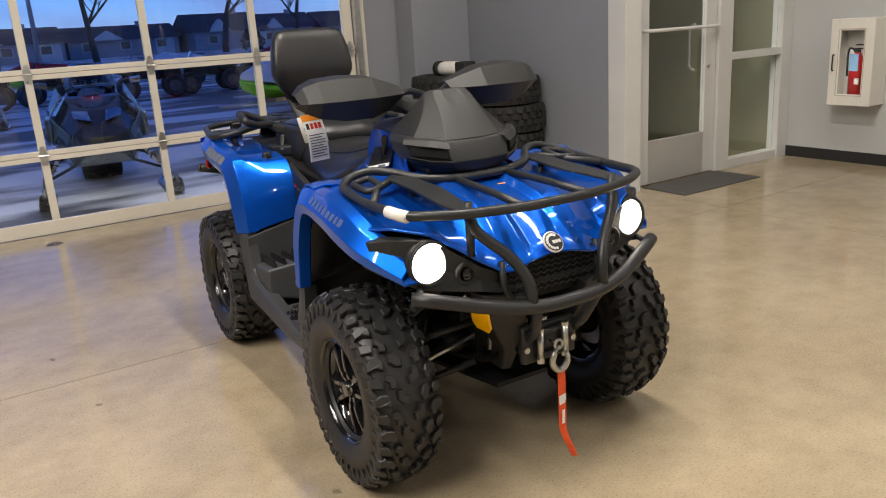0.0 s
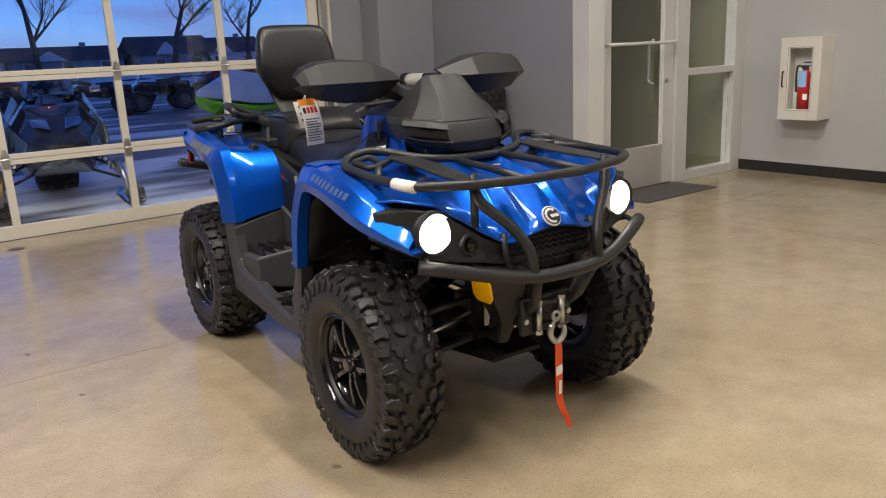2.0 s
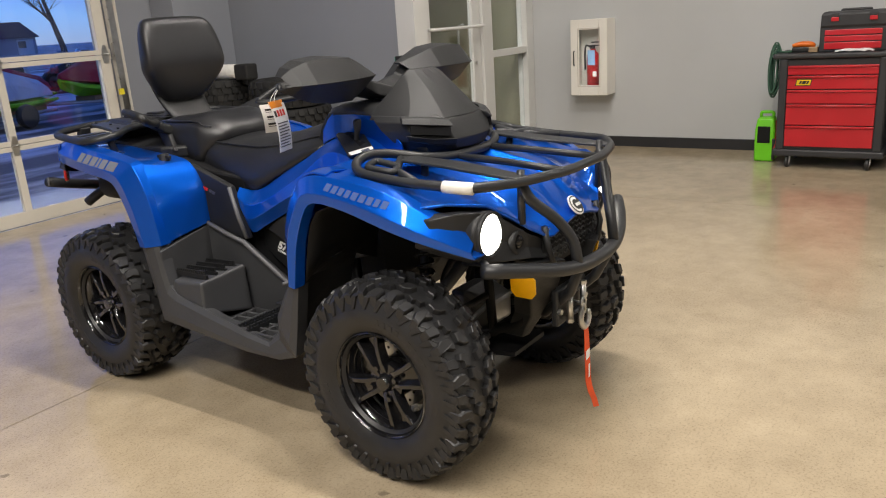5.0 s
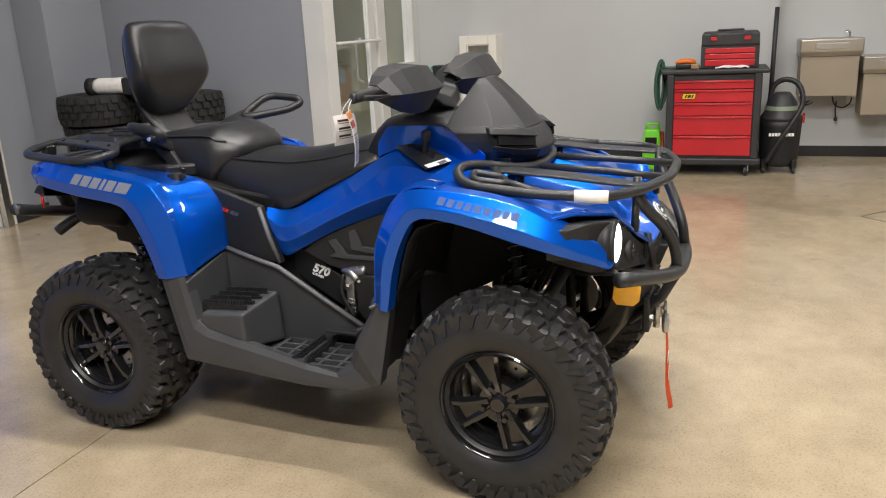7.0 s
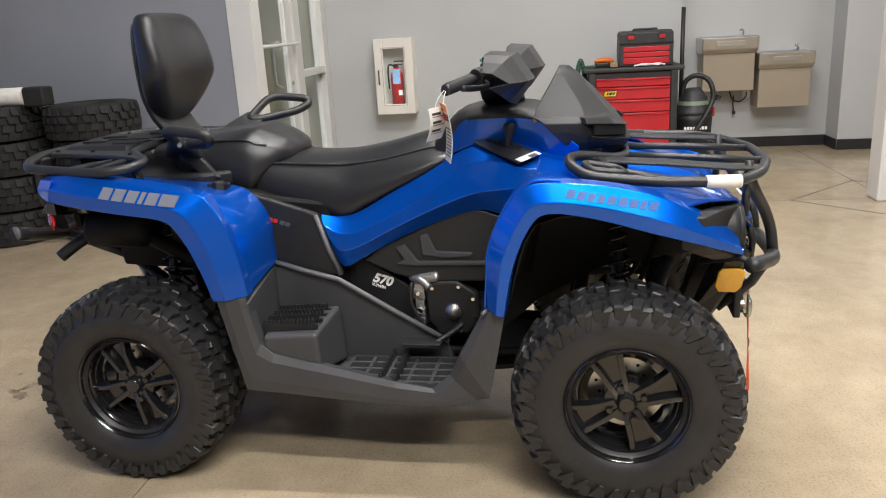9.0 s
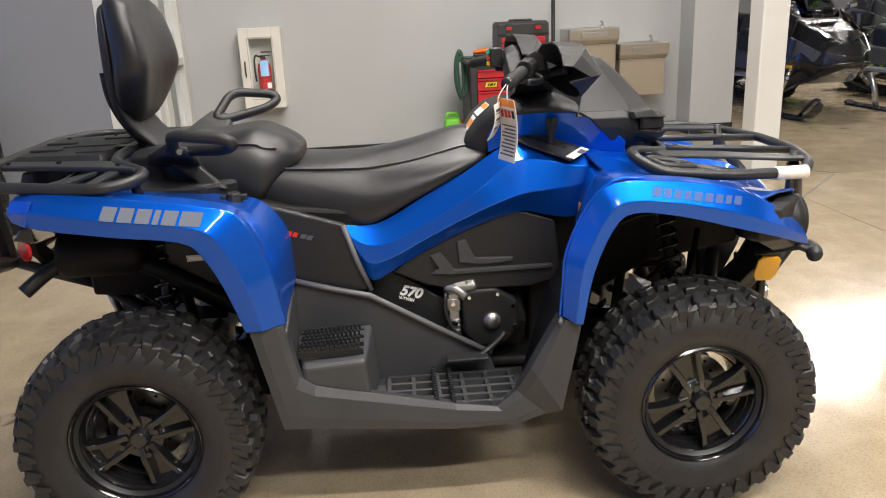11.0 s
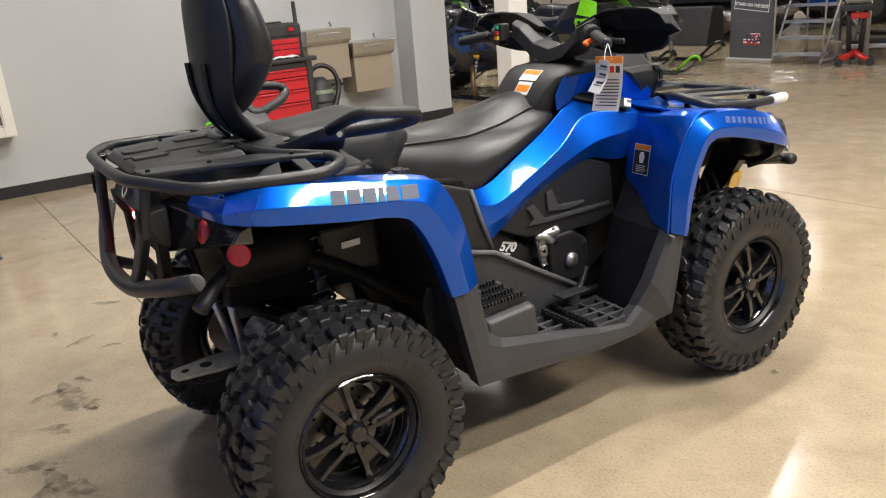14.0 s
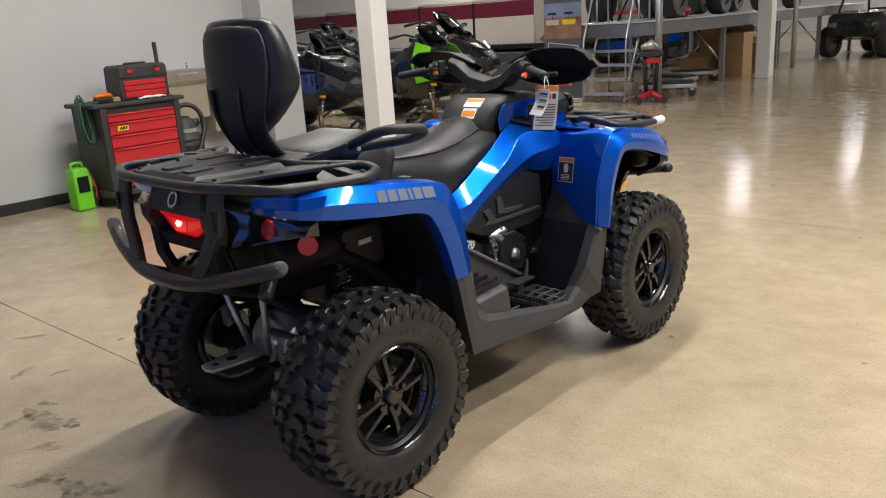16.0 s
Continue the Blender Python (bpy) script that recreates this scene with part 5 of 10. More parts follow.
add_loft(tl, [[(-0.290, -0.145, 0.902), (-0.290, 0.145, 0.902), (-0.290, 0.120, 0.884), (-0.290, 0.055, 0.838), (-0.290, -0.055, 0.838), (-0.290, -0.120, 0.884)],
              [(-0.318, -0.140, 0.900), (-0.318, 0.140, 0.900), (-0.316, 0.118, 0.885), (-0.314, 0.055, 0.840), (-0.314, -0.055, 0.840), (-0.316, -0.118, 0.885)],
              [(-0.332, -0.060, 0.890), (-0.332, 0.060, 0.890), (-0.330, 0.055, 0.884), (-0.327, 0.035, 0.852), (-0.327, -0.035, 0.852), (-0.330, -0.055, 0.884)]])
part("tail_lamp", tl, TAIL_ON, atv, "lit red wedge-shaped tail lamp", bevel=0.003)
part("tail_bulb", lathe([(0.0, 0.004), (0.008, 0.003), (0.010, 0.0), (0.0, 0.0)], frame_at((-0.3315, 0.004, 0.878), (0, -1, 0), (0, 0, 1)), 16), TAIL_BULB, atv, "bright spot of the lit tail lamp")
for k, y in enumerate((-0.10, -0.05, 0.05, 0.10)):
    part("lens_rib", tube([(-0.3195 - (0.011 if abs(y) < 0.06 else 0.003), y, 0.896), (-0.315 - (0.011 if abs(y) < 0.06 else 0.002), y * 0.7, 0.868 - (0.015 if abs(y) < 0.06 else 0))], 0.0022, 6), REFLECT, atv)
hood_t = bmesh.new()
add_loft(hood_t, [[(-0.29, -0.16, 0.915), (-0.29, 0.16, 0.915), (-0.29, 0.15, 0.985), (-0.29, -0.15, 0.985)], [(-0.348, -0.155, 0.912), (-0.348, 0.155, 0.912), (-0.325, 0.14, 0.985), (-0.325, -0.14, 0.985)]])
part("tail_panel", hood_t, BLACK, atv, bevel=0.004)
both("tail_cheek", prism([(-0.29, 0.93), (-0.348, 0.92), (-0.345, 0.885), (-0.322, 0.84), (-0.29, 0.82)], "y", -0.20, -0.152), BLACK, bevel=0.004)
bd = lathe([(0.0, 0.004), (0.026, 0.004), (0.030, 0.0), (0.0, 0.0)], frame_at((-0.337, -0.005, 0.952), (0, 1, 0), (0.4, 0, 0.9)) @ Matrix.Rotation(radians(180), 4, "X"), 28)
bdg = part("tail_badge", bd, INK, atv, "round black badge with silver ring", smooth=False)
part("badge_ring", lathe([(0.018, 0.0045), (0.025, 0.0045), (0.025, 0.006), (0.018, 0.006)], frame_at((-0.337, -0.005, 0.952), (0, 1, 0), (0.4, 0, 0.9)) @ Matrix.Rotation(radians(180), 4, "X"), 28, closed=True), CHROME, bdg)
for s in (-1, 1):
    part("rear_reflector", lathe([(0.0, 0.0), (0.027, 0.0), (0.027, 0.007), (0.024, 0.010), (0.0, 0.010)], frame_at((-0.212, s * 0.457, 0.848), (s * 0.75, 0.66, 0), (0, 0, 1)), 28), REFLECT, atv, "round red side reflector")
    rl = part("rear_lamp", lathe([(0.0, -0.01), (0.030, -0.01), (0.030, 0.002), (0.022, 0.008), (0.0, 0.010)], frame_at((-0.250, s * 0.335, 0.885), (0, -1, 0), (0.25, 0, 1)), 24), REFLECT, atv, "round red tail lamp, unlit", smooth=True)
for s in (-1, 1):
    part("bracket_leg", prism([(s * 0.200, 0.85), (s * 0.150, 0.85), (s * 0.135, 0.775), (s * 0.080, 0.728), (s * 0.12, 0.705), (s * 0.185, 0.76)], "x", -0.326, -0.302), DARK, atv, bevel=0.003)
part("plate_bracket", prism([(-0.12, 0.705), (0.12, 0.705), (0.09, 0.735), (-0.09, 0.735)], "x", -0.332, -0.300), DARK, atv, bevel=0.003)
part("bracket_bar", prism([(-0.150, 0.835), (0.150, 0.835), (0.130, 0.80), (-0.130, 0.80)], "x", -0.318, -0.296), DARK, atv, bevel=0.003)

# -- racks --
def rack_tube(name, pts, r=0.0145, rad=0.05, closed=False, parent=None):
    return part(name, tube(rounded_path(pts, rad, closed=closed), r, 12, closed=closed), STEEL_BLACK, parent or atv, smooth=True)


half = [(1.515, -0.10, 0.948), (1.475, -0.21, 0.958), (1.385, -0.265, 0.978), (1.345, -0.335, 0.985), (1.352, -0.405, 0.972), (1.40, -0.446, 0.950), (1.58, -0.450, 0.934), (1.785, -0.430, 0.928), (1.865, -0.30, 0.926), (1.915, -0.12, 0.926)]
front_rack = rack_tube("front_rack", half + [(x, -y, z) for x, y, z in reversed(half)], 0.0145, 0.05, True)
front_rack["label"] = "black tubular front rack"
for s in (-1, 1):
    rack_tube("rack_bar", [(1.512, s * 0.095, 0.945), (1.70, s * 0.105, 0.938), (1.908, s * 0.118, 0.924)], 0.0115, parent=front_rack)
    pl = bmesh.new()
    add_prism(pl, [(1.40, 0.262), (1.45, 0.225), (1.62, 0.215), (1.80, 0.245), (1.872, 0.262), (1.862, 0.305), (1.78, 0.315), (1.60, 0.300), (1.45, 0.305)] if s > 0 else [(x, -y) for x, y in reversed([(1.40, 0.262), (1.45, 0.225), (1.62, 0.215), (1.80, 0.245), (1.872, 0.262), (1.862, 0.305), (1.78, 0.315), (1.60, 0.300), (1.45, 0.305)])], "z", 0.944, 0.953)
    for v in pl.verts:
        v.co.z += (1.62 - v.co.x) * 0.075 + 0.002
    part("rack_plate", pl, STEEL_BLACK, front_rack, bevel=0.003)
    rack_tube("rack_bar", [(1.43, s * 0.28, 0.965), (1.47, s * 0.36, 0.948), (1.60, s * 0.435, 0.936)], 0.012, 0.03, parent=front_rack)
    eye = rounded_path([(1.385, s * 0.345, 0.970), (1.405, s * 0.415, 0.962), (1.50, s * 0.405, 0.950), (1.475, s * 0.345, 0.955)], 0.02, closed=True)
    part("tie_loop", tube(eye, 0.011, 8, closed=True), STEEL_BLACK, front_rack, smooth=True)
    for x, y in ((1.50, 0.255), (1.84, 0.262)):
        part("rack_foot", tube([(x, s * y, 0.95), (x - 0.005, s * y * 0.98, hood_top(x) - 0.03)], 0.012, 8), STEEL_BLACK, front_rack, smooth=True)
part("tape_wrap", tube([(1.700, -0.4395, 0.9300), (1.744, -0.4345, 0.9288), (1.788, -0.4275, 0.9278)], 0.0175, 14), TAPE, front_rack, "white tape wrapped round the rail", smooth=True)

half = [(-0.378, -0.09, 1.012), (-0.374, -0.225, 1.014), (-0.318, -0.365, 1.012), (-0.275, -0.430, 1.006), (-0.10, -0.462, 0.998), (0.01, -0.475, 0.996), (0.075, -0.44, 1.002), (0.085, -0.375, 1.010), (0.040, -0.330, 1.014), (-0.03, -0.245, 1.018), (-0.05, -0.15, 1.020)]
rear_rack = rack_tube("rear_rack", half + [(x, -y, z) for x, y, z in reversed(half)], 0.0148, 0.035, True)
rear_rack["label"] = "black tubular rear rack with moulded deck"
dk = bmesh.new()
add_loft(dk, [[(-0.340, -0.150, 1.004), (-0.080, -0.205, 1.004), (-0.080, 0.205, 1.004), (-0.340, 0.150, 1.004)], [(-0.350, -0.155, 1.014), (-0.075, -0.212, 1.016), (-0.075, 0.212, 1.016), (-0.350, 0.155, 1.014)], [(-0.330, -0.135, 1.030), (-0.085, -0.195, 1.034), (-0.085, 0.195, 1.034), (-0.330, 0.135, 1.030)]])
part("rack_deck", dk, BLACK, rear_rack, "black moulded rack deck", bevel=0.004)
for x, y in ((-0.29, 0.06), (-0.29, -0.06), (-0.14, 0.12), (-0.14, -0.12)):
    part("deck_emboss", prism([(x - 0.03, y - 0.02), (x + 0.05, y - 0.022), (x + 0.06, y - 0.01), (x + 0.05, y + 0.018), (x - 0.03, y + 0.015)], "z", 1.030, 1.0375), BLACK, rear_rack, bevel=0.002)
part("deck_seam", tube([(-0.335, -0.03, 1.0315), (-0.20, -0.02, 1.0335), (-0.085, -0.03, 1.0345)], 0.0022, 6), DARK, rear_rack)
part("deck_latch", box(-0.085, -0.06, -0.035, 0.035, 1.012, 1.040), BLACK, rear_rack, bevel=0.005)
for s in (-1, 1):
    o = [(-0.345, 0.16), (-0.335, 0.235), (-0.20, 0.270), (-0.04, 0.325), (0.055, 0.372), (0.075, 0.345), (0.02, 0.285), (-0.06, 0.225), (-0.20, 0.195)]
    o = o if s > 0 else [(x, -y) for x, y in reversed(o)]
    part("rack_plate", prism(o, "z", 1.009, 1.023), STEEL_BLACK, rear_rack, bevel=0.004)
    o = [(-0.12, 0.455), (-0.10, 0.40), (-0.02, 0.335), (0.02, 0.37), (0.03, 0.43), (0.00, 0.470)]
    gus = bmesh.new()
    add_loft(gus, [[(-0.15, s * 0.455, 1.0), (-0.10, s * 0.380, 1.004), (-0.10, s * 0.380, 1.012), (-0.15, s * 0.455, 1.008)], [(-0.085, s * 0.462, 1.0), (-0.045, s * 0.340, 1.006), (-0.045, s * 0.340, 1.016), (-0.085, s * 0.462, 1.010)]])
    part("rack_gusset", gus, STEEL_BLACK, rear_rack, bevel=0.002)
    gus = bmesh.new()
    add_loft(gus, [[(-0.035, s * 0.470, 1.0), (-0.015, s * 0.345, 1.006), (-0.015, s * 0.345, 1.016), (-0.035, s * 0.470, 1.010)], [(-0.005, s * 0.470, 1.0), (0.015, s * 0.360, 1.006), (0.015, s * 0.360, 1.016), (-0.005, s * 0.470, 1.010)]])
    part("rack_gusset", gus, STEEL_BLACK, rear_rack, bevel=0.002)
    for x, y in ((-0.32, 0.215), (-0.18, 0.235), (0.0, 0.315)):
        part("rack_bolt", cyl((x, s * y, 1.023), (x, s * y, 1.029), 0.006, 6), DARK, rear_rack)
    for x, y in ((-0.20, 0.42), (0.06, 0.40)):
        part("rack_foot", tube([(x, s * y, 1.0), (x + 0.005, s * (y - 0.02), 0.935)], 0.014, 8), STEEL_BLACK, rear_rack, smooth=True)
part("rack_label", prism([(-0.09, -0.07), (-0.03, -0.07), (-0.03, 0.02), (-0.09, 0.02)], "z", 1.0345, 1.0355), GREY, rear_rack, bevel=0.0)

# -- bumpers --
bp_half = [(1.822, -0.450, 0.705), (1.868, -0.365, 0.688), (1.930, -0.215, 0.652), (1.955, -0.09, 0.636)]
front_bumper = part("front_bumper", tube(rounded_path(bp_half + [(x, -y, z) for x, y, z in reversed(bp_half)], 0.07, 6), 0.021, 14), STEEL_BLACK, atv, "satin black tubular front bumper", smooth=True)
for s in (-1, 1):
    part("upright", tube(rounded_path([(1.838, s * 0.262, 0.918), (1.858, s * 0.255, 0.865), (1.905, s * 0.175, 0.795), (1.938, s * 0.132, 0.72), (1.948, s * 0.130, 0.640)], 0.05, 6), 0.0165, 12), STEEL_BLACK, front_bumper, smooth=True)
    part("lower_arm", tube([(1.948, s * 0.115, 0.64), (1.90, s * 0.09, 0.54), (1.80, s * 0.08, 0.45)], 0.016, 10), STEEL_BLACK, front_bumper, smooth=True)
    part("end_bracket", tube([(1.835, s * 0.425, 0.70), (1.80, s * 0.41, 0.715), (1.70, s * 0.36, 0.69)], 0.010, 8), STEEL_BLACK, front_bumper, smooth=True)
bp_half = [(-0.320, -0.478, 0.816), (-0.358, -0.36, 0.782), (-0.395, -0.17, 0.735), (-0.405, -0.06, 0.730)]
rear_bumper = part("rear_bumper", tube(rounded_path(bp_half + [(x, -y, z) for x, y, z in reversed(bp_half)], 0.07, 6), 0.0215, 14), STEEL_BLACK, atv, "satin black tubular rear bumper", smooth=True)
for s in (-1, 1):
    c = Vector((-0.320, s * 0.478, 0.816))
    part("end_cap", lathe([(0.0, 0.003), (0.018, 0.003), (0.0205, 0.0), (0.0205, -0.004), (0.0, -0.004)], frame_at(c, (0.94, s * 0.34, 0), (0, 0, 1)) if s < 0 else frame_at(c, (-0.94, 0.34, 0), (0, 0, 1)), 20), RIMLESS, rear_bumper, smooth=True)
    up = bmesh.new()
    add_loft(up, [[(x - 0.012, s * (y - 0.030), z), (x - 0.012, s * (y + 0.030), z), (x + 0.014, s * (y + 0.026), z), (x + 0.014, s * (y - 0.026), z)] for x, y, z in ((-0.345, 0.262, 1.012), (-0.358, 0.262, 0.95), (-0.366, 0.250, 0.88), (-0.378, 0.205, 0.80), (-0.394, 0.165, 0.735))])
    part("upright", up, STEEL_BLACK, rear_bumper, bevel=0.008, seg=3)
    part("rear_marker", prism([(s * 0.282 - 0.008, 0.90), (s * 0.282 + 0.008, 0.90), (s * 0.282 + 0.008, 0.955), (s * 0.282 - 0.008, 0.955)], "x", -0.378, -0.372), DARK, rear_bumper)
    part("bumper_arm", tube([(-0.395, s * 0.15, 0.735), (-0.28, s * 0.13, 0.68), (-0.12, s * 0.12, 0.62)], 0.016, 10), STEEL_BLACK, rear_bumper, smooth=True)

# -- front face --
face = []
for y in (-0.505, -0.46, -0.40, -0.32, -0.235, -0.18, 0.18, 0.235, 0.32, 0.40, 0.46, 0.505):
    a = abs(y)
    x = interp(a, [0, 0.18, 0.24, 0.32, 0.40, 0.46, 0.505], [1.84, 1.845, 1.835, 1.805, 1.780, 1.735, 1.685])
    zt = interp(a, [0, 0.18, 0.24, 0.32, 0.40, 0.46, 0.505], [0.75, 0.735, 0.762, 0.822, 0.856, 0.860, 0.85])
    zb = interp(a, [0, 0.18, 0.24, 0.32, 0.40, 0.46, 0.505], [0.66, 0.665, 0.680, 0.690, 0.705, 0.735, 0.765])
    face.append([(x - 0.05, y, zb), (x + 0.016, y, zb + 0.006), (x + 0.004, y, (zb + zt) / 2), (x + 0.008, y, zt), (x - 0.05, y, zt)])
part("front_fascia", loft(face), BLACK, atv, "black plastic front fascia", bevel=0.004)
gr = bmesh.new()
for k in range(7):
    z = 0.655 + 0.016 * k
    pts = []
    for j in range(25):
        y = -0.165 + 0.33 * j / 24
        pts.append((1.868, y, z + (0.006 if j % 2 else -0.002)))
    add_tube(gr, pts, 0.0022, 5)
part("grille", gr, BLACK, atv, "black grille mesh")
part("grille_back", box(1.850, 1.856, -0.175, 0.175, 0.63, 0.765), DARK, atv)
for s in (-1, 1):
    part("grille_post", tube([(1.862, s * 0.175, 0.765), (1.878, s * 0.18, 0.70), (1.88, s * 0.15, 0.64)], 0.010, 8), BLACK, atv, smooth=True)
    d = Vector((0.985, s * 0.03, 0.16)).normalized()
    c = Vector((1.796, s * 0.372, 0.787))
    m = frame_at(c, d.cross(Vector((0, 0, 1))) * -1, Vector((0, 0, 1)))
    if (m.to_3x3() @ Vector((0, 0, 1))).dot(d) < 0:
        m = m @ Matrix.Rotation(radians(180), 4, "Y")
    part("headlight_can", lathe([(0.0, -0.15), (0.045, -0.15), (0.060, -0.11), (0.068, -0.02), (0.068, 0.0), (0.0, 0.0)], m, 32), BLACK, atv, "black headlight housing", smooth=True)
    hl = part("headlight", lathe([(0.0, -0.03), (0.060, -0.03), (0.066, 0.0), (0.066, 0.010), (0.060, 0.012), (0.058, 0.002), (0.0, 0.002)], m, 36), BLACK, atv, "round headlight, lit", smooth=True)
    part("headlight_lens", lathe([(0.058, 0.0025), (0.052, 0.009), (0.036, 0.014), (0.018, 0.017), (0.0, 0.018)], m, 36), HEAD_ON, hl, "glowing white lens", smooth=True)
    c2 = Vector((1.826, s * 0.268, 0.742))
    m2 = m.copy()
    m2.translation = c2
    sl = part("low_beam", lathe([(0.0, -0.03), (0.036, -0.03), (0.038, 0.004), (0.030, 0.010), (0.024, 0.0), (0.0, -0.004)], m2, 28), BLACK, atv, "small round unlit inner lamp", smooth=True)
    part("low_beam_lens", lathe([(0.024, 0.0008), (0.016, 0.010), (0.0, 0.014)], m2, 24), GLOSS_BLACK, sl, smooth=True)
    # lower cheek with the amber reflector
    ck = bmesh.new()
    add_loft(ck, [[(1.90, s * 0.11, 0.652), (1.86, s * 0.235, 0.672), (1.80, s * 0.25, 0.68), (1.80, s * 0.10, 0.66)], [(1.865, s * 0.10, 0.56), (1.825, s * 0.200, 0.575), (1.77, s * 0.215, 0.585), (1.76, s * 0.09, 0.57)], [(1.80, s * 0.085, 0.445), (1.78, s * 0.125, 0.45), (1.72, s * 0.13, 0.46), (1.72, s * 0.07, 0.45)], [(1.74, s * 0.07, 0.36), (1.73, s * 0.10, 0.36), (1.66, s * 0.10, 0.36), (1.66, s * 0.06, 0.36)]])
    part("bumper_cheek", ck, BLACK, atv, bevel=0.005)
    mm = frame_at((1.811, s * 0.2235, 0.585), (-0.70, s * 0.12, 0.06) if s < 0 else (0.70, -0.12, -0.06), (0.25, s * 0.22, 0.95))
    o = [(-0.026, -0.040), (0.026, -0.040), (0.040, -0.020), (0.040, 0.030), (0.028, 0.042), (-0.028, 0.042), (-0.040, 0.030), (-0.040, -0.020)]
    part("amber_reflector", prism([(x, y) for x, y in o], "z", 0.0, 0.007, mm), AMBER, atv, "amber plastic side reflector", bevel=0.002)
mb = frame_at((1.8765, 0.0, 0.792), (0, 1, 0), (-0.62, 0, 0.78))
bd = part("nose_badge", lathe([(0.0, 0.0), (0.034, 0.0), (0.034, 0.003), (0.031, 0.005), (0.0, 0.005)], mb, 36), PAPER, atv, "round black and silver badge")
part("badge_field", lathe([(0.0, 0.005), (0.030, 0.005), (0.030, 0.0056), (0.0, 0.0056)], mb, 36), INK, bd)
gear = bmesh.new()
for k in range(10):
    a = radians(60 + k * 24)
    add_box(gear, 0.018, 0.026, -0.004, 0.004, 0.0057, 0.0068, mb @ Matrix.Rotation(a, 4, "Z"))
part("badge_teeth", gear, PAPER, bd)
bars(bd, mb @ Matrix.Translation((0.010, -0.001, 0.0057)), [0.0085, 0.0085, 0.0085], 0.010, 0.002, PAPER, "badge_bar")
wl = frame_at((1.565, 0.045, hood_top(1.565) + 0.0045), (0.15, 1, 0), (-1, 0, 0.2))
wlb = part("hood_label", prism([(-0.05, -0.014), (0.05, -0.014), (0.05, 0.014), (-0.05, 0.014)], "z", 0, 0.001, wl), INK, atv, "black and orange warning label")
part("orange_field", prism([(-0.046, 0.003), (0.046, 0.003), (0.046, 0.011), (-0.046, 0.011)], "z", 0.0012, 0.0018, wl), ORANGE, wlb)

# winch
wn_ = bmesh.new()
add_box(wn_, 1.845, 1.868, -0.115, 0.085, 0.425, 0.545)
winch = part("winch", wn_, STEEL_BLACK, atv, "black winch with roller fairlead", bevel=0.006)
for y in (-0.062, 0.032):
    part("roller", cyl((1.884, y, 0.440), (1.884, y, 0.528), 0.0105, 14), STEEL, winch, smooth=True)
    for z in (0.434, 0.532):
        part("roller_nut", cyl((1.884, y, z - 0.006), (1.884, y, z + 0.006), 0.012, 6), STEEL, winch)
for z in (0.447, 0.521):
    part("roller", cyl((1.877, -0.050, z), (1.877, 0.020, z), 0.009, 12), STEEL_BLACK, winch, smooth=True)
part("cable", tube([(1.86, -0.015, 0.485), (1.895, -0.012, 0.48), (1.905, -0.010, 0.465)], 0.004, 8), STEEL, winch, smooth=True)
hk = tube(smooth_path([(1.905, -0.010, 0.478), (1.908, -0.030, 0.455), (1.908, -0.036, 0.425), (1.908, -0.016, 0.400), (1.908, 0.010, 0.405), (1.908, 0.022, 0.430), (1.907, 0.018, 0.448)], 4), [0.006] * 4 + [0.010] * 16 + [0.008] * 4 + [0.005], 10)
part("hook", hk, STEEL, winch, "bright steel hook", smooth=True)
part("hook_eye", tube([(1.905 + 0.0, -0.010 + 0.014 * math.cos(a), 0.482 + 0.014 * math.sin(a)) for a in [2 * math.pi * k / 16 for k in range(16)]], 0.005, 8, closed=True), STEEL, winch, smooth=True)
for y in (-0.105, 0.07):
    part("fairlead_bolt", cyl((1.866, y, 0.475), (1.878, y, 0.475), 0.010, 6), STEEL, winch)
st_pts = [(1.910, -0.006, 0.405, 0.0), (1.914, -0.008, 0.36, 0.1), (1.916, -0.010, 0.30, 0.2), (1.918, -0.010, 0.25, 0.3), (1.920, -0.012, 0.21, 0.5), (1.924, -0.002, 0.17, 0.8), (1.928, 0.012, 0.138, 0.7), (1.930, 0.024, 0.104, 0.6)]
sm = smooth_path([p[:3] for p in st_pts], 4)
rings = []
for k, p in enumerate(sm):
    a = 0.7 * k / len(sm)
    w = 0.0135 - 0.004 * k / len(sm)
    dvec = Vector((math.sin(a), math.cos(a), 0)) * w
    tvec = Vector((math.cos(a), -math.sin(a), 0)) * 0.0013
    rings.append([p - dvec - tvec, p + dvec - tvec, p + dvec + tvec, p - dvec + tvec])
strap = part("strap", loft(rings), STRAP, winch, "orange-red webbing pull strap")
part("strap_patch", prism([(-0.022, 0.288), (0.003, 0.292), (0.002, 0.322), (-0.023, 0.318)], "x", 1.9182, 1.9195), PAPER, strap)
part("strap_print", prism([(-0.016, 0.225), (-0.006, 0.226), (-0.005, 0.272), (-0.015, 0.271)], "x", 1.9225, 1.9233), PAPER, strap)

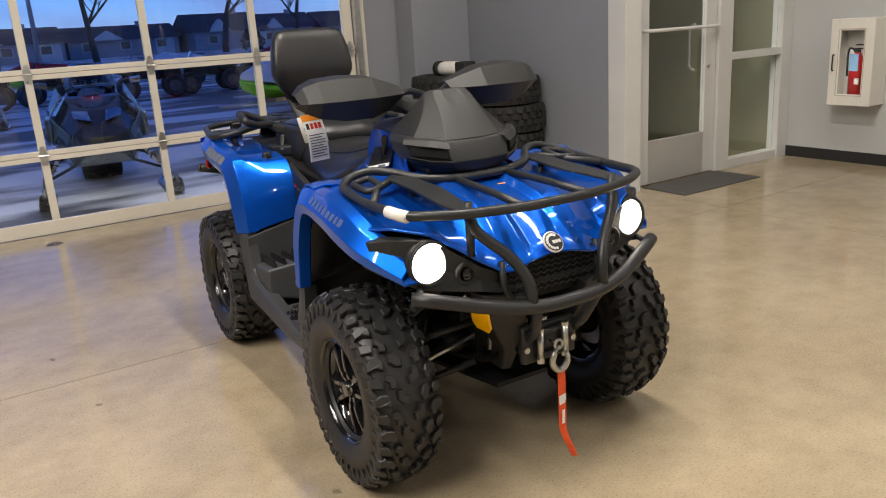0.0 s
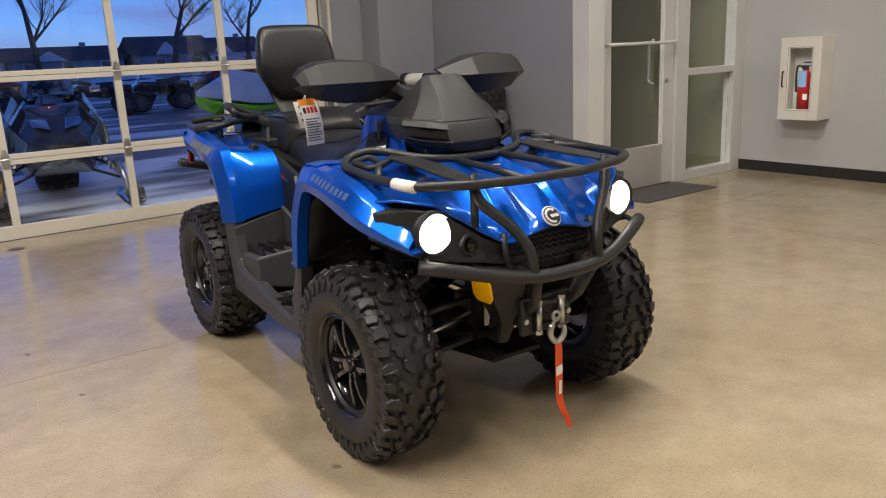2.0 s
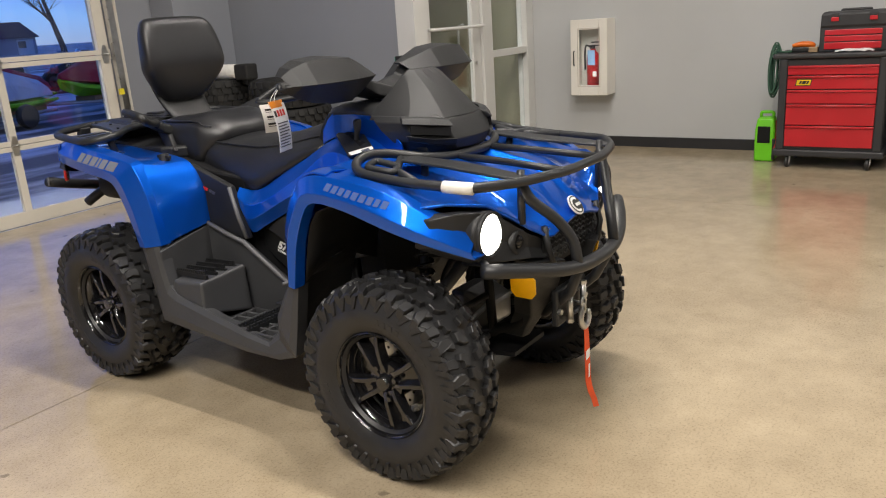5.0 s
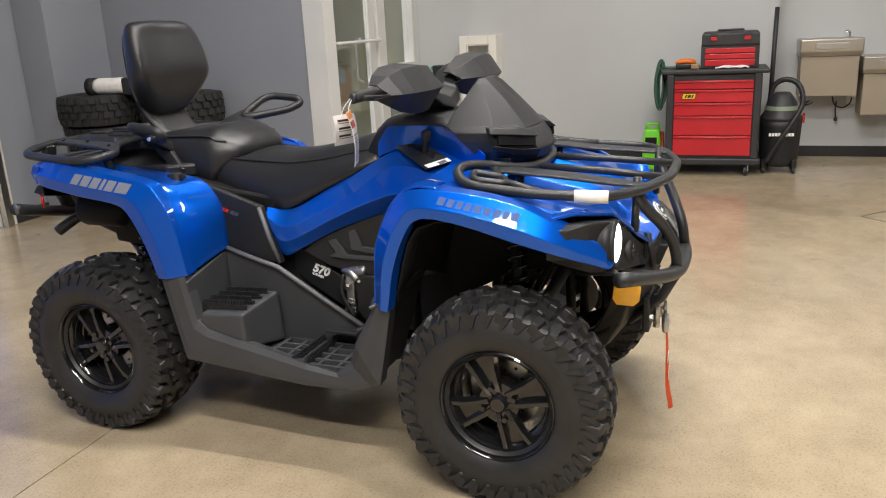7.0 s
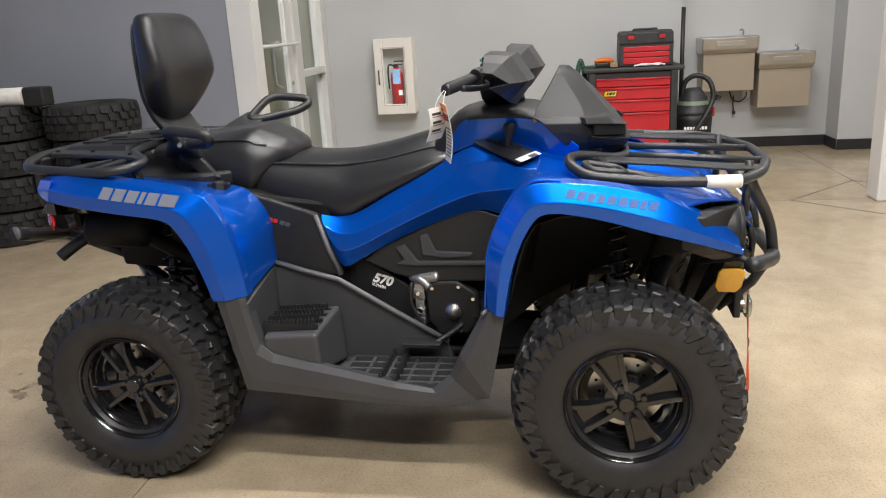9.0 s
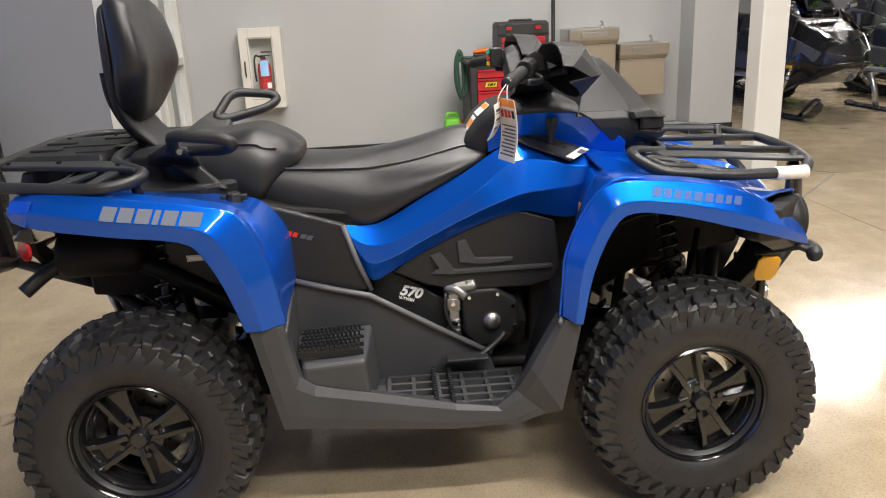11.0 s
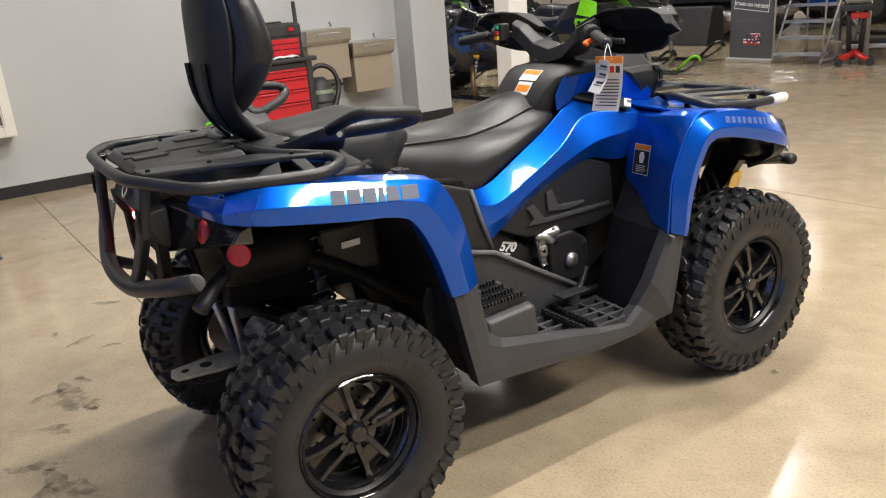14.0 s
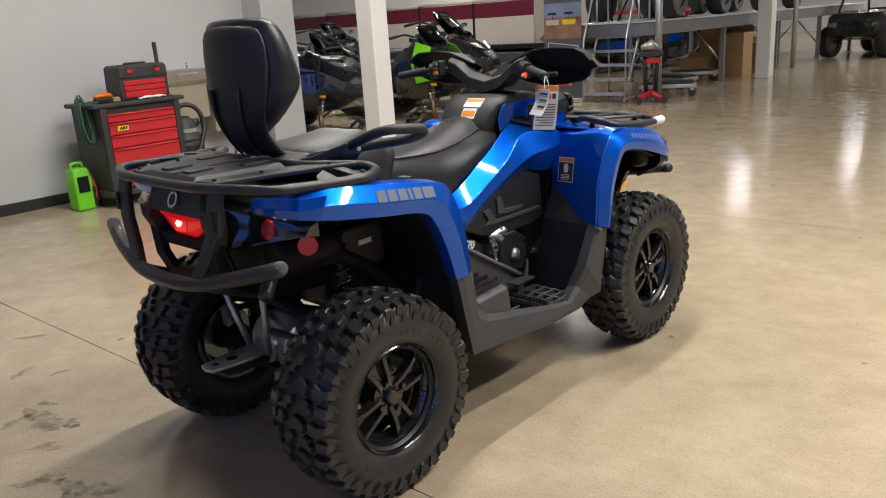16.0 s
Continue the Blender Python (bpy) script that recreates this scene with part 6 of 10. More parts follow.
# -- footwells --
for s in (-1, 1):
    def P(x, y, z):
        return (x, s * y, z)
    sgn = 1 if s < 0 else -1
    well = empty("footwell")
    well.parent = atv
    well["label"] = "charcoal plastic footwell with grated floor"
    # outer rails: rear post, sill and front post as one bent channel
    outer = [(0.318, 0.612), (0.345, 0.48), (0.378, 0.325), (0.451, 0.320), (0.838, 0.288), (1.009, 0.292), (1.085, 0.315), (1.122, 0.335), (1.150, 0.47), (1.172, 0.585)]
    inner = [(0.403, 0.618), (0.418, 0.53), (0.432, 0.468), (0.470, 0.440), (0.840, 0.358), (0.950, 0.340), (1.005, 0.385), (1.040, 0.46), (1.085, 0.54), (1.118, 0.598)]
    rows = []
    for i, ((xo, zo), (xi, zi)) in enumerate(zip(outer, inner)):
        yo = 0.505 if i < 7 else 0.53
        rows.append([P(xo, yo - 0.05, zo + 0.006), P(xo, yo - 0.004, zo), P(xo * 0.7 + xi * 0.3, yo, zo * 0.7 + zi * 0.3), P(xo * 0.2 + xi * 0.8, yo - 0.006, zo * 0.2 + zi * 0.8), P(xi, yo - 0.018, zi), P(xi, yo - 0.06, zi - 0.012 if 2 < i < 7 else zi)])
    part("footwell_rim", sheet(rows, 0.005 * sgn), GREY, well, smooth=True, bevel=0.006, seg=3, angle=12, harden=True)
    # floor tray and inner wall
    part("tray", prism([(0.40, -0.47), (1.03, -0.47), (1.06, -0.24), (0.40, -0.24)] if s < 0 else [(0.40, 0.24), (1.06, 0.24), (1.03, 0.47), (0.40, 0.47)], "z", 0.318, 0.334), GREY, well, bevel=0.004)
    part("inner_wall", prism([(0.36, 0.50), (0.415, 0.655), (0.62, 0.598), (0.80, 0.49), (0.96, 0.395), (0.98, 0.33), (0.38, 0.33)], "y", s * 0.262, s * 0.240), GREY, well, bevel=0.006)
    # edge tube in lighter grey, which also paints the chamfer's highlight
    part("wall_cap_highlight", tube([P(0.405, 0.262, 0.66), P(0.52, 0.268, 0.628), P(0.62, 0.268, 0.602), P(0.80, 0.268, 0.494), P(0.965, 0.268, 0.397)], 0.009, 8), RIMLESS, well, smooth=True)
    part("rear_wall", prism([(0.245, 0.34), (0.49, 0.34), (0.49, 0.60), (0.245, 0.655)] if s > 0 else [(-0.49, 0.34), (-0.245, 0.34), (-0.245, 0.655), (-0.49, 0.60)], "x", 0.392, 0.412), GREY, well, bevel=0.004)
    part("front_wall", loft([[P(1.06, 0.24, 0.32), P(1.06, 0.49, 0.32), P(1.075, 0.49, 0.32), P(1.075, 0.24, 0.32)], [P(1.10, 0.24, 0.46), P(1.10, 0.51, 0.46), P(1.115, 0.51, 0.46), P(1.115, 0.24, 0.46)], [P(1.145, 0.24, 0.60), P(1.125, 0.525, 0.595), P(1.14, 0.525, 0.595), P(1.16, 0.24, 0.60)], [P(1.21, 0.24, 0.722), P(1.185, 0.34, 0.660), P(1.20, 0.34, 0.660), P(1.225, 0.24, 0.722)]]), BLACK, well, bevel=0.003)
    # passenger's raised step
    step = bmesh.new()
    add_loft(step, [[P(0.405, 0.275, 0.334), P(0.635, 0.275, 0.334), P(0.615, 0.485, 0.38), P(0.43, 0.485, 0.40)], [P(0.405, 0.275, 0.500), P(0.622, 0.275, 0.520), P(0.606, 0.478, 0.500), P(0.440, 0.478, 0.490)]])
    stp = part("foot_step", step, GREY, well, "raised charcoal passenger step", bevel=0.012, seg=3)
    for k in range(4):
        y = 0.305 + 0.045 * k
        ed = bmesh.new()
        n = 14
        for j in range(n):
            x = 0.43 + 0.165 * j / n
            add_box(ed, x, x + 0.007, s * y - 0.004, s * y + 0.004, 0.508, 0.526 + 0.0006 * j)
        add_box(ed, 0.425, 0.60, s * y - 0.005, s * y + 0.005, 0.500, 0.518)
        part("step_cleat", ed, BLACK, stp)
    # grated foot peg
    peg = bmesh.new()
    for y in (0.29, 0.335, 0.38, 0.425, 0.465):
        add_box(peg, 0.66, 1.02, s * y - 0.005, s * y + 0.005, 0.332, 0.352)
    for x in (0.66, 0.73, 0.80, 0.87, 0.94, 1.01):
        add_box(peg, x - 0.006, x + 0.006, s * 0.378 - 0.095, s * 0.378 + 0.095, 0.332, 0.350)
    part("floor_grating", peg, GREY, well, bevel=0.002)
    tee = bmesh.new()
    for x in (0.79, 0.835):
        add_box(tee, x - 0.006, x + 0.006, s * 0.38 - 0.10, s * 0.38 + 0.10, 0.345, 0.364)
        for j in range(14):
            y = 0.285 + 0.0145 * j
            add_box(tee, x - 0.005, x + 0.005, s * y - 0.004, s * y + 0.004, 0.364, 0.374)
    part("foot_peg", tee, STEEL_BLACK, well)
pedal = bmesh.new()
add_box(pedal, 0.83, 0.95, -0.335, -0.285, 0.405, 0.413)
add_tube(pedal, smooth_path([(0.93, -0.30, 0.405), (0.98, -0.27, 0.43), (1.01, -0.25, 0.45)], 3), 0.010, 8)
part("brake_pedal", pedal, BLACK, atv, bevel=0.003)

# -- flank panels --
both("side_panel", prism([(0.262, 0.815), (0.335, 0.885), (0.565, 0.810), (0.600, 0.695), (0.632, 0.610), (0.560, 0.612), (0.430, 0.650)], "y", -0.252, -0.225), BLACK, None, "black side panel under the seat", bevel=0.006)
both("side_panel_edge", tube([(0.560, -0.252, 0.808), (0.592, -0.255, 0.70), (0.625, -0.252, 0.612)], 0.008, 8), RIMLESS, smooth=True)
for s in (-1, 1):
    mm = frame_at((0.43, s * 0.2535, 0.790), (1 if s < 0 else -1, 0, -0.30 if s < 0 else 0.30), (0.3, 0, 1))
    bars(atv, mm @ Matrix.Translation((-0.022, 0, 0)), [0.014, 0.013, 0.013], 0.013, 0.003, RED, "model_bar", slant=0.25)
    bars(atv, mm @ Matrix.Translation((0.026, 0, 0)), [0.016, 0.014], 0.013, 0.003, DECAL_DARK, "model_bar", slant=0.25)
both("engine_panel", prism([(0.62, 0.625), (0.668, 0.650), (0.735, 0.612), (0.845, 0.535), (0.872, 0.47), (0.96, 0.40), (0.93, 0.38), (0.80, 0.45), (0.68, 0.52), (0.61, 0.575)], "y", -0.176, -0.12), BLACK, None, "black engine side panel", bevel=0.006)
both("tank_shroud", prism([(0.690, 0.645), (0.745, 0.690), (0.925, 0.770), (1.055, 0.815), (1.170, 0.775), (1.19, 0.60), (1.10, 0.575), (0.89, 0.575), (0.79, 0.598)], "y", -0.205, -0.14), BLACK, None, "black shroud under the tank", bevel=0.006)
both("shroud_rib", prism([(0.80, 0.635), (0.86, 0.630), (1.16, 0.632), (1.16, 0.645), (0.87, 0.645), (0.83, 0.70), (0.80, 0.69), (0.825, 0.652)], "y", -0.216, -0.20), GREY, bevel=0.003)
both("shroud_rib", prism([(0.885, 0.665), (0.955, 0.655), (1.04, 0.66), (1.045, 0.672), (0.93, 0.678), (0.905, 0.735), (0.88, 0.728)], "y", -0.214, -0.20), GREY, bevel=0.003)
for s in (-1, 1):
    mt = frame_at((0.740, s * 0.1775, 0.570), (1 if s < 0 else -1, 0, -0.28 if s < 0 else 0.28), (0.28, 0, 1))
    text_mesh("570", 0.043, mt, PAPER, atv, "engine_size_lettering", bold=0.0018, shear=0.2)
    text_mesh("V-TWIN", 0.013, mt @ Matrix.Translation((-0.008, -0.024, 0)), PAPER, atv, "engine_type_lettering", bold=0.0005)

# -- engine and running gear --
eng = bmesh.new()
add_loft(eng, [[(0.82, -0.15, 0.36), (1.08, -0.15, 0.36), (1.08, 0.15, 0.36), (0.82, 0.15, 0.36)], [(0.80, -0.17, 0.45), (1.09, -0.17, 0.45), (1.09, 0.17, 0.45), (0.80, 0.17, 0.45)], [(0.84, -0.12, 0.60), (1.07, -0.12, 0.60), (1.07, 0.12, 0.60), (0.84, 0.12, 0.60)]])
part("engine", eng, DARK, atv, "dark engine block", bevel=0.01)
for s in (-1, 1):
    cv = bmesh.new()
    add_prism(cv, [(0.885, 0.575), (0.99, 0.578), (1.055, 0.535), (1.062, 0.45), (1.02, 0.40), (0.93, 0.392), (0.892, 0.44)], "y", s * 0.17, s * 0.212)
    cc = part("engine_cover", cv, BLACK, atv, "black engine cover", bevel=0.01, seg=3)
    part("cover_boss", lathe([(0.0, 0.016), (0.016, 0.016), (0.018, 0.012), (0.026, 0.010), (0.028, 0.0), (0.0, 0.0)], frame_at((0.976, s * 0.212, 0.477), (1 if s < 0 else -1, 0, 0), (0, 0, 1)), 24), CAST, cc, smooth=True)
    for x, z in ((0.91, 0.555), (0.995, 0.56), (1.04, 0.52), (1.045, 0.455), (1.0, 0.41), (0.925, 0.405)):
        part("cover_bolt", cyl((x, s * 0.212, z), (x, s * 0.219, z), 0.006, 6), CHROME, cc)
    cyl_b = bmesh.new()
    for k in range(4):
        add_box(cyl_b, 0.852 + 0.002 * k, 0.882, s * 0.188 - 0.018, s * 0.188 + 0.016, 0.425 + 0.017 * k, 0.434 + 0.017 * k)
    add_box(cyl_b, 0.85, 0.88, s * 0.188 - 0.015, s * 0.188 + 0.015, 0.42, 0.575)
    part("finned_cylinder", cyl_b, CAST, atv, "bare aluminium cylinder fins", bevel=0.002)
    part("engine_pipe", tube(smooth_path([(0.84, s * 0.19, 0.585), (0.875, s * 0.205, 0.580), (0.90, s * 0.21, 0.555)], 4), 0.014, 10), CAST, atv, smooth=True)
for s in (-1, 1):
    cs = bmesh.new()
    add_loft(cs, [[(0.845, s * 0.13, 0.560), (0.930, s * 0.13, 0.575), (0.930, s * 0.215, 0.575), (0.845, s * 0.205, 0.560)], [(0.850, s * 0.13, 0.590), (0.940, s * 0.13, 0.600), (0.935, s * 0.222, 0.596), (0.852, s * 0.212, 0.588)], [(0.865, s * 0.13, 0.612), (0.930, s * 0.13, 0.614), (0.925, s * 0.205, 0.610), (0.868, s * 0.198, 0.606)]])
    part("engine_casting", cs, CAST, atv, "bare aluminium engine casting", bevel=0.008, seg=3)
    cs = bmesh.new()
    add_loft(cs, [[(0.835, s * 0.14, 0.50), (0.885, s * 0.14, 0.50), (0.885, s * 0.208, 0.51), (0.838, s * 0.200, 0.51)], [(0.840, s * 0.14, 0.555), (0.885, s * 0.14, 0.555), (0.885, s * 0.208, 0.55), (0.842, s * 0.202, 0.55)]])
    part("engine_casting", cs, CAST, atv, bevel=0.006, seg=3)
    for k, (x, z, r) in enumerate(((0.865, 0.475, 0.014), (0.850, 0.445, 0.010), (0.878, 0.430, 0.008), (0.862, 0.535, 0.009), (0.905, 0.600, 0.007))):
        part("engine_fitting", cyl((x, s * 0.17, z), (x, s * 0.214, z), r, 12, r * 0.7), (CHROME, CAST, STEEL)[k % 3], atv)
    part("engine_hose", tube(smooth_path([(0.842, s * 0.20, 0.57), (0.838, s * 0.214, 0.52), (0.852, s * 0.214, 0.47), (0.880, s * 0.212, 0.42)], 4), 0.006, 8), RUBBER, atv, smooth=True)
for s in (-1, 1):
    part("lower_rail", tube(rounded_path([(-0.15, s * 0.12, 0.62), (0.10, s * 0.15, 0.45), (0.35, s * 0.17, 0.34), (1.15, s * 0.17, 0.32), (1.55, s * 0.10, 0.34), (1.75, s * 0.10, 0.42), (1.80, s * 0.14, 0.66)], 0.06), 0.019, 8), DARK, atv, "black tubular chassis rail", smooth=True)
    part("upper_rail", tube(rounded_path([(-0.20, s * 0.14, 0.80), (0.30, s * 0.16, 0.80), (0.60, s * 0.15, 0.66), (1.10, s * 0.13, 0.70), (1.40, s * 0.13, 0.80), (1.72, s * 0.15, 0.70)], 0.06), 0.017, 8), DARK, atv, smooth=True)
    for foot_, head_ in (((0.10, s * 0.15, 0.45), (0.05, s * 0.15, 0.80)), ((1.35, s * 0.16, 0.33), (1.42, s * 0.13, 0.80)), ((1.62, s * 0.10, 0.35), (1.62, s * 0.13, 0.74))):
        part("frame_upright", tube([foot_, head_], 0.016, 8), DARK, atv, smooth=True)
part("skid_plate", prism([(-0.05, -0.16), (0.4, -0.23), (1.1, -0.23), (1.70, -0.10), (1.70, 0.10), (1.1, 0.23), (0.4, 0.23), (-0.05, 0.16)], "z", 0.285, 0.300), DARK, atv)
core = bmesh.new()
add_loft(core, [[(-0.18, -0.17, 0.62), (-0.18, 0.17, 0.62), (-0.18, 0.22, 0.90), (-0.18, -0.22, 0.90)], [(0.28, -0.20, 0.60), (0.28, 0.20, 0.60), (0.28, 0.24, 0.90), (0.28, -0.24, 0.90)], [(0.42, -0.235, 0.36), (0.42, 0.235, 0.36), (0.42, 0.22, 0.86), (0.42, -0.22, 0.86)], [(0.80, -0.14, 0.34), (0.80, 0.14, 0.34), (0.80, 0.15, 0.80), (0.80, -0.15, 0.80)]])
part("rear_tub", core, DARK, atv, "black moulded rear tub", bevel=0.01)
core = bmesh.new()
add_loft(core, [[(1.10, -0.14, 0.36), (1.10, 0.14, 0.36), (1.10, 0.18, 0.90), (1.10, -0.18, 0.90)], [(1.24, -0.17, 0.50), (1.24, 0.17, 0.50), (1.24, 0.21, 0.92), (1.24, -0.21, 0.92)], [(1.45, -0.19, 0.62), (1.45, 0.19, 0.62), (1.45, 0.21, 0.90), (1.45, -0.21, 0.90)], [(1.74, -0.16, 0.66), (1.74, 0.16, 0.66), (1.74, 0.2, 0.82), (1.74, -0.2, 0.82)]])
part("front_tub", core, DARK, atv, "black moulded front tub", bevel=0.01)
both("fender_liner", sheet(grid_from([[(1.18, -0.50, 0.60), (1.19, -0.36, 0.66), (1.22, -0.20, 0.60)], [(1.21, -0.50, 0.73), (1.23, -0.36, 0.76), (1.25, -0.20, 0.74)], [(1.26, -0.50, 0.835), (1.28, -0.36, 0.85), (1.30, -0.20, 0.84)], [(1.40, -0.50, 0.86), (1.42, -0.36, 0.87), (1.42, -0.20, 0.86)], [(1.56, -0.49, 0.82), (1.58, -0.36, 0.83), (1.58, -0.20, 0.82)], [(1.70, -0.46, 0.78), (1.72, -0.36, 0.77), (1.72, -0.20, 0.76)]], 2), 0.004), DARK, smooth=True)
both("fender_liner", sheet(grid_from([[(0.33, -0.46, 0.62), (0.30, -0.34, 0.60), (0.27, -0.20, 0.60)], [(0.29, -0.46, 0.735), (0.27, -0.34, 0.75), (0.25, -0.20, 0.75)], [(0.24, -0.46, 0.83), (0.22, -0.34, 0.84), (0.20, -0.20, 0.84)], [(0.16, -0.46, 0.868), (0.14, -0.34, 0.875), (0.12, -0.20, 0.87)], [(0.03, -0.46, 0.89), (0.02, -0.34, 0.895), (0.02, -0.20, 0.89)], [(-0.15, -0.44, 0.915), (-0.15, -0.34, 0.91), (-0.15, -0.20, 0.90)]], 2), 0.004), DARK, smooth=True)


def spring(a, b, r, turns, wire):
    a, b = Vector(a), Vector(b)
    d = (b - a).normalized()
    u = d.orthogonal().normalized()
    v = d.cross(u)
    n = int(turns * 14)
    return tube([a + (b - a) * (k / n) + u * r * math.cos(2 * math.pi * turns * k / n) + v * r * math.sin(2 * math.pi * turns * k / n) for k in range(n + 1)], wire, 6)


for s in (-1, 1):
    for top, bot in (((1.47, s * 0.24, 0.83), (1.51, s * 0.315, 0.45)), ((0.05, s * 0.22, 0.85), (0.06, s * 0.29, 0.45))):
        sh = part("shock_absorber", tube([top, bot], 0.014, 10), STEEL_BLACK, atv, "black coil-over shock absorber", smooth=True)
        ta, tb = Vector(top), Vector(bot)
        part("spring", spring(ta + (tb - ta) * 0.10, ta + (tb - ta) * 0.80, 0.028, 8, 0.0055), GLOSS_BLACK, sh, smooth=True)
        part("damper_rod", cyl(ta + (tb - ta) * 0.55, ta + (tb - ta) * 0.86, 0.019, 12), CHROME, sh, smooth=True)
    for z0, z1 in ((0.36, 0.27), (0.50, 0.42)):
        part("suspension_arm", tube([(1.40, s * 0.13, z0), (1.50, s * 0.40, z1), (1.62, s * 0.13, z0)], 0.0125, 8), STEEL_BLACK, atv, smooth=True)
        part("suspension_arm", tube([(-0.14, s * 0.11, z0), (0.0, s * 0.38, z1), (0.16, s * 0.13, z0)], 0.0125, 8), STEEL_BLACK, atv, smooth=True)
    for x in (1.5, 0.0):
        part("drive_shaft", tube([(x, s * 0.06, 0.40), (x, s * 0.13, 0.40), (x, s * 0.36, 0.335)], [0.035, 0.016, 0.014], 10), DARK, atv, smooth=True)
        part("cv_boot", tube([(x, s * (0.10 + 0.02 * k), 0.40 - 0.006 * k) for k in range(5)], [0.042, 0.034, 0.036, 0.026, 0.022], 12), RUBBER, atv, smooth=True)
    part("tie_rod", tube([(1.58, s * 0.06, 0.44), (1.58, s * 0.36, 0.38)], 0.009, 8), STEEL, atv, smooth=True)
    part("knuckle", box(1.47, 1.53, min(s * 0.355, s * 0.405), max(s * 0.355, s * 0.405), 0.26, 0.45), CAST, atv, bevel=0.012)
    part("knuckle", box(-0.03, 0.03, min(s * 0.335, s * 0.385), max(s * 0.335, s * 0.385), 0.26, 0.45), CAST, atv, bevel=0.012)
    part("upper_link", tube([(1.63, s * 0.24, 0.66), (1.60, s * 0.30, 0.60), (1.56, s * 0.36, 0.54)], 0.020, 10), GREY, atv, smooth=True)
part("front_gearbox", loft([[(1.43, -0.07, 0.35), (1.43, 0.07, 0.35), (1.43, 0.07, 0.47), (1.43, -0.07, 0.47)], [(1.50, -0.09, 0.33), (1.50, 0.09, 0.33), (1.50, 0.09, 0.48), (1.50, -0.09, 0.48)], [(1.60, -0.06, 0.36), (1.60, 0.06, 0.36), (1.60, 0.06, 0.45), (1.60, -0.06, 0.45)]]), CAST, atv, "cast front differential", bevel=0.015)
gb = bmesh.new()
add_cyl(gb, (0.0, -0.10, 0.40), (0.0, 0.10, 0.40), 0.085, 24)
add_cyl(gb, (-0.10, 0.0, 0.40), (0.16, 0.0, 0.40), 0.055, 20)
part("rear_gearbox", gb, CAST, atv, "cast rear final drive", bevel=0.006)
part("final_drive_cover", lathe([(0.0, 0.018), (0.030, 0.018), (0.055, 0.010), (0.075, 0.008), (0.078, 0.0), (0.0, 0.0)], frame_at((-0.02, -0.10, 0.41), (1, 0, 0), (0, 0, 1)), 28), CAST, atv, smooth=True)
# hitch tongue
ht = bmesh.new()
add_prism(ht, [(-0.315, -0.035), (-0.325, 0.0), (-0.315, 0.035), (-0.20, 0.055), (-0.08, 0.05), (-0.08, -0.05), (-0.20, -0.055)], "z", 0.398, 0.408)
hitch = part("hitch_plate", ht, CAST, atv, "bare metal hitch tongue with holes", bevel=0.002)
# the plate is solid; dark discs colour in the shade of its two holes
for x, r in ((-0.285, 0.011), (-0.225, 0.018)):
    part("hitch_hole_shade", cyl((x, 0, 0.4075), (x, 0, 0.4092), r, 18), DARK, hitch)
part("hitch_web", prism([(-0.31, 0.398), (-0.10, 0.398), (-0.08, 0.35), (-0.25, 0.36)], "y", -0.02, 0.02), STEEL_BLACK, hitch, bevel=0.003)
for s in (-1, 1):
    part("hitch_strut", tube([(-0.12, s * 0.05, 0.40), (-0.14, s * 0.09, 0.52), (-0.16, s * 0.12, 0.64)], 0.012, 8), CAST, hitch, smooth=True)
# exhaust
part("muffler", lathe([(0.0, -0.135), (0.030, -0.140), (0.046, -0.146), (0.058, -0.140), (0.064, -0.125), (0.064, 0.04), (0.052, 0.075), (0.0, 0.075)], frame_at((-0.06, -0.270, 0.778), (0, 1, 0.0), (0.0, 0.1, 1.0)), 28), DARK, atv, "dark round muffler", smooth=True)
ex = tube(smooth_path([(-0.18, -0.280, 0.768), (-0.235, -0.305, 0.742), (-0.290, -0.340, 0.700)], 4), 0.020, 14)
part("tailpipe", ex, STEEL_BLACK, atv, "angled black tailpipe", smooth=True)
part("exhaust_pipe", tube(smooth_path([(-0.02, -0.28, 0.76), (0.15, -0.26, 0.66), (0.40, -0.20, 0.50), (0.80, -0.12, 0.45)], 4), 0.024, 10), DARK, atv, smooth=True)
vin = frame_at((0.152, -0.262, 0.744), (1, 0, 0.02), (0, -0.1, 1))
part("battery_box", box(0.06, 0.24, -0.258, -0.15, 0.66, 0.80), BLACK, atv, bevel=0.012)
vp = part("serial_label", prism([(-0.028, -0.009), (0.028, -0.009), (0.028, 0.009), (-0.028, 0.009)], "z", 0, 0.001, vin), ALU, atv, "silver serial label")
part("label_bar", prism([(-0.022, -0.005), (0.022, -0.005), (0.022, 0.005), (-0.022, 0.005)], "z", 0.0012, 0.0018, vin), PAPER, vp)
for k in range(3):
    part("cable", tube(smooth_path([(-0.22, -0.05 + 0.05 * k, 0.78), (-0.20, -0.10 + 0.03 * k, 0.66), (-0.10, -0.12 + 0.09 * k, 0.58), (0.0, -0.16 + 0.12 * k, 0.50)], 5), 0.006, 6), DARK, atv, smooth=True)
for k in range(4):
    part("hose", tube(smooth_path([(1.60, -0.20 + 0.13 * k, 0.72), (1.55, -0.26 + 0.16 * k, 0.60), (1.50, -0.20 + 0.14 * k, 0.52)], 5), 0.009, 6), DARK, atv, smooth=True)

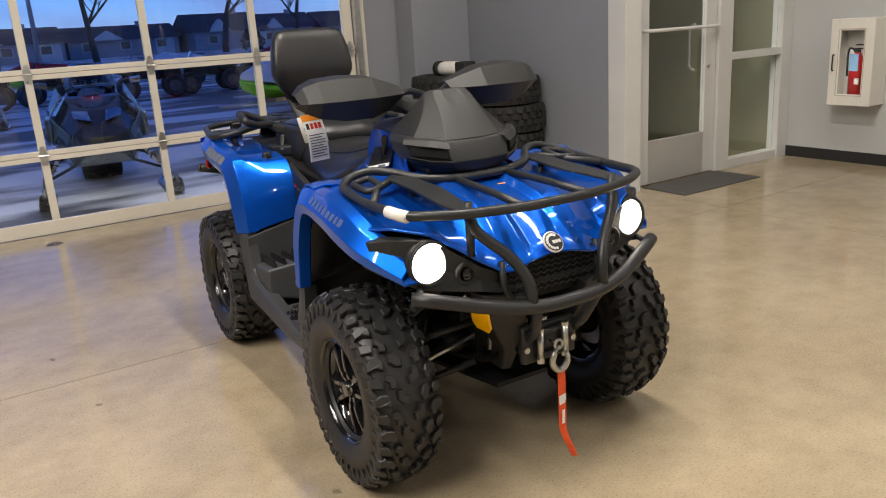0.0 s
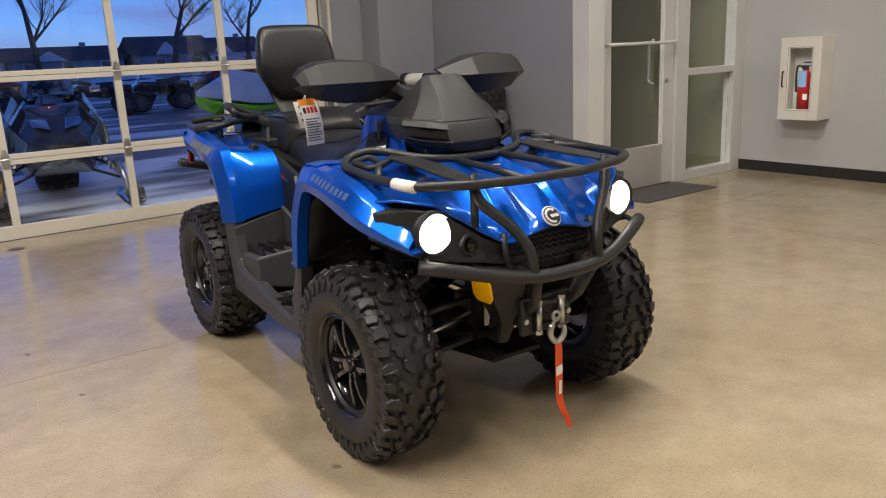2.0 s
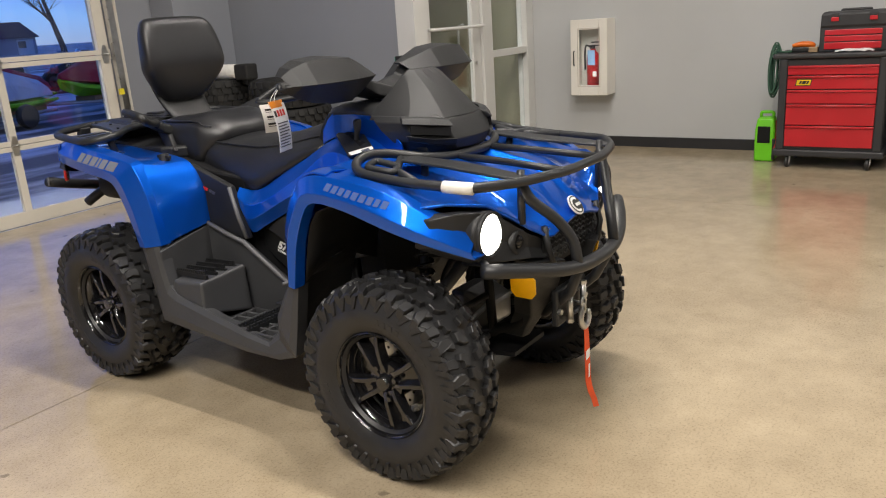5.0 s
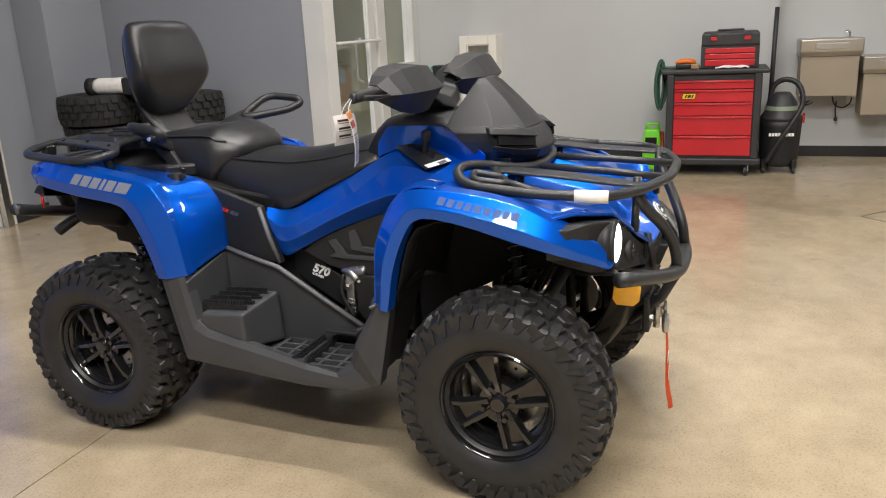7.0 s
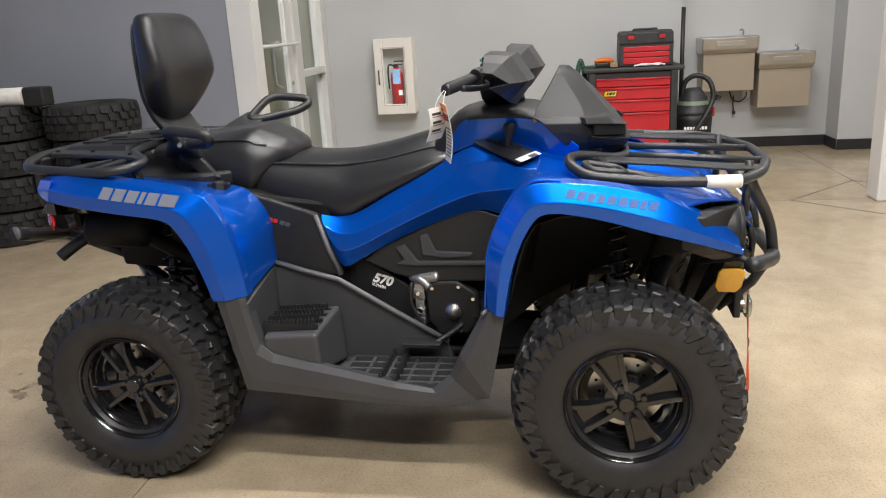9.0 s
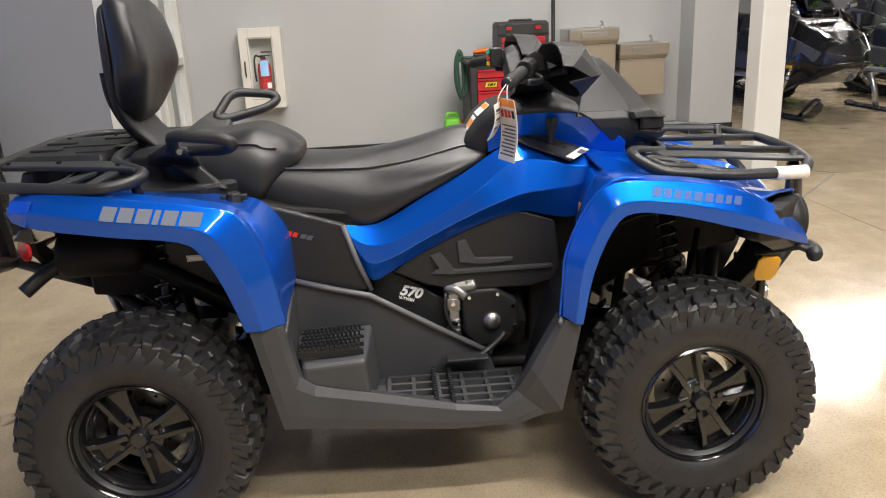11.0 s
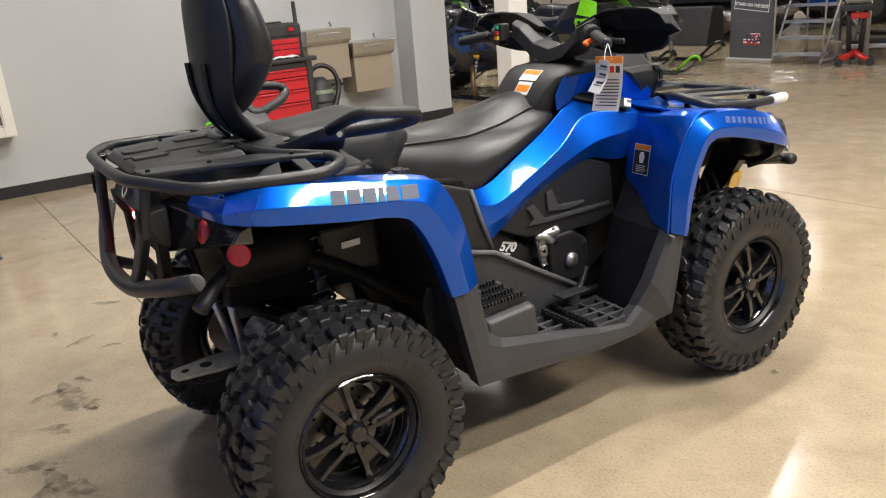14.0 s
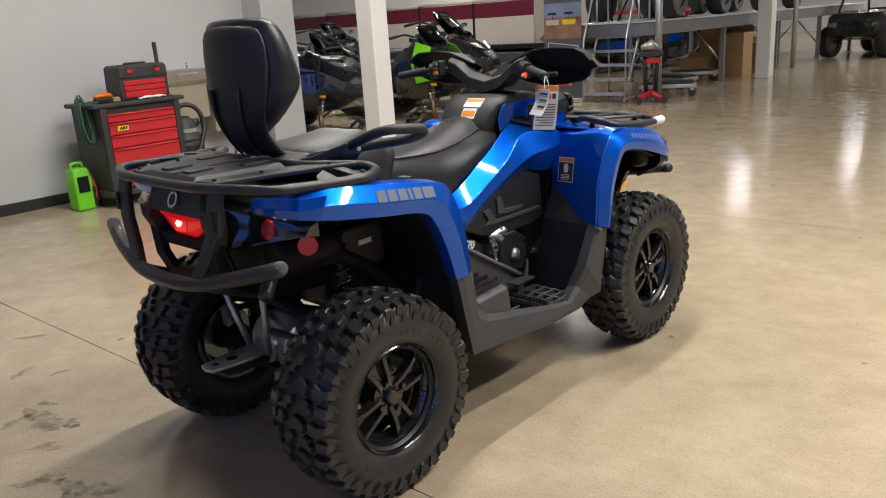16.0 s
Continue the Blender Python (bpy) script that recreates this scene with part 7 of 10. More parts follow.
# -- decals --
for s in (-1, 1):
    fd = 1 if s < 0 else -1
    # model nameplate on the front arch, maker's on the rear arch: plain blocks
    q = 0 if s < 0 else 1
    ms = frame_at((1.455, s * 0.5490, 0.906), (fd, 0, -0.17 * fd), (0.17, 0, 1))
    bars(atv, ms, [0.021, 0.019, 0.018, 0.017, 0.021, 0.021, 0.019, 0.016, 0.020], 0.020, 0.0075, DECAL_SLATE, "nameplate", depth=0.0006, slant=0.25, surface=tree_of(FENDER_F[q]))
    ms = frame_at((0.120, s * 0.5095, 0.928), (fd, 0, -0.13 * fd), (0.13, 0, 1))
    bars(atv, ms, [0.034, 0.034, 0.034, 0.014, 0.034, 0.050], 0.031, 0.007, DECAL, "nameplate", depth=0.0006, slant=0.18, surface=tree_of(FENDER_R[q]))
    # warning plate on the inner fender panel
    mw = frame_at((1.222, s * 0.312, 0.792), (0.10, s * 1.0, 0), (0.12, 0, 1))
    if (mw.to_3x3() @ Vector((0, 0, 1))).x > 0:
        mw = mw @ Matrix.Rotation(radians(180), 4, "Y")
    tr = tree_of(PANEL_F[q])
    wp = decal("warning_plate", [(-0.041, -0.050), (0.041, -0.050), (0.041, 0.050), (-0.041, 0.050)], mw, tr, PAPER, atv, 0.0008)
    wp["label"] = "black and orange warning plate"
    decal("plate_field", [(-0.038, -0.047), (0.038, -0.047), (0.038, 0.029), (-0.038, 0.029)], mw, tr, INK, wp, 0.0014)
    decal("orange_field", [(-0.038, 0.032), (0.038, 0.032), (0.038, 0.047), (-0.038, 0.047)], mw, tr, ORANGE, wp, 0.0014)
    decal("round_mark", [(-0.008, -0.012), (0.008, -0.012), (0.013, 0.010), (-0.013, 0.010)], mw, tr, PAPER, wp, 0.0019)
    decal("round_mark", [(-0.013, 0.010), (0.013, 0.010), (0.007, 0.024), (-0.007, 0.024)], mw, tr, PAPER, wp, 0.0019)
    for k in range(4):
        decal("text_bar", [(-0.024, -0.022 - 0.006 * k), (0.024 - 0.006 * (k % 2), -0.022 - 0.006 * k), (0.024 - 0.006 * (k % 2), -0.0195 - 0.006 * k), (-0.024, -0.0195 - 0.006 * k)], mw, tr, PAPER, wp, 0.0019)
# ---- things along the service wall ----
CAB_WHITE = mat("white_enamel", (0.78, 0.75, 0.69), 0.4, vary=0.03, scale=4)
EXT_RED = mat("extinguisher_red", (0.42, 0.01, 0.012), 0.3, vary=0.06, coat=0.5)
CART_RED = mat("red_drawer_paint", (0.50, 0.014, 0.022), 0.35, vary=0.08, scale=5, coat=0.3)
CART_BLACK = mat("black_tool_cart_shell", (0.028, 0.028, 0.03), 0.5, vary=0.2, scale=8, bump=0.3, bscale=250)
STAINLESS = mat("brushed_stainless", (0.62, 0.60, 0.57), 0.34, 1.0, vary=0.02, scale=3, rvar=0.03)
BEIGE = mat("grey_beige_panel_paint", (0.34, 0.285, 0.215), 0.5, vary=0.04, scale=3)
YELLOW = mat("yellow_print", (0.75, 0.52, 0.01), 0.4)
LIME = mat("lime_green_plastic", (0.16, 0.62, 0.015), 0.4, vary=0.08)
ORANGE_PL = mat("orange_plastic", (0.75, 0.16, 0.01), 0.45, vary=0.06)
CABLE_GREEN = mat("green_cable", (0.03, 0.09, 0.055), 0.55)
WOODBLOCK = mat("pale_wood_block", (0.33, 0.22, 0.12), 0.7, vary=0.2, scale=30)
CARD = mat("corrugated_cardboard", (0.36, 0.22, 0.105), 0.8, vary=0.12, scale=12, bump=0.3, bscale=90)
CLEAR_BAG = mat("white_plastic_wrap", (0.72, 0.71, 0.72), 0.25, vary=0.1, scale=30, bump=0.5, bscale=60)


def cabinet():
    c = empty("extinguisher_cabinet", label="white steel fire extinguisher cabinet with glazed door on the wall", category="cabinet")
    y0, y1, z0, z1 = 3.893, 4.265, 0.528, 1.243
    x0, x1 = 6.69, XW - 0.001
    t = 0.018
    bm = bmesh.new()
    add_box(bm, x0 + 0.02, x1, y0, y0 + t, z0, z1)
    add_box(bm, x0 + 0.02, x1, y1 - t, y1, z0, z1)
    add_box(bm, x0 + 0.02, x1, y0 + t, y1 - t, z0, z0 + t)
    add_box(bm, x0 + 0.02, x1, y0 + t, y1 - t, z1 - t, z1)
    add_box(bm, x1 - 0.006, x1, y0 + t, y1 - t, z0 + t, z1 - t)
    part("body", bm, CAB_WHITE, c, bevel=0.004)
    d = bmesh.new()
    fy, fz = 0.085, 0.095
    add_box(d, x0, x0 + 0.02, y0 - 0.002, y0 + fy, z0 - 0.002, z1 + 0.002)
    add_box(d, x0, x0 + 0.02, y1 - fy, y1 + 0.002, z0 - 0.002, z1 + 0.002)
    add_box(d, x0, x0 + 0.02, y0 + fy, y1 - fy, z0 - 0.002, z0 + fz)
    add_box(d, x0, x0 + 0.02, y0 + fy, y1 - fy, z1 - fz, z1 + 0.002)
    dr = part("door", d, CAB_WHITE, c, bevel=0.006, seg=3)
    gs = bmesh.new()
    for a, b, e, f in ((y0 + fy - 0.014, y0 + fy - 0.010, z0 + fz - 0.014, z1 - fz + 0.014), (y1 - fy + 0.010, y1 - fy + 0.014, z0 + fz - 0.014, z1 - fz + 0.014)):
        add_box(gs, x0 - 0.0015, x0, a, b, e, f)
    for e, f in ((z0 + fz - 0.014, z0 + fz - 0.010), (z1 - fz + 0.010, z1 - fz + 0.014)):
        add_box(gs, x0 - 0.0015, x0, y0 + fy - 0.01, y1 - fy + 0.01, e, f)
    part("door_bead", gs, BEIGE, dr)
    p = part("pane", box(x0 + 0.008, x0 + 0.011, y0 + fy, y1 - fy, z0 + fz, z1 - fz), PANE, dr)
    p.visible_shadow = False
    part("handle", tube(rounded_path([(x0, y1 - 0.038, 0.82), (x0 - 0.02, y1 - 0.038, 0.82), (x0 - 0.02, y1 - 0.038, 0.95), (x0, y1 - 0.038, 0.95)], 0.012), 0.006, 8), STEEL_BLACK, dr, "black pull handle", smooth=True)
    e = empty("fire_extinguisher", label="red fire extinguisher with blue inspection tag inside the cabinet", category="extinguisher")
    cx, cy, zb = x0 + 0.09, 4.07, z0 + t
    part("cylinder", lathe([(0.0, zb), (0.026, zb), (0.027, zb + 0.33), (0.024, zb + 0.37), (0.012, zb + 0.40), (0.011, zb + 0.42), (0.0, zb + 0.42)], Matrix.Translation((cx, cy, 0)) @ Matrix.Diagonal((2.3, 2.3, 1, 1)), 28), EXT_RED, e, smooth=True)
    v = bmesh.new()
    add_box(v, cx - 0.012, cx + 0.012, cy - 0.02, cy + 0.03, zb + 0.42, zb + 0.455)
    add_box(v, cx - 0.008, cx + 0.008, cy - 0.075, cy + 0.02, zb + 0.475, zb + 0.487)
    add_box(v, cx - 0.008, cx + 0.008, cy - 0.065, cy + 0.02, zb + 0.445, zb + 0.455)
    part("valve", v, STEEL_BLACK, e, bevel=0.003)
    part("hose", tube(smooth_path([(cx, cy + 0.03, zb + 0.44), (cx, cy + 0.07, zb + 0.45), (cx, cy + 0.085, zb + 0.38), (cx, cy + 0.082, zb + 0.22)], 5), 0.009, 8), RUBBER, e, smooth=True)
    part("inspection_tag", box(cx - 0.066, cx - 0.064, cy - 0.045, cy + 0.03, zb + 0.27, zb + 0.41), mat("pale_blue_tag", (0.22, 0.38, 0.58), 0.5), e, "pale blue paper tag")
    part("label", box(cx - 0.0645, cx - 0.0625, cy - 0.06, cy - 0.02, zb + 0.16, zb + 0.21), PAPER, e)


cabinet()


def fountain(y0, y1, zt, zb):
    f = empty("drinking_fountain", label="wall drinking fountain, stainless basin over grey-beige panel", category="fountain", group="drinking fountains")
    x0, x1 = 6.90, XA - 0.002
    bas = bmesh.new()
    ym = (y0 + y1) / 2
    add_loft(bas, [[(x1, y0 + 0.01, zt - 0.15), (x0 + 0.05, y0 + 0.01, zt - 0.15), (x0 + 0.05, y1 - 0.01, zt - 0.15), (x1, y1 - 0.01, zt - 0.15)],
                   [(x1, y0, zt - 0.11), (x0 + 0.01, y0, zt - 0.11), (x0 + 0.01, y1, zt - 0.11), (x1, y1, zt - 0.11)],
                   [(x1, y0, zt), (x0, y0, zt), (x0, y1, zt), (x1, y1, zt)],
                   [(x1 - 0.03, y0 + 0.03, zt + 0.004), (x0 + 0.03, y0 + 0.03, zt + 0.004), (x0 + 0.03, y1 - 0.03, zt + 0.004), (x1 - 0.03, y1 - 0.03, zt + 0.004)],
                   [(x1 - 0.09, y0 + 0.09, zt - 0.04), (x0 + 0.07, y0 + 0.08, zt - 0.04), (x0 + 0.07, y1 - 0.08, zt - 0.04), (x1 - 0.09, y1 - 0.09, zt - 0.04)]])
    basin = part("basin", bas, STAINLESS, f, "brushed stainless basin", bevel=0.010, seg=3)
    part("push_panel", box(x0 - 0.006, x0, ym - 0.13, ym + 0.13, zt - 0.085, zt - 0.035), STAINLESS, basin, bevel=0.006)
    part("bubbler", tube(smooth_path([(x1 - 0.08, y0 + 0.09, zt), (x1 - 0.08, y0 + 0.09, zt + 0.045), (x1 - 0.10, y0 + 0.105, zt + 0.06), (x1 - 0.125, y0 + 0.125, zt + 0.052)], 4), 0.011, 10), CHROME, basin, smooth=True)
    part("panel", box(x0 + 0.055, x1, y0 + 0.02, y1 - 0.02, zb, zt - 0.151), BEIGE, f, "grey-beige painted panel", bevel=0.006)
    return f


fountain(0.655, 1.165, 1.09, 0.59)
fountain(0.145, 0.65, 0.93, 0.42)
cord = empty("power_cord", label="black power cord hanging below the fountain", category="cord")
part("cord", tube(smooth_path([(7.22, 0.84, 0.59), (7.21, 0.81, 0.49), (7.21, 0.74, 0.46), (7.22, 0.68, 0.50), (7.235, 0.67, 0.55)], 5), 0.006, 8), RUBBER, cord, smooth=True)
part("cord", tube(smooth_path([(7.21, 0.795, 0.52), (7.20, 0.80, 0.44), (7.20, 0.79, 0.37)], 4), 0.006, 8), RUBBER, cord, smooth=True)
part("plug", box(7.185, 7.215, 0.775, 0.805, 0.34, 0.37), RUBBER, cord, bevel=0.004)
part("outlet_plate", box(7.236, 7.249, 0.64, 0.71, 0.49, 0.60), CAB_WHITE, cord, bevel=0.003)


def tool_cart():
    c = empty("tool_cart", label="black rolling tool cart with red drawers", category="tool cart")
    x0, x1, y0, y1 = 6.150, 6.675, 1.493, 2.253
    sh = bmesh.new()
    add_box(sh, x0 + 0.02, x1, y0, y1, 0.15, 0.865)
    part("shell", sh, CART_BLACK, c, bevel=0.012)
    top = bmesh.new()
    add_prism(top, [(x0 - 0.01, y0 - 0.05), (x1 + 0.02, y0 - 0.05), (x1 + 0.02, y1 + 0.05), (x0 - 0.01, y1 + 0.05)], "z", 0.865, 0.905)
    tp = part("top_tray", top, CART_BLACK, c, bevel=0.014, seg=3)
    # thin dark sheet on the tray gives the shade of a recess by colour
    part("tray_recess_shade", box(x0 + 0.03, x0 + 0.10, y0 + 0.05, y1 - 0.05, 0.9055, 0.9075), DARK, tp)
    base = bmesh.new()
    add_prism(base, [(x0 + 0.0, y0 - 0.02), (x1 + 0.01, y0 - 0.02), (x1 + 0.01, y1 + 0.02), (x0 + 0.0, y1 + 0.02)], "z", 0.10, 0.155)
    part("base", base, CART_BLACK, c, bevel=0.012)
    for ya, yb in ((y0 + 0.005, y0 + 0.062), (y1 - 0.062, y1 - 0.005)):
        part("corner_post", box(x0, x0 + 0.04, ya, yb, 0.155, 0.865), CART_BLACK, c, bevel=0.008)
    edges = [(0.180, 0.345), (0.352, 0.513), (0.520, 0.625), (0.632, 0.735), (0.742, 0.812)]
    for k, (za, zb) in enumerate(edges):
        d = bmesh.new()
        ya, yb = y0 + 0.066, y1 - 0.066
        add_loft(d, [[(x0 + 0.03, ya, za), (x0 + 0.03, yb, za), (x0 + 0.03, yb, zb), (x0 + 0.03, ya, zb)], [(x0 + 0.006, ya, za), (x0 + 0.006, yb, za), (x0 + 0.006, yb, zb), (x0 + 0.006, ya, zb)], [(x0 + 0.002, ya + 0.003, za + 0.003), (x0 + 0.002, yb - 0.003, za + 0.003), (x0 + 0.002, yb - 0.003, zb - 0.024), (x0 + 0.002, ya + 0.003, zb - 0.024)]])
        dr = part("drawer", d, CART_RED, c, bevel=0.003)
        part("drawer_pull", tube([(x0 - 0.002, ya + 0.004, zb - 0.010), (x0 - 0.002, yb - 0.004, zb - 0.010)], 0.0085, 8), CART_RED, dr, smooth=True)
        if k == 3:
            m = frame_at((x0 + 0.0015, 2.068, 0.685), (0, -1, 0), (0, 0, 1))
            lg = part("maker_mark", prism([(-0.062, -0.026), (0.050, -0.026), (0.062, 0.026), (-0.050, 0.026)], "z", 0.001, 0.002, m), INK, dr, "yellow and black maker's mark")
            part("mark_field", prism([(-0.055, -0.021), (0.046, -0.021), (0.055, 0.021), (-0.046, 0.021)], "z", 0.0022, 0.0028, m), YELLOW, lg)
            bars(lg, m @ Matrix.Translation((-0.002, 0, 0.0029)), [0.014, 0.026, 0.014], 0.024, 0.006, INK, "mark_bar", slant=0.5)
    for y in (y0 + 0.09, y1 - 0.09):
        for x in (x0 + 0.06, x1 - 0.06):
            w = part("castor", lathe([(0.0, -0.014), (0.040, -0.014), (0.047, -0.009), (0.047, 0.009), (0.040, 0.014), (0.0, 0.014)], Matrix.Translation((x, y, 0.048)) @ Matrix.Rotation(radians(90), 4, "X"), 24), RUBBER, c, smooth=False)
            part("castor_hub", cyl((x, y - 0.016, 0.048), (x, y + 0.016, 0.048), 0.026, 18), STEEL, w)
            part("castor_fork", prism([(x - 0.025, 0.10), (x + 0.025, 0.10), (x + 0.012, 0.045), (x - 0.012, 0.045)], "y", y - 0.021, y - 0.016), PAPER, w)


tool_cart()


def tool_box():
    c = empty("tool_box", label="black portable tool box with red drawers on the cart", category="tool box")
    x0, x1, y0, y1, z0 = 6.225, 6.495, 1.528, 1.988, 0.908
    part("body", loft([[(x0 + 0.01, y0, z0), (x1, y0, z0), (x1, y1, z0), (x0 + 0.01, y1, z0)], [(x0 + 0.01, y0, z0 + 0.18), (x1, y0, z0 + 0.18), (x1, y1, z0 + 0.18), (x0 + 0.01, y1, z0 + 0.18)], [(x0, y0 + 0.002, z0 + 0.19), (x1, y0 + 0.002, z0 + 0.19), (x1, y1 - 0.002, z0 + 0.19), (x0, y1 - 0.002, z0 + 0.19)], [(x0, y0 + 0.004, z0 + 0.275), (x1, y0 + 0.004, z0 + 0.275), (x1, y1 - 0.004, z0 + 0.275), (x0, y1 - 0.004, z0 + 0.275)], [(x0 + 0.02, y0 + 0.02, z0 + 0.295), (x1 - 0.02, y0 + 0.02, z0 + 0.295), (x1 - 0.02, y1 - 0.02, z0 + 0.295), (x0 + 0.02, y1 - 0.02, z0 + 0.295)]]), CART_BLACK, c, bevel=0.006)
    for za, zb in ((0.018, 0.068), (0.075, 0.115), (0.122, 0.162)):
        part("drawer", box(x0 + 0.0, x0 + 0.0098, y0 + 0.035, y1 - 0.035, z0 + za, z0 + zb), CART_RED, c, bevel=0.004)
    for y in (y0 + 0.10, y1 - 0.10):
        part("latch", box(x0 - 0.012, x0 - 0.0005, y - 0.026, y + 0.026, z0 + 0.225, z0 + 0.255), CART_RED, c, bevel=0.004)
        part("latch_bracket", box(x0 - 0.008, x0 - 0.0004, y - 0.03, y + 0.03, z0 + 0.2555, z0 + 0.285), CART_BLACK, c, bevel=0.003)
    part("carry_handle", tube(rounded_path([(x0 + 0.13, y0 + 0.13, z0 + 0.29), (x0 + 0.13, y0 + 0.13, z0 + 0.305), (x0 + 0.13, y1 - 0.13, z0 + 0.305), (x0 + 0.13, y1 - 0.13, z0 + 0.29)], 0.01), 0.009, 8), CART_BLACK, c, smooth=True)
    part("lid_label", box(x0 + 0.05, x0 + 0.09, y0 + 0.12, y1 - 0.12, z0 + 0.2955, z0 + 0.2965), RIMLESS, c)


tool_box()
gun = empty("orange_tool", label="orange and black hand tool lying on the cart", category="tool")
g = bmesh.new()
add_tube(g, smooth_path([(6.315, 2.193, 0.955), (6.325, 2.133, 0.965), (6.330, 2.063, 0.962), (6.335, 2.028, 0.95)], 4), [0.016, 0.02, 0.024, 0.026, 0.028, 0.030, 0.030, 0.030, 0.030, 0.028, 0.024, 0.020, 0.014], 10, squash=0.8)
part("tool_body", g, ORANGE_PL, gun, smooth=True)
part("tool_grip", box(6.295, 6.355, 2.063, 2.193, 0.906, 0.945), RUBBER, gun, bevel=0.01)
tagged(bm_to("wood_block", box(6.245, 6.315, 1.998, 2.063, 0.906, 0.945), WOODBLOCK, bevel=0.003), "small pale wooden block on the cart", "block")
bag = bmesh.new()
rng = random.Random(4)
rows = []
for i in range(9):
    rows.append([(6.160 + 0.05 * math.sin(i * 0.7) * 0.2 + 0.06 * j / 5, 1.603 + 0.033 * i, 0.908 + 0.014 * rng.random() * (1 if 0 < i < 8 else 0.1) + (0.012 if j in (2, 3) else 0)) for j in range(6)])
add_sheet(bag, rows, -0.002)
tagged(bm_to("plastic_wrap", bag, CLEAR_BAG, smooth=True), "crumpled clear plastic bag on the cart", "bag")
coil = empty("cable_coil", label="green extension cable coiled over the cart's corner", category="cable")
rng = random.Random(7)
for k in range(9):
    pts = []
    ry, rz, cy0, cz0 = 0.020 + 0.030 * rng.random(), 0.15 + 0.07 * rng.random(), 2.303 + 0.025 * rng.random(), 0.75 + 0.03 * rng.random()
    for a in range(18):
        t = 2 * math.pi * a / 18
        pts.append((6.275 + 0.006 * rng.random() + 0.012 * k + 0.03 * math.sin(t), cy0 + ry * math.cos(t), cz0 + rz * math.sin(t)))
    part("loop", tube(pts, 0.0075, 6, closed=True), CABLE_GREEN, coil, smooth=True)
part("cable_end", tube(smooth_path([(6.295, 2.303, 0.92), (6.255, 2.243, 0.915), (6.275, 2.193, 0.915), (6.375, 2.223, 0.915)], 4), 0.0075, 6), CABLE_GREEN, coil, smooth=True)

boost = empty("booster_pack", label="lime green battery booster pack with red lead on the floor", category="booster")
bm = bmesh.new()
add_loft(bm, [[(6.395, 2.303, 0.0), (6.575, 2.303, 0.0), (6.575, 2.463, 0.0), (6.395, 2.463, 0.0)], [(6.395, 2.303, 0.26), (6.575, 2.303, 0.26), (6.575, 2.463, 0.26), (6.395, 2.463, 0.26)], [(6.415, 2.318, 0.37), (6.555, 2.318, 0.37), (6.555, 2.448, 0.37), (6.415, 2.448, 0.37)]])
part("case", bm, LIME, boost, bevel=0.02, seg=3)
part("face_panel", box(6.387, 6.397, 2.338, 2.438, 0.16, 0.30), DARK, boost, bevel=0.006)
part("handle", tube(rounded_path([(6.485, 2.333, 0.36), (6.485, 2.333, 0.41), (6.485, 2.433, 0.41), (6.485, 2.433, 0.36)], 0.02), 0.013, 10), LIME, boost, smooth=True)
part("red_lead", tube(smooth_path([(6.475, 2.298, 0.34), (6.445, 2.288, 0.26), (6.405, 2.288, 0.18), (6.385, 2.298, 0.10)], 4), 0.016, 8), mat("dark_red_lead", (0.30, 0.02, 0.015), 0.5), boost, smooth=True)
part("black_clamp", box(6.380, 6.405, 2.293, 2.318, 0.02, 0.20), RUBBER, boost, bevel=0.008)


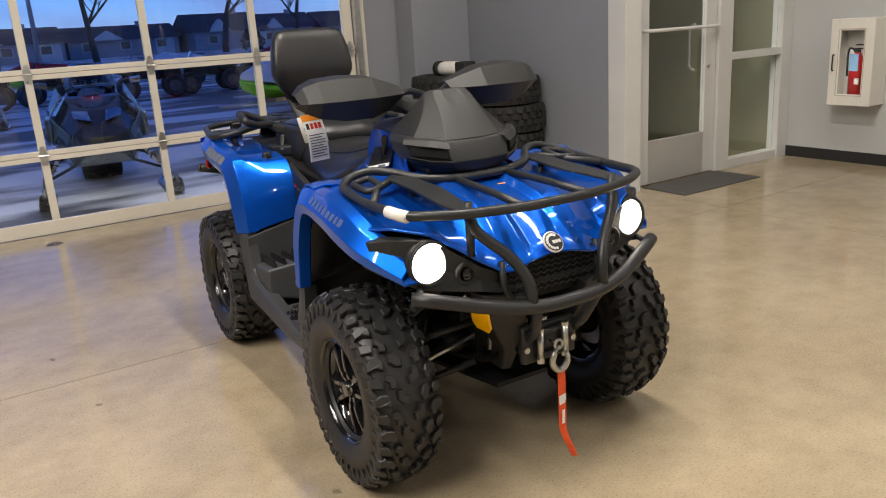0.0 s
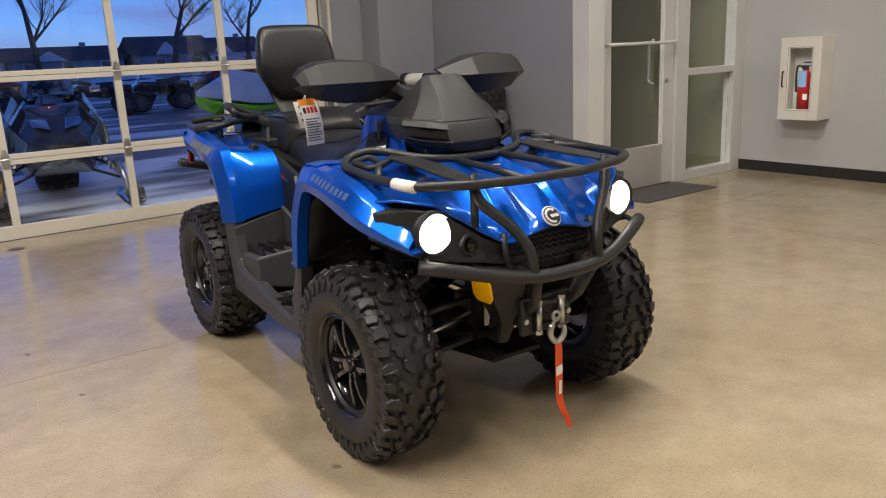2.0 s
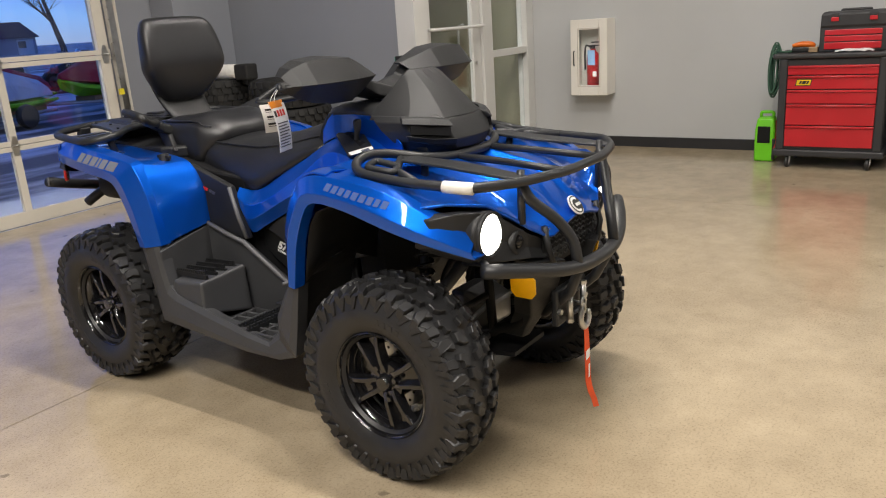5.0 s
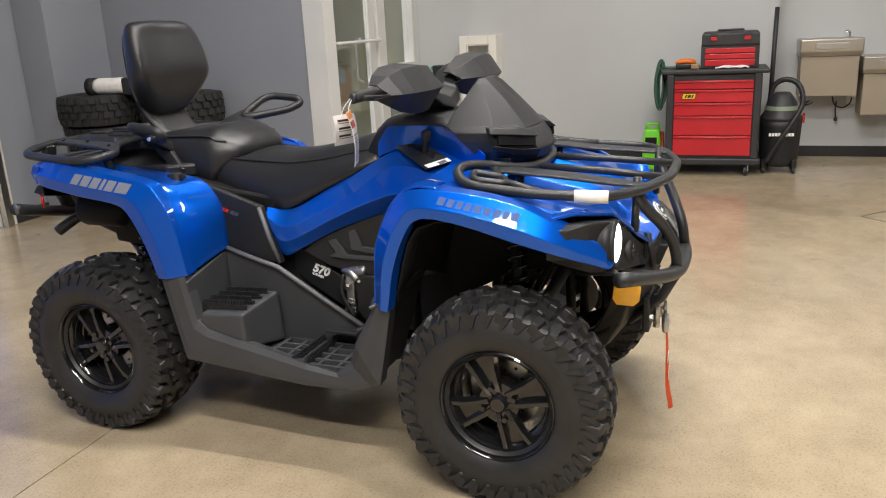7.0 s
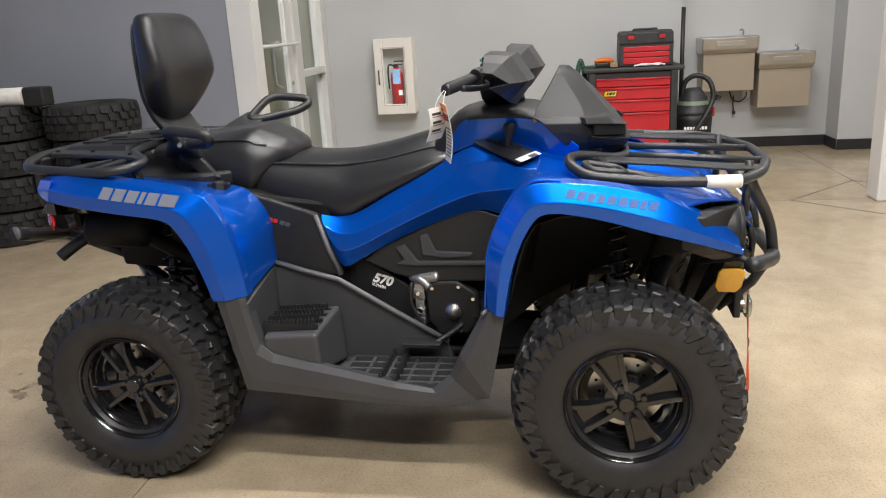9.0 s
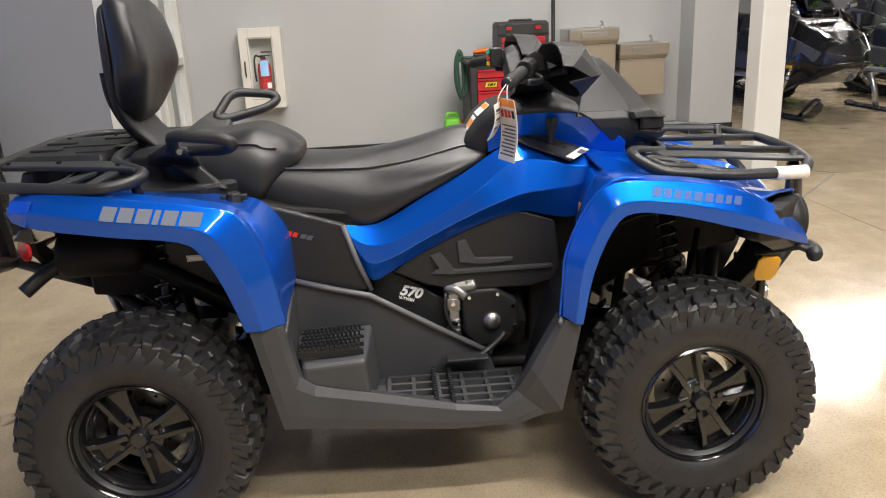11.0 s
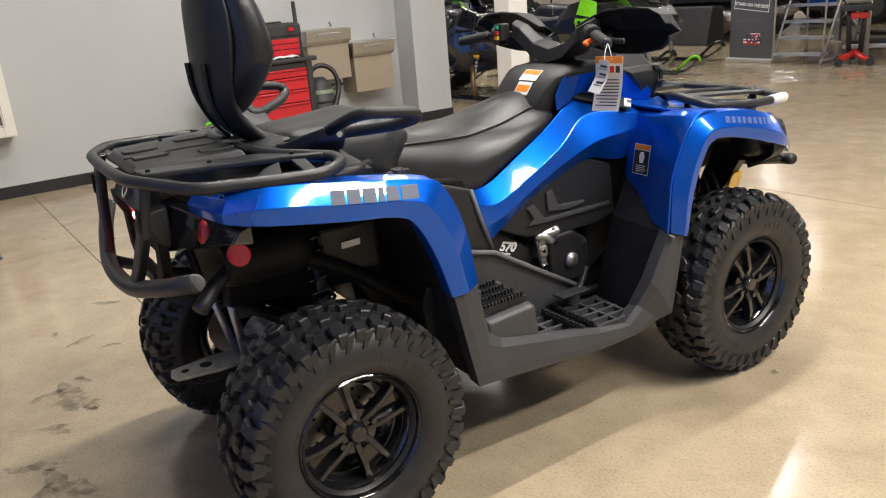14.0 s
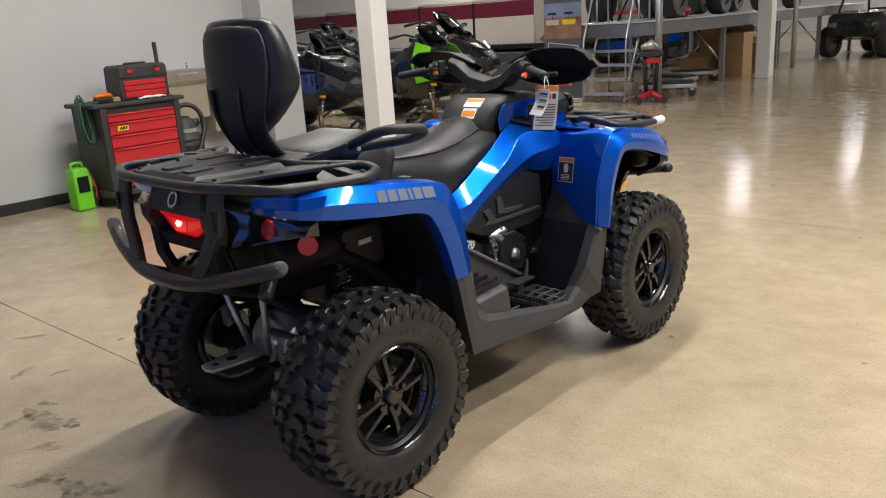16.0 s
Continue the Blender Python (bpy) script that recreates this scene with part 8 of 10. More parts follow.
def shop_vac():
    v = empty("shop_vacuum", label="black wet and dry shop vacuum with hose and wand", category="vacuum")
    cx, cy = 6.455, 1.313
    part("drum", lathe([(0.0, 0.06), (0.15, 0.06), (0.155, 0.10), (0.17, 0.40), (0.172, 0.45), (0.0, 0.45)], Matrix.Translation((cx, cy, 0)), 32), BLACK, v, smooth=True)
    part("motor_head", lathe([(0.0, 0.68), (0.06, 0.68), (0.085, 0.65), (0.12, 0.60), (0.135, 0.52), (0.165, 0.48), (0.172, 0.452), (0.0, 0.452)], Matrix.Translation((cx, cy, 0)), 32), CART_BLACK, v, smooth=True)
    part("head_label", lathe([(0.137, 0.535), (0.1285, 0.57), (0.1275, 0.57), (0.136, 0.535)], Matrix.Translation((cx, cy, 0)), 32, closed=True), mat("grey_green_label", (0.22, 0.27, 0.19), 0.5), v, "grey-green label band")
    bars(v, frame_at((cx - 0.166, cy, 0.34), (0, -1, 0), (0.04, 0, 1)) @ Matrix.Translation((0, 0, 0.004)), [0.02, 0.02, 0.02, 0.02, 0.022, 0.02, 0.02, 0.02], 0.026, 0.005, PAPER, "nameplate")
    for s in (-1, 1):
        part("latch", box(cx - 0.02, cx + 0.02, cy + s * 0.178 - 0.01, cy + s * 0.178 + 0.01, 0.42, 0.50), CART_RED, v, bevel=0.004)
        for q in (-1, 1):
            part("castor", lathe([(0.0, -0.012), (0.026, -0.012), (0.028, 0.0), (0.026, 0.012), (0.0, 0.012)], Matrix.Translation((cx + q * 0.12, cy + s * 0.12, 0.028)) @ Matrix.Rotation(radians(90), 4, "X"), 16), RUBBER, v)
            part("castor_arm", box(cx + q * 0.12 - 0.02, cx + q * 0.12 + 0.02, cy + s * 0.12 - 0.02, cy + s * 0.12 + 0.02, 0.05, 0.12), BLACK, v, bevel=0.006)
    ho = smooth_path([(6.295, 1.423, 0.10), (6.275, 1.323, 0.30), (6.295, 1.223, 0.46), (6.335, 1.163, 0.60), (6.375, 1.193, 0.74), (6.415, 1.293, 0.79), (6.445, 1.383, 0.74), (6.445, 1.408, 0.62), (6.435, 1.393, 0.50)], 7)
    part("hose", tube(ho, [0.021 + (0.003 if k % 2 else 0) for k in range(len(ho))], 10), RUBBER, v, "ribbed black hose", smooth=True)
    part("wand", tube([(6.575, 1.403, 0.30), (6.595, 1.398, 0.90), (6.615, 1.393, 1.38)], 0.019, 12), BLACK, v, "straight black wand", smooth=True)
    part("side_handle", tube(rounded_path([(cx - 0.10, cy - 0.17, 0.58), (cx - 0.10, cy - 0.22, 0.60), (cx + 0.05, cy - 0.22, 0.60), (cx + 0.05, cy - 0.16, 0.58)], 0.02), 0.010, 8), BLACK, v, smooth=True)


shop_vac()

# ---- tyre stacks in the corner ----
def loose_tyre(R, w, n=24, rh=0.17):
    hw = w / 2
    r0 = R - 0.018
    prof = [(rh, -hw * 0.7), (rh + 0.02, -hw * 0.95), (R * 0.78, -hw), (R * 0.93, -hw * 0.92), (r0, -hw * 0.7), (r0, hw * 0.7), (R * 0.93, hw * 0.92), (R * 0.78, hw), (rh + 0.02, hw * 0.95), (rh, hw * 0.7)]
    bm = lathe(prof, Matrix(), 48, closed=True)
    carcass, bm = bm, bmesh.new()
    p = 2 * math.pi / n
    for k in range(n):
        for j, (ha, hb) in enumerate(((-0.9, -0.5), (-0.42, -0.04), (0.04, 0.42), (0.5, 0.9))):
            a0 = k * p + (0.5 * p if j % 2 else 0)
            a1 = a0 + 0.66 * p
            ring = []
            for sc, r in ((1.0, r0 - 0.01), (0.85, R)):
                for aa, hh in ((a0, ha), (a1, ha), (a1, hb), (a0, hb)):
                    q = (a0 + a1) / 2 + (aa - (a0 + a1) / 2) * sc + 0.25 * p * (hh if j < 2 else -hh)
                    rr = r - (0.012 if abs(hh) > 0.8 else 0)
                    ring.append(bm.verts.new((rr * math.cos(q), rr * math.sin(q), hh * hw)))
            for f in ((4, 5, 6, 7), (0, 1, 5, 4), (1, 2, 6, 5), (2, 3, 7, 6), (3, 0, 4, 7)):
                bm.faces.new([ring[i] for i in f])
    return carcass, bm


spare = None
for (cx, cy, n, w) in ((4.22, 6.48, 4, 0.24), (4.39, 5.84, 4, 0.235)):
    for k in range(n):
        m = pose(cx + 0.02 * math.sin(k * 2.1 + cx), cy + 0.015 * math.cos(k * 1.7), w * (k + 0.5) + 0.002 * k, 0, 0, k * 37)
        if spare is None:
            carcass, tread = loose_tyre(0.325, 0.238)
            spare = bm_to("loose_tyre", carcass, SPARE_RUBBER)
            tagged(part("tread", tread, SPARE_RUBBER, spare), kind="stuff")
            tagged(spare, "black knobbly off-road tyre lying in a stack", "tyre", "stacked tyres")
            spare.matrix_world = m
        else:
            copy_thing(spare, m)
roll = empty("padded_roll", label="pale canvas roll with black ends lying on the tyres", category="roll")
part("roll_body", tube([(4.14, 6.44, 1.018), (4.14, 6.40, 1.022), (4.15, 6.20, 1.024), (4.15, 6.16, 1.020)], [0.058, 0.063, 0.062, 0.056], 18), TAPE, roll, smooth=True)
part("roll_end", tube([(4.135, 6.52, 1.020), (4.14, 6.51, 1.020), (4.14, 6.44, 1.020)], [0.050, 0.068, 0.068], 18), SPARE_RUBBER, roll, smooth=True)
part("roll_end", box(4.08, 4.21, 6.00, 6.158, 0.955, 1.085), SPARE_RUBBER, roll, bevel=0.018, seg=3)

# drain cover in the floor by the garage door
dc = empty("floor_drain", label="small round metal drain cover in the floor", category="drain")
part("cover", lathe([(0.0, 0.0025), (0.055, 0.0025), (0.06, 0.001), (0.0, 0.001)], Matrix.Translation((0.735, 6.70, 0)), 28), mat("dull_bronze", (0.16, 0.13, 0.10), 0.45, 0.7), dc)
part("cover_screw", cyl((0.735, 6.70, 0.0025), (0.735, 6.70, 0.004), 0.008, 8), STEEL, dc)

# dried spills behind the quad bike: thin stains with their own outlines
def stain_material():
    """A thin dried film: mostly clear, darker and cloudier where the dirt settled."""
    m = bpy.data.materials.new("dried_water_film")
    m.use_nodes = True
    nt = m.node_tree
    b = nt.nodes["Principled BSDF"]
    geo = nt.nodes.new("ShaderNodeNewGeometry")
    n = nt.nodes.new("ShaderNodeTexNoise")
    n.inputs["Scale"].default_value, n.inputs["Detail"].default_value = 22, 6
    nt.links.new(geo.outputs["Position"], n.inputs["Vector"])
    mr = nt.nodes.new("ShaderNodeMapRange")
    mr.inputs["From Min"].default_value, mr.inputs["From Max"].default_value = 0.36, 0.66
    mr.inputs["To Min"].default_value, mr.inputs["To Max"].default_value = 0.03, 0.5
    nt.links.new(n.outputs["Fac"], mr.inputs["Value"])
    nt.links.new(mr.outputs["Result"], b.inputs["Alpha"])
    b.inputs["Base Color"].default_value = (0.13, 0.105, 0.075, 1)
    b.inputs["Roughness"].default_value = 0.3
    return m


STAIN = stain_material()
rng = random.Random(11)
stains = tagged(empty("dried_spill"), "dried grey water marks on the concrete", "stain", kind="stuff")
for k, (cx, cy, r, lean) in enumerate(((2.62, 4.36, 0.11, 0.4), (2.42, 4.46, 0.05, 1.0), (2.02, 4.50, 0.09, 0.2), (2.20, 4.56, 0.06, 0.8), (3.2, 4.22, 0.05, 1.9), (3.05, 4.13, 0.03, 1.4), (3.36, 4.30, 0.03, 0.3), (1.92, 4.66, 0.11, 2.5), (1.72, 4.74, 0.05, 1.1), (2.78, 4.30, 0.035, 0.6), (2.50, 4.33, 0.03, 0.1), (2.72, 4.45, 0.045, 2.0), (3.62, 4.02, 0.05, 0.7))):
    bm = bmesh.new()
    c = bm.verts.new((cx, cy, 0.0006 + 0.0001 * k))
    n, ph = 40, [rng.uniform(0, 6.28) for _ in range(5)]
    rim = []
    for j in range(n):
        a = 2 * math.pi * j / n
        rr = r * (0.75 + 0.28 * math.sin(2 * a + ph[0]) + 0.20 * math.sin(3 * a + ph[1]) + 0.12 * math.sin(7 * a + ph[2]) + 0.08 * math.sin(13 * a + ph[3]))
        u, v = 1.45 * rr * math.cos(a), 0.75 * rr * math.sin(a)
        rim.append(bm.verts.new((cx + u * math.cos(lean) - v * math.sin(lean), cy + u * math.sin(lean) + v * math.cos(lean), 0.0006 + 0.0001 * k)))
    for j in range(n):
        bm.faces.new((c, rim[j], rim[(j + 1) % n]))
    part("stain", bm, STAIN, stains)

# ---- hang tags on the quad bike's right grip ----
def hang_tag(name, label, lx, ly, z0, z1, w, turn, lean, orange):
    t = empty(name, ATV @ pose(lx, ly, 0, 0, 0, turn), label=label, category="tag", group="hang tags")
    h = z1 - z0
    rows = []
    for i in range(7):
        f = i / 6
        rows.append([(lean * f * h + 0.012 * math.sin(3 * f), -w / 2 + w * j / 4 + 0.02 * f, z1 - h * f) for j in range(5)])
    part("card", sheet(rows, 0.0012), PAPER, t)
    for side in (1, -1):
        off = 0.0006 if side > 0 else -0.002

        def patch(nm, y0, y1, f0, f1, m):
            g = []
            for f in (f0, (f0 + f1) / 2, f1):
                g.append([(lean * f * h + 0.012 * math.sin(3 * f) + off, -w / 2 + w * y + 0.02 * f, z1 - h * f) for y in (y0, (y0 + y1) / 2, y1)])
            part(nm, sheet(g, 0.0004), m, t)
        if orange:
            patch("orange_head", 0.0, 1.0, 0.0, 0.13, ORANGE)
            for k in range(9):
                patch("text_bar", 0.10, 0.90 - 0.15 * (k % 3 == 1), 0.42 + 0.058 * k, 0.442 + 0.058 * k, RIMLESS)
            for k in range(4):
                patch("pictogram", 0.10 + 0.21 * k, 0.25 + 0.21 * k, 0.18, 0.30, (INK, RED, RED, RED)[k])
        else:
            for k in range(3):
                patch("dark_bar", 0.15, 0.70, 0.15 + 0.25 * k, 0.22 + 0.25 * k, INK)
                patch("text_bar", 0.15, 0.85, 0.26 + 0.25 * k, 0.28 + 0.25 * k, RIMLESS)
    part("tie", tube(smooth_path([(0.0, -0.01, z1 - 0.01), (0.005, 0.0, z1 + 0.02), (0.02, 0.015, z1 + 0.045)], 3), 0.0012, 5), PAPER, t)


hang_tag("hang_tag", "white warning tag with orange head hanging from the grip", 1.005, -0.375, 0.985, 1.150, 0.088, 20, 0.05, True)
hang_tag("hang_tag", "white folded tag with black print hanging from the grip", 0.985, -0.372, 1.045, 1.140, 0.085, -20, -0.28, False)

# ---- snowmobiles ----
SNOW_BLACK = mat("black_sled_plastic", (0.014, 0.014, 0.016), 0.26, vary=0.15, coat=0.7)
SNOW_GREY = mat("grey_sled_panel", (0.10, 0.10, 0.105), 0.3, 0.2, vary=0.1, coat=0.4)
SNOW_BLUE = mat("slate_blue_sled_panel", (0.075, 0.12, 0.19), 0.35, 0.2, vary=0.1, coat=0.4)
LIMEPAINT = mat("lime_sled_graphic", (0.22, 0.70, 0.01), 0.35, vary=0.1, coat=0.3)
SMOKE = glass("smoked_windscreen", (0.25, 0.26, 0.28), 0.02)
SHOCK_GOLD = mat("bronze_shock", (0.25, 0.16, 0.08), 0.35, 0.8)


def snowmobile(label, hood, accent, loop, lit=False):
    s = empty("snowmobile", label=label, category="snowmobile")
    for q in (-1, 1):
        y = q * 0.53
        ski = []
        for x, z, w in ((-0.45, 0.02, 0.05), (-0.35, 0.004, 0.075), (0.30, 0.004, 0.075), (0.50, 0.03, 0.07), (0.62, 0.10, 0.06), (0.68, 0.17, 0.045)):
            ski.append([(x, y - w, z), (x, y + w, z), (x, y + w * 0.85, z + 0.02), (x, y, z + 0.035), (x, y - w * 0.85, z + 0.02)])
        sk = part("ski", loft(ski), SNOW_BLACK, s, "black plastic ski", bevel=0.004)
        part("ski_loop", tube(rounded_path([(0.36, y, 0.03), (0.52, y, 0.17), (0.60, y, 0.22), (0.68, y, 0.22), (0.70, y, 0.16)], 0.04), 0.017, 8), loop, sk, smooth=True)
        part("spindle", tube([(0.0, y, 0.03), (-0.03, y * 0.98, 0.20), (-0.08, y * 0.90, 0.36)], [0.035, 0.028, 0.030], 8), SHOCK_GOLD if q < 0 else STEEL, s, smooth=True)
        for dz, dx in ((0.0, 0.10), (0.10, -0.10)):
            part("control_arm", tube([(-0.08, y * 0.92, 0.20 + dz), (-0.20 + dx, q * 0.16, 0.34 + dz)], 0.014, 8), STEEL_BLACK, s, smooth=True)
        part("shock", tube([(-0.06, y * 0.90, 0.24), (-0.22, q * 0.22, 0.62)], 0.020, 8), STEEL, s, smooth=True)
        part("shock_spring", spring((-0.08, y * 0.86, 0.29), (-0.20, q * 0.25, 0.56), 0.035, 7, 0.006), SNOW_BLACK, s, smooth=True)
    body = []
    for x, hw_, z0, z1, top in ((0.34, 0.10, 0.46, 0.58, 0.06), (0.22, 0.24, 0.40, 0.68, 0.14), (0.0, 0.36, 0.30, 0.80, 0.20), (-0.25, 0.42, 0.26, 0.90, 0.24), (-0.50, 0.43, 0.26, 0.96, 0.20), (-0.75, 0.38, 0.28, 0.92, 0.14), (-0.95, 0.26, 0.32, 0.80, 0.12)):
        zm = z0 * 0.45 + z1 * 0.55
        body.append([(x, -hw_ * 0.7, z0), (x, -hw_, zm - 0.06), (x, -hw_ * 0.94, zm + 0.06), (x, -top, z1), (x, top, z1), (x, hw_ * 0.94, zm + 0.06), (x, hw_, zm - 0.06), (x, hw_ * 0.7, z0)])
    part("hood", loft(body), SNOW_BLACK, s, "angular black hood", bevel=0.012)
    for q in (-1, 1):
        sp = bmesh.new()
        add_loft(sp, [[(0.20, q * 0.245, 0.60), (0.14, q * 0.27, 0.52), (0.14, q * 0.285, 0.52), (0.20, q * 0.26, 0.61)], [(-0.10, q * 0.372, 0.74), (-0.16, q * 0.392, 0.50), (-0.16, q * 0.405, 0.50), (-0.10, q * 0.388, 0.75)], [(-0.42, q * 0.40, 0.80), (-0.46, q * 0.425, 0.56), (-0.46, q * 0.44, 0.56), (-0.42, q * 0.415, 0.81)], [(-0.70, q * 0.375, 0.72), (-0.68, q * 0.395, 0.60), (-0.68, q * 0.41, 0.60), (-0.70, q * 0.39, 0.73)]])
        part("side_panel", sp, hood, s, bevel=0.006)
        for k in range(3):
            st_ = bmesh.new()
            x = -0.08 - 0.15 * k
            add_loft(st_, [[(x, q * 0.405, 0.55), (x - 0.05, q * 0.412, 0.55), (x - 0.05, q * 0.418, 0.55), (x, q * 0.411, 0.55)], [(x + 0.06, q * 0.392, 0.72), (x - 0.01, q * 0.40, 0.74), (x - 0.01, q * 0.412, 0.74), (x + 0.06, q * 0.402, 0.72)]])
            part("graphic_stripe", st_, accent, s)
        sp = bmesh.new()
        add_loft(sp, [[(-0.10, q * 0.400, 0.52), (-0.34, q * 0.435, 0.48), (-0.34, q * 0.448, 0.48), (-0.10, q * 0.415, 0.52)], [(-0.12, q * 0.385, 0.74), (-0.42, q * 0.428, 0.72), (-0.42, q * 0.442, 0.72), (-0.12, q * 0.400, 0.74)], [(-0.20, q * 0.265, 0.93), (-0.42, q * 0.290, 1.00), (-0.42, q * 0.305, 1.00), (-0.20, q * 0.280, 0.93)]])
        part("shroud_panel", sp, accent, s, bevel=0.006)
        for k in range(3):
            st_ = bmesh.new()
            x = -0.14 - 0.085 * k
            add_loft(st_, [[(x, q * 0.422, 0.54 + 0.05 * k), (x - 0.03, q * 0.428, 0.54 + 0.05 * k), (x - 0.03, q * 0.452, 0.54 + 0.05 * k), (x, q * 0.446, 0.54 + 0.05 * k)], [(x - 0.02, q * 0.405, 0.73), (x - 0.06, q * 0.412, 0.73), (x - 0.06, q * 0.436, 0.73), (x - 0.02, q * 0.430, 0.73)]])
            part("panel_stripe", st_, (SNOW_BLACK, SNOW_GREY, SNOW_BLACK)[k], s)
        hl = bmesh.new()
        add_loft(hl, [[(0.20, q * 0.05, 0.70), (0.14, q * 0.19, 0.735), (0.04, q * 0.20, 0.79), (0.08, q * 0.07, 0.78)], [(0.225, q * 0.06, 0.715), (0.16, q * 0.20, 0.75), (0.05, q * 0.21, 0.805), (0.10, q * 0.08, 0.80)]])
        part("headlight", hl, CHROME, s, "angular headlight, unlit", bevel=0.004)
        part("running_board", box(-1.75, -0.70, min(q * 0.22, q * 0.42), max(q * 0.22, q * 0.42), 0.30, 0.33), STEEL, s, bevel=0.004)
    part("nose_bumper", tube(rounded_path([(0.16, -0.26, 0.46), (0.34, -0.18, 0.50), (0.40, 0, 0.51), (0.34, 0.18, 0.50), (0.16, 0.26, 0.46)], 0.06), 0.016, 8), loop if loop is not SNOW_BLACK else SNOW_BLACK, s, smooth=True)
    ws = []
    for z, x, w in ((0.92, -0.16, 0.20), (1.02, -0.24, 0.22), (1.12, -0.34, 0.20), (1.20, -0.42, 0.14)):
        ws.append([(x - 0.10, -w, z), (x, -w * 0.5, z), (x + 0.02, 0, z), (x, w * 0.5, z), (x - 0.10, w, z)])
    part("windscreen", sheet(ws, 0.005), SMOKE, s, "smoked plastic windscreen", smooth=True)
    part("handlebar", tube(rounded_path([(-0.78, -0.40, 1.06), (-0.66, -0.22, 1.10), (-0.62, -0.08, 1.06), (-0.62, 0.08, 1.06), (-0.66, 0.22, 1.10), (-0.78, 0.40, 1.06)], 0.05), 0.014, 8), STEEL_BLACK, s, smooth=True)
    for q in (-1, 1):
        part("grip", tube([(-0.79, q * 0.415, 1.058), (-0.715, q * 0.30, 1.083)], 0.020, 8), RUBBER, s, smooth=True)
        part("mirror", loft([[(-0.40, q * 0.36, 0.99), (-0.40, q * 0.46, 1.0), (-0.40, q * 0.46, 1.06), (-0.40, q * 0.36, 1.05)], [(-0.35, q * 0.37, 1.0), (-0.35, q * 0.45, 1.01), (-0.35, q * 0.45, 1.05), (-0.35, q * 0.37, 1.04)]]), CHROME if q > 0 else SNOW_BLACK, s, bevel=0.006)
    part("steering_post", tube([(-0.50, 0, 0.88), (-0.62, 0, 1.06)], 0.03, 8), SNOW_BLACK, s, smooth=True)
    part("gauge", box(-0.60, -0.54, -0.08, 0.08, 1.04, 1.10), SNOW_GREY, s, bevel=0.01)
    seat = []
    for x, w, z0, z1 in ((-0.85, 0.13, 0.60, 0.80), (-1.0, 0.16, 0.56, 0.78), (-1.3, 0.18, 0.52, 0.76), (-1.6, 0.17, 0.52, 0.79), (-1.72, 0.12, 0.54, 0.74)):
        seat.append([(x, -w, z0), (x, -w, z1 - 0.05), (x, -w * 0.7, z1), (x, w * 0.7, z1), (x, w, z1 - 0.05), (x, w, z0)])
    part("seat", loft(seat), VINYL, s, bevel=0.02, seg=3)
    tn = []
    for x, z in ((-0.80, 0.50), (-1.8, 0.54), (-2.25, 0.52)):
        tn.append([(x, -0.20, z - 0.18), (x, -0.20, z), (x, -0.16, z + 0.03), (x, 0.16, z + 0.03), (x, 0.20, z), (x, 0.20, z - 0.18)])
    part("tunnel", loft(tn), SNOW_GREY, s, bevel=0.008)
    part("snow_flap", box(-2.30, -2.27, -0.19, 0.19, 0.18, 0.52), SNOW_BLACK, s, bevel=0.006)
    path = rounded_path([(-0.72, 0, 0.30), (-1.0, 0, 0.045), (-1.9, 0, 0.045), (-2.18, 0, 0.24), (-2.0, 0, 0.36), (-0.9, 0, 0.44)], 0.12, closed=True)
    tr = bmesh.new()
    add_loft(tr, [[p + Vector((0, -0.19, 0)), p + Vector((0, 0.19, 0))] for p in path + [path[0]]], cap=False, ring_closed=False)
    n = len(path)
    for k in range(n):
        p, q = path[k], path[(k + 1) % n]
        d = (q - p)
        steps = max(1, int(d.length / 0.07))
        for j in range(steps):
            c = p + d * (j / steps)
            nn = Vector((d.z, 0, -d.x)).normalized()
            if nn.dot(c - Vector((-1.4, 0, 0.25))) < 0:
                nn = -nn
            for y in (-0.13, 0.0, 0.13):
                m = frame_at(c + Vector((0, y, 0)), d, (0, 1, 0))
                add_box(tr, -0.012, 0.012, -0.05, 0.05, -0.03, 0.03, m)
    part("track", tr, RUBBER, s, "ribbed rubber track")
    part("rear_bumper", tube(rounded_path([(-2.1, -0.2, 0.55), (-2.36, -0.2, 0.58), (-2.36, 0.2, 0.58), (-2.1, 0.2, 0.55)], 0.05), 0.014, 8), STEEL_BLACK, s, smooth=True)
    part("amber_marker", box(-0.12, -0.04, -0.42, -0.395, 0.45, 0.48), AMBER, s, bevel=0.004)
    return s


sled_lime = snowmobile("black snowmobile with lime green graphics and ski loops", SNOW_BLACK, LIMEPAINT, LIMEPAINT)
sled_black = snowmobile("black snowmobile with grey side panels and smoked screen", SNOW_GREY, SNOW_BLACK, SNOW_BLACK)
SLED_TURN = 184
BIG = Matrix.Scale(1.14, 4)
sled_lime.matrix_world = pose(7.28, -3.83, 0, 0, 0, SLED_TURN) @ BIG
sled_black.matrix_world = pose(7.80, -2.15, 0, 0, 0, SLED_TURN - 3) @ BIG
for o in (sled_lime, sled_black):
    o["group"] = "showroom snowmobiles"
copy_thing(sled_black, pose(8.15, -5.35, 0, 0, 0, SLED_TURN + 3) @ BIG)
copy_thing(sled_black, pose(11.3, -2.1, 0, 0, 0, SLED_TURN - 4) @ BIG)
copy_thing(sled_lime, pose(11.2, -3.8, 0, 0, 0, SLED_TURN + 2) @ BIG)
copy_thing(sled_black, pose(11.4, -5.6, 0, 0, 0, SLED_TURN) @ BIG)
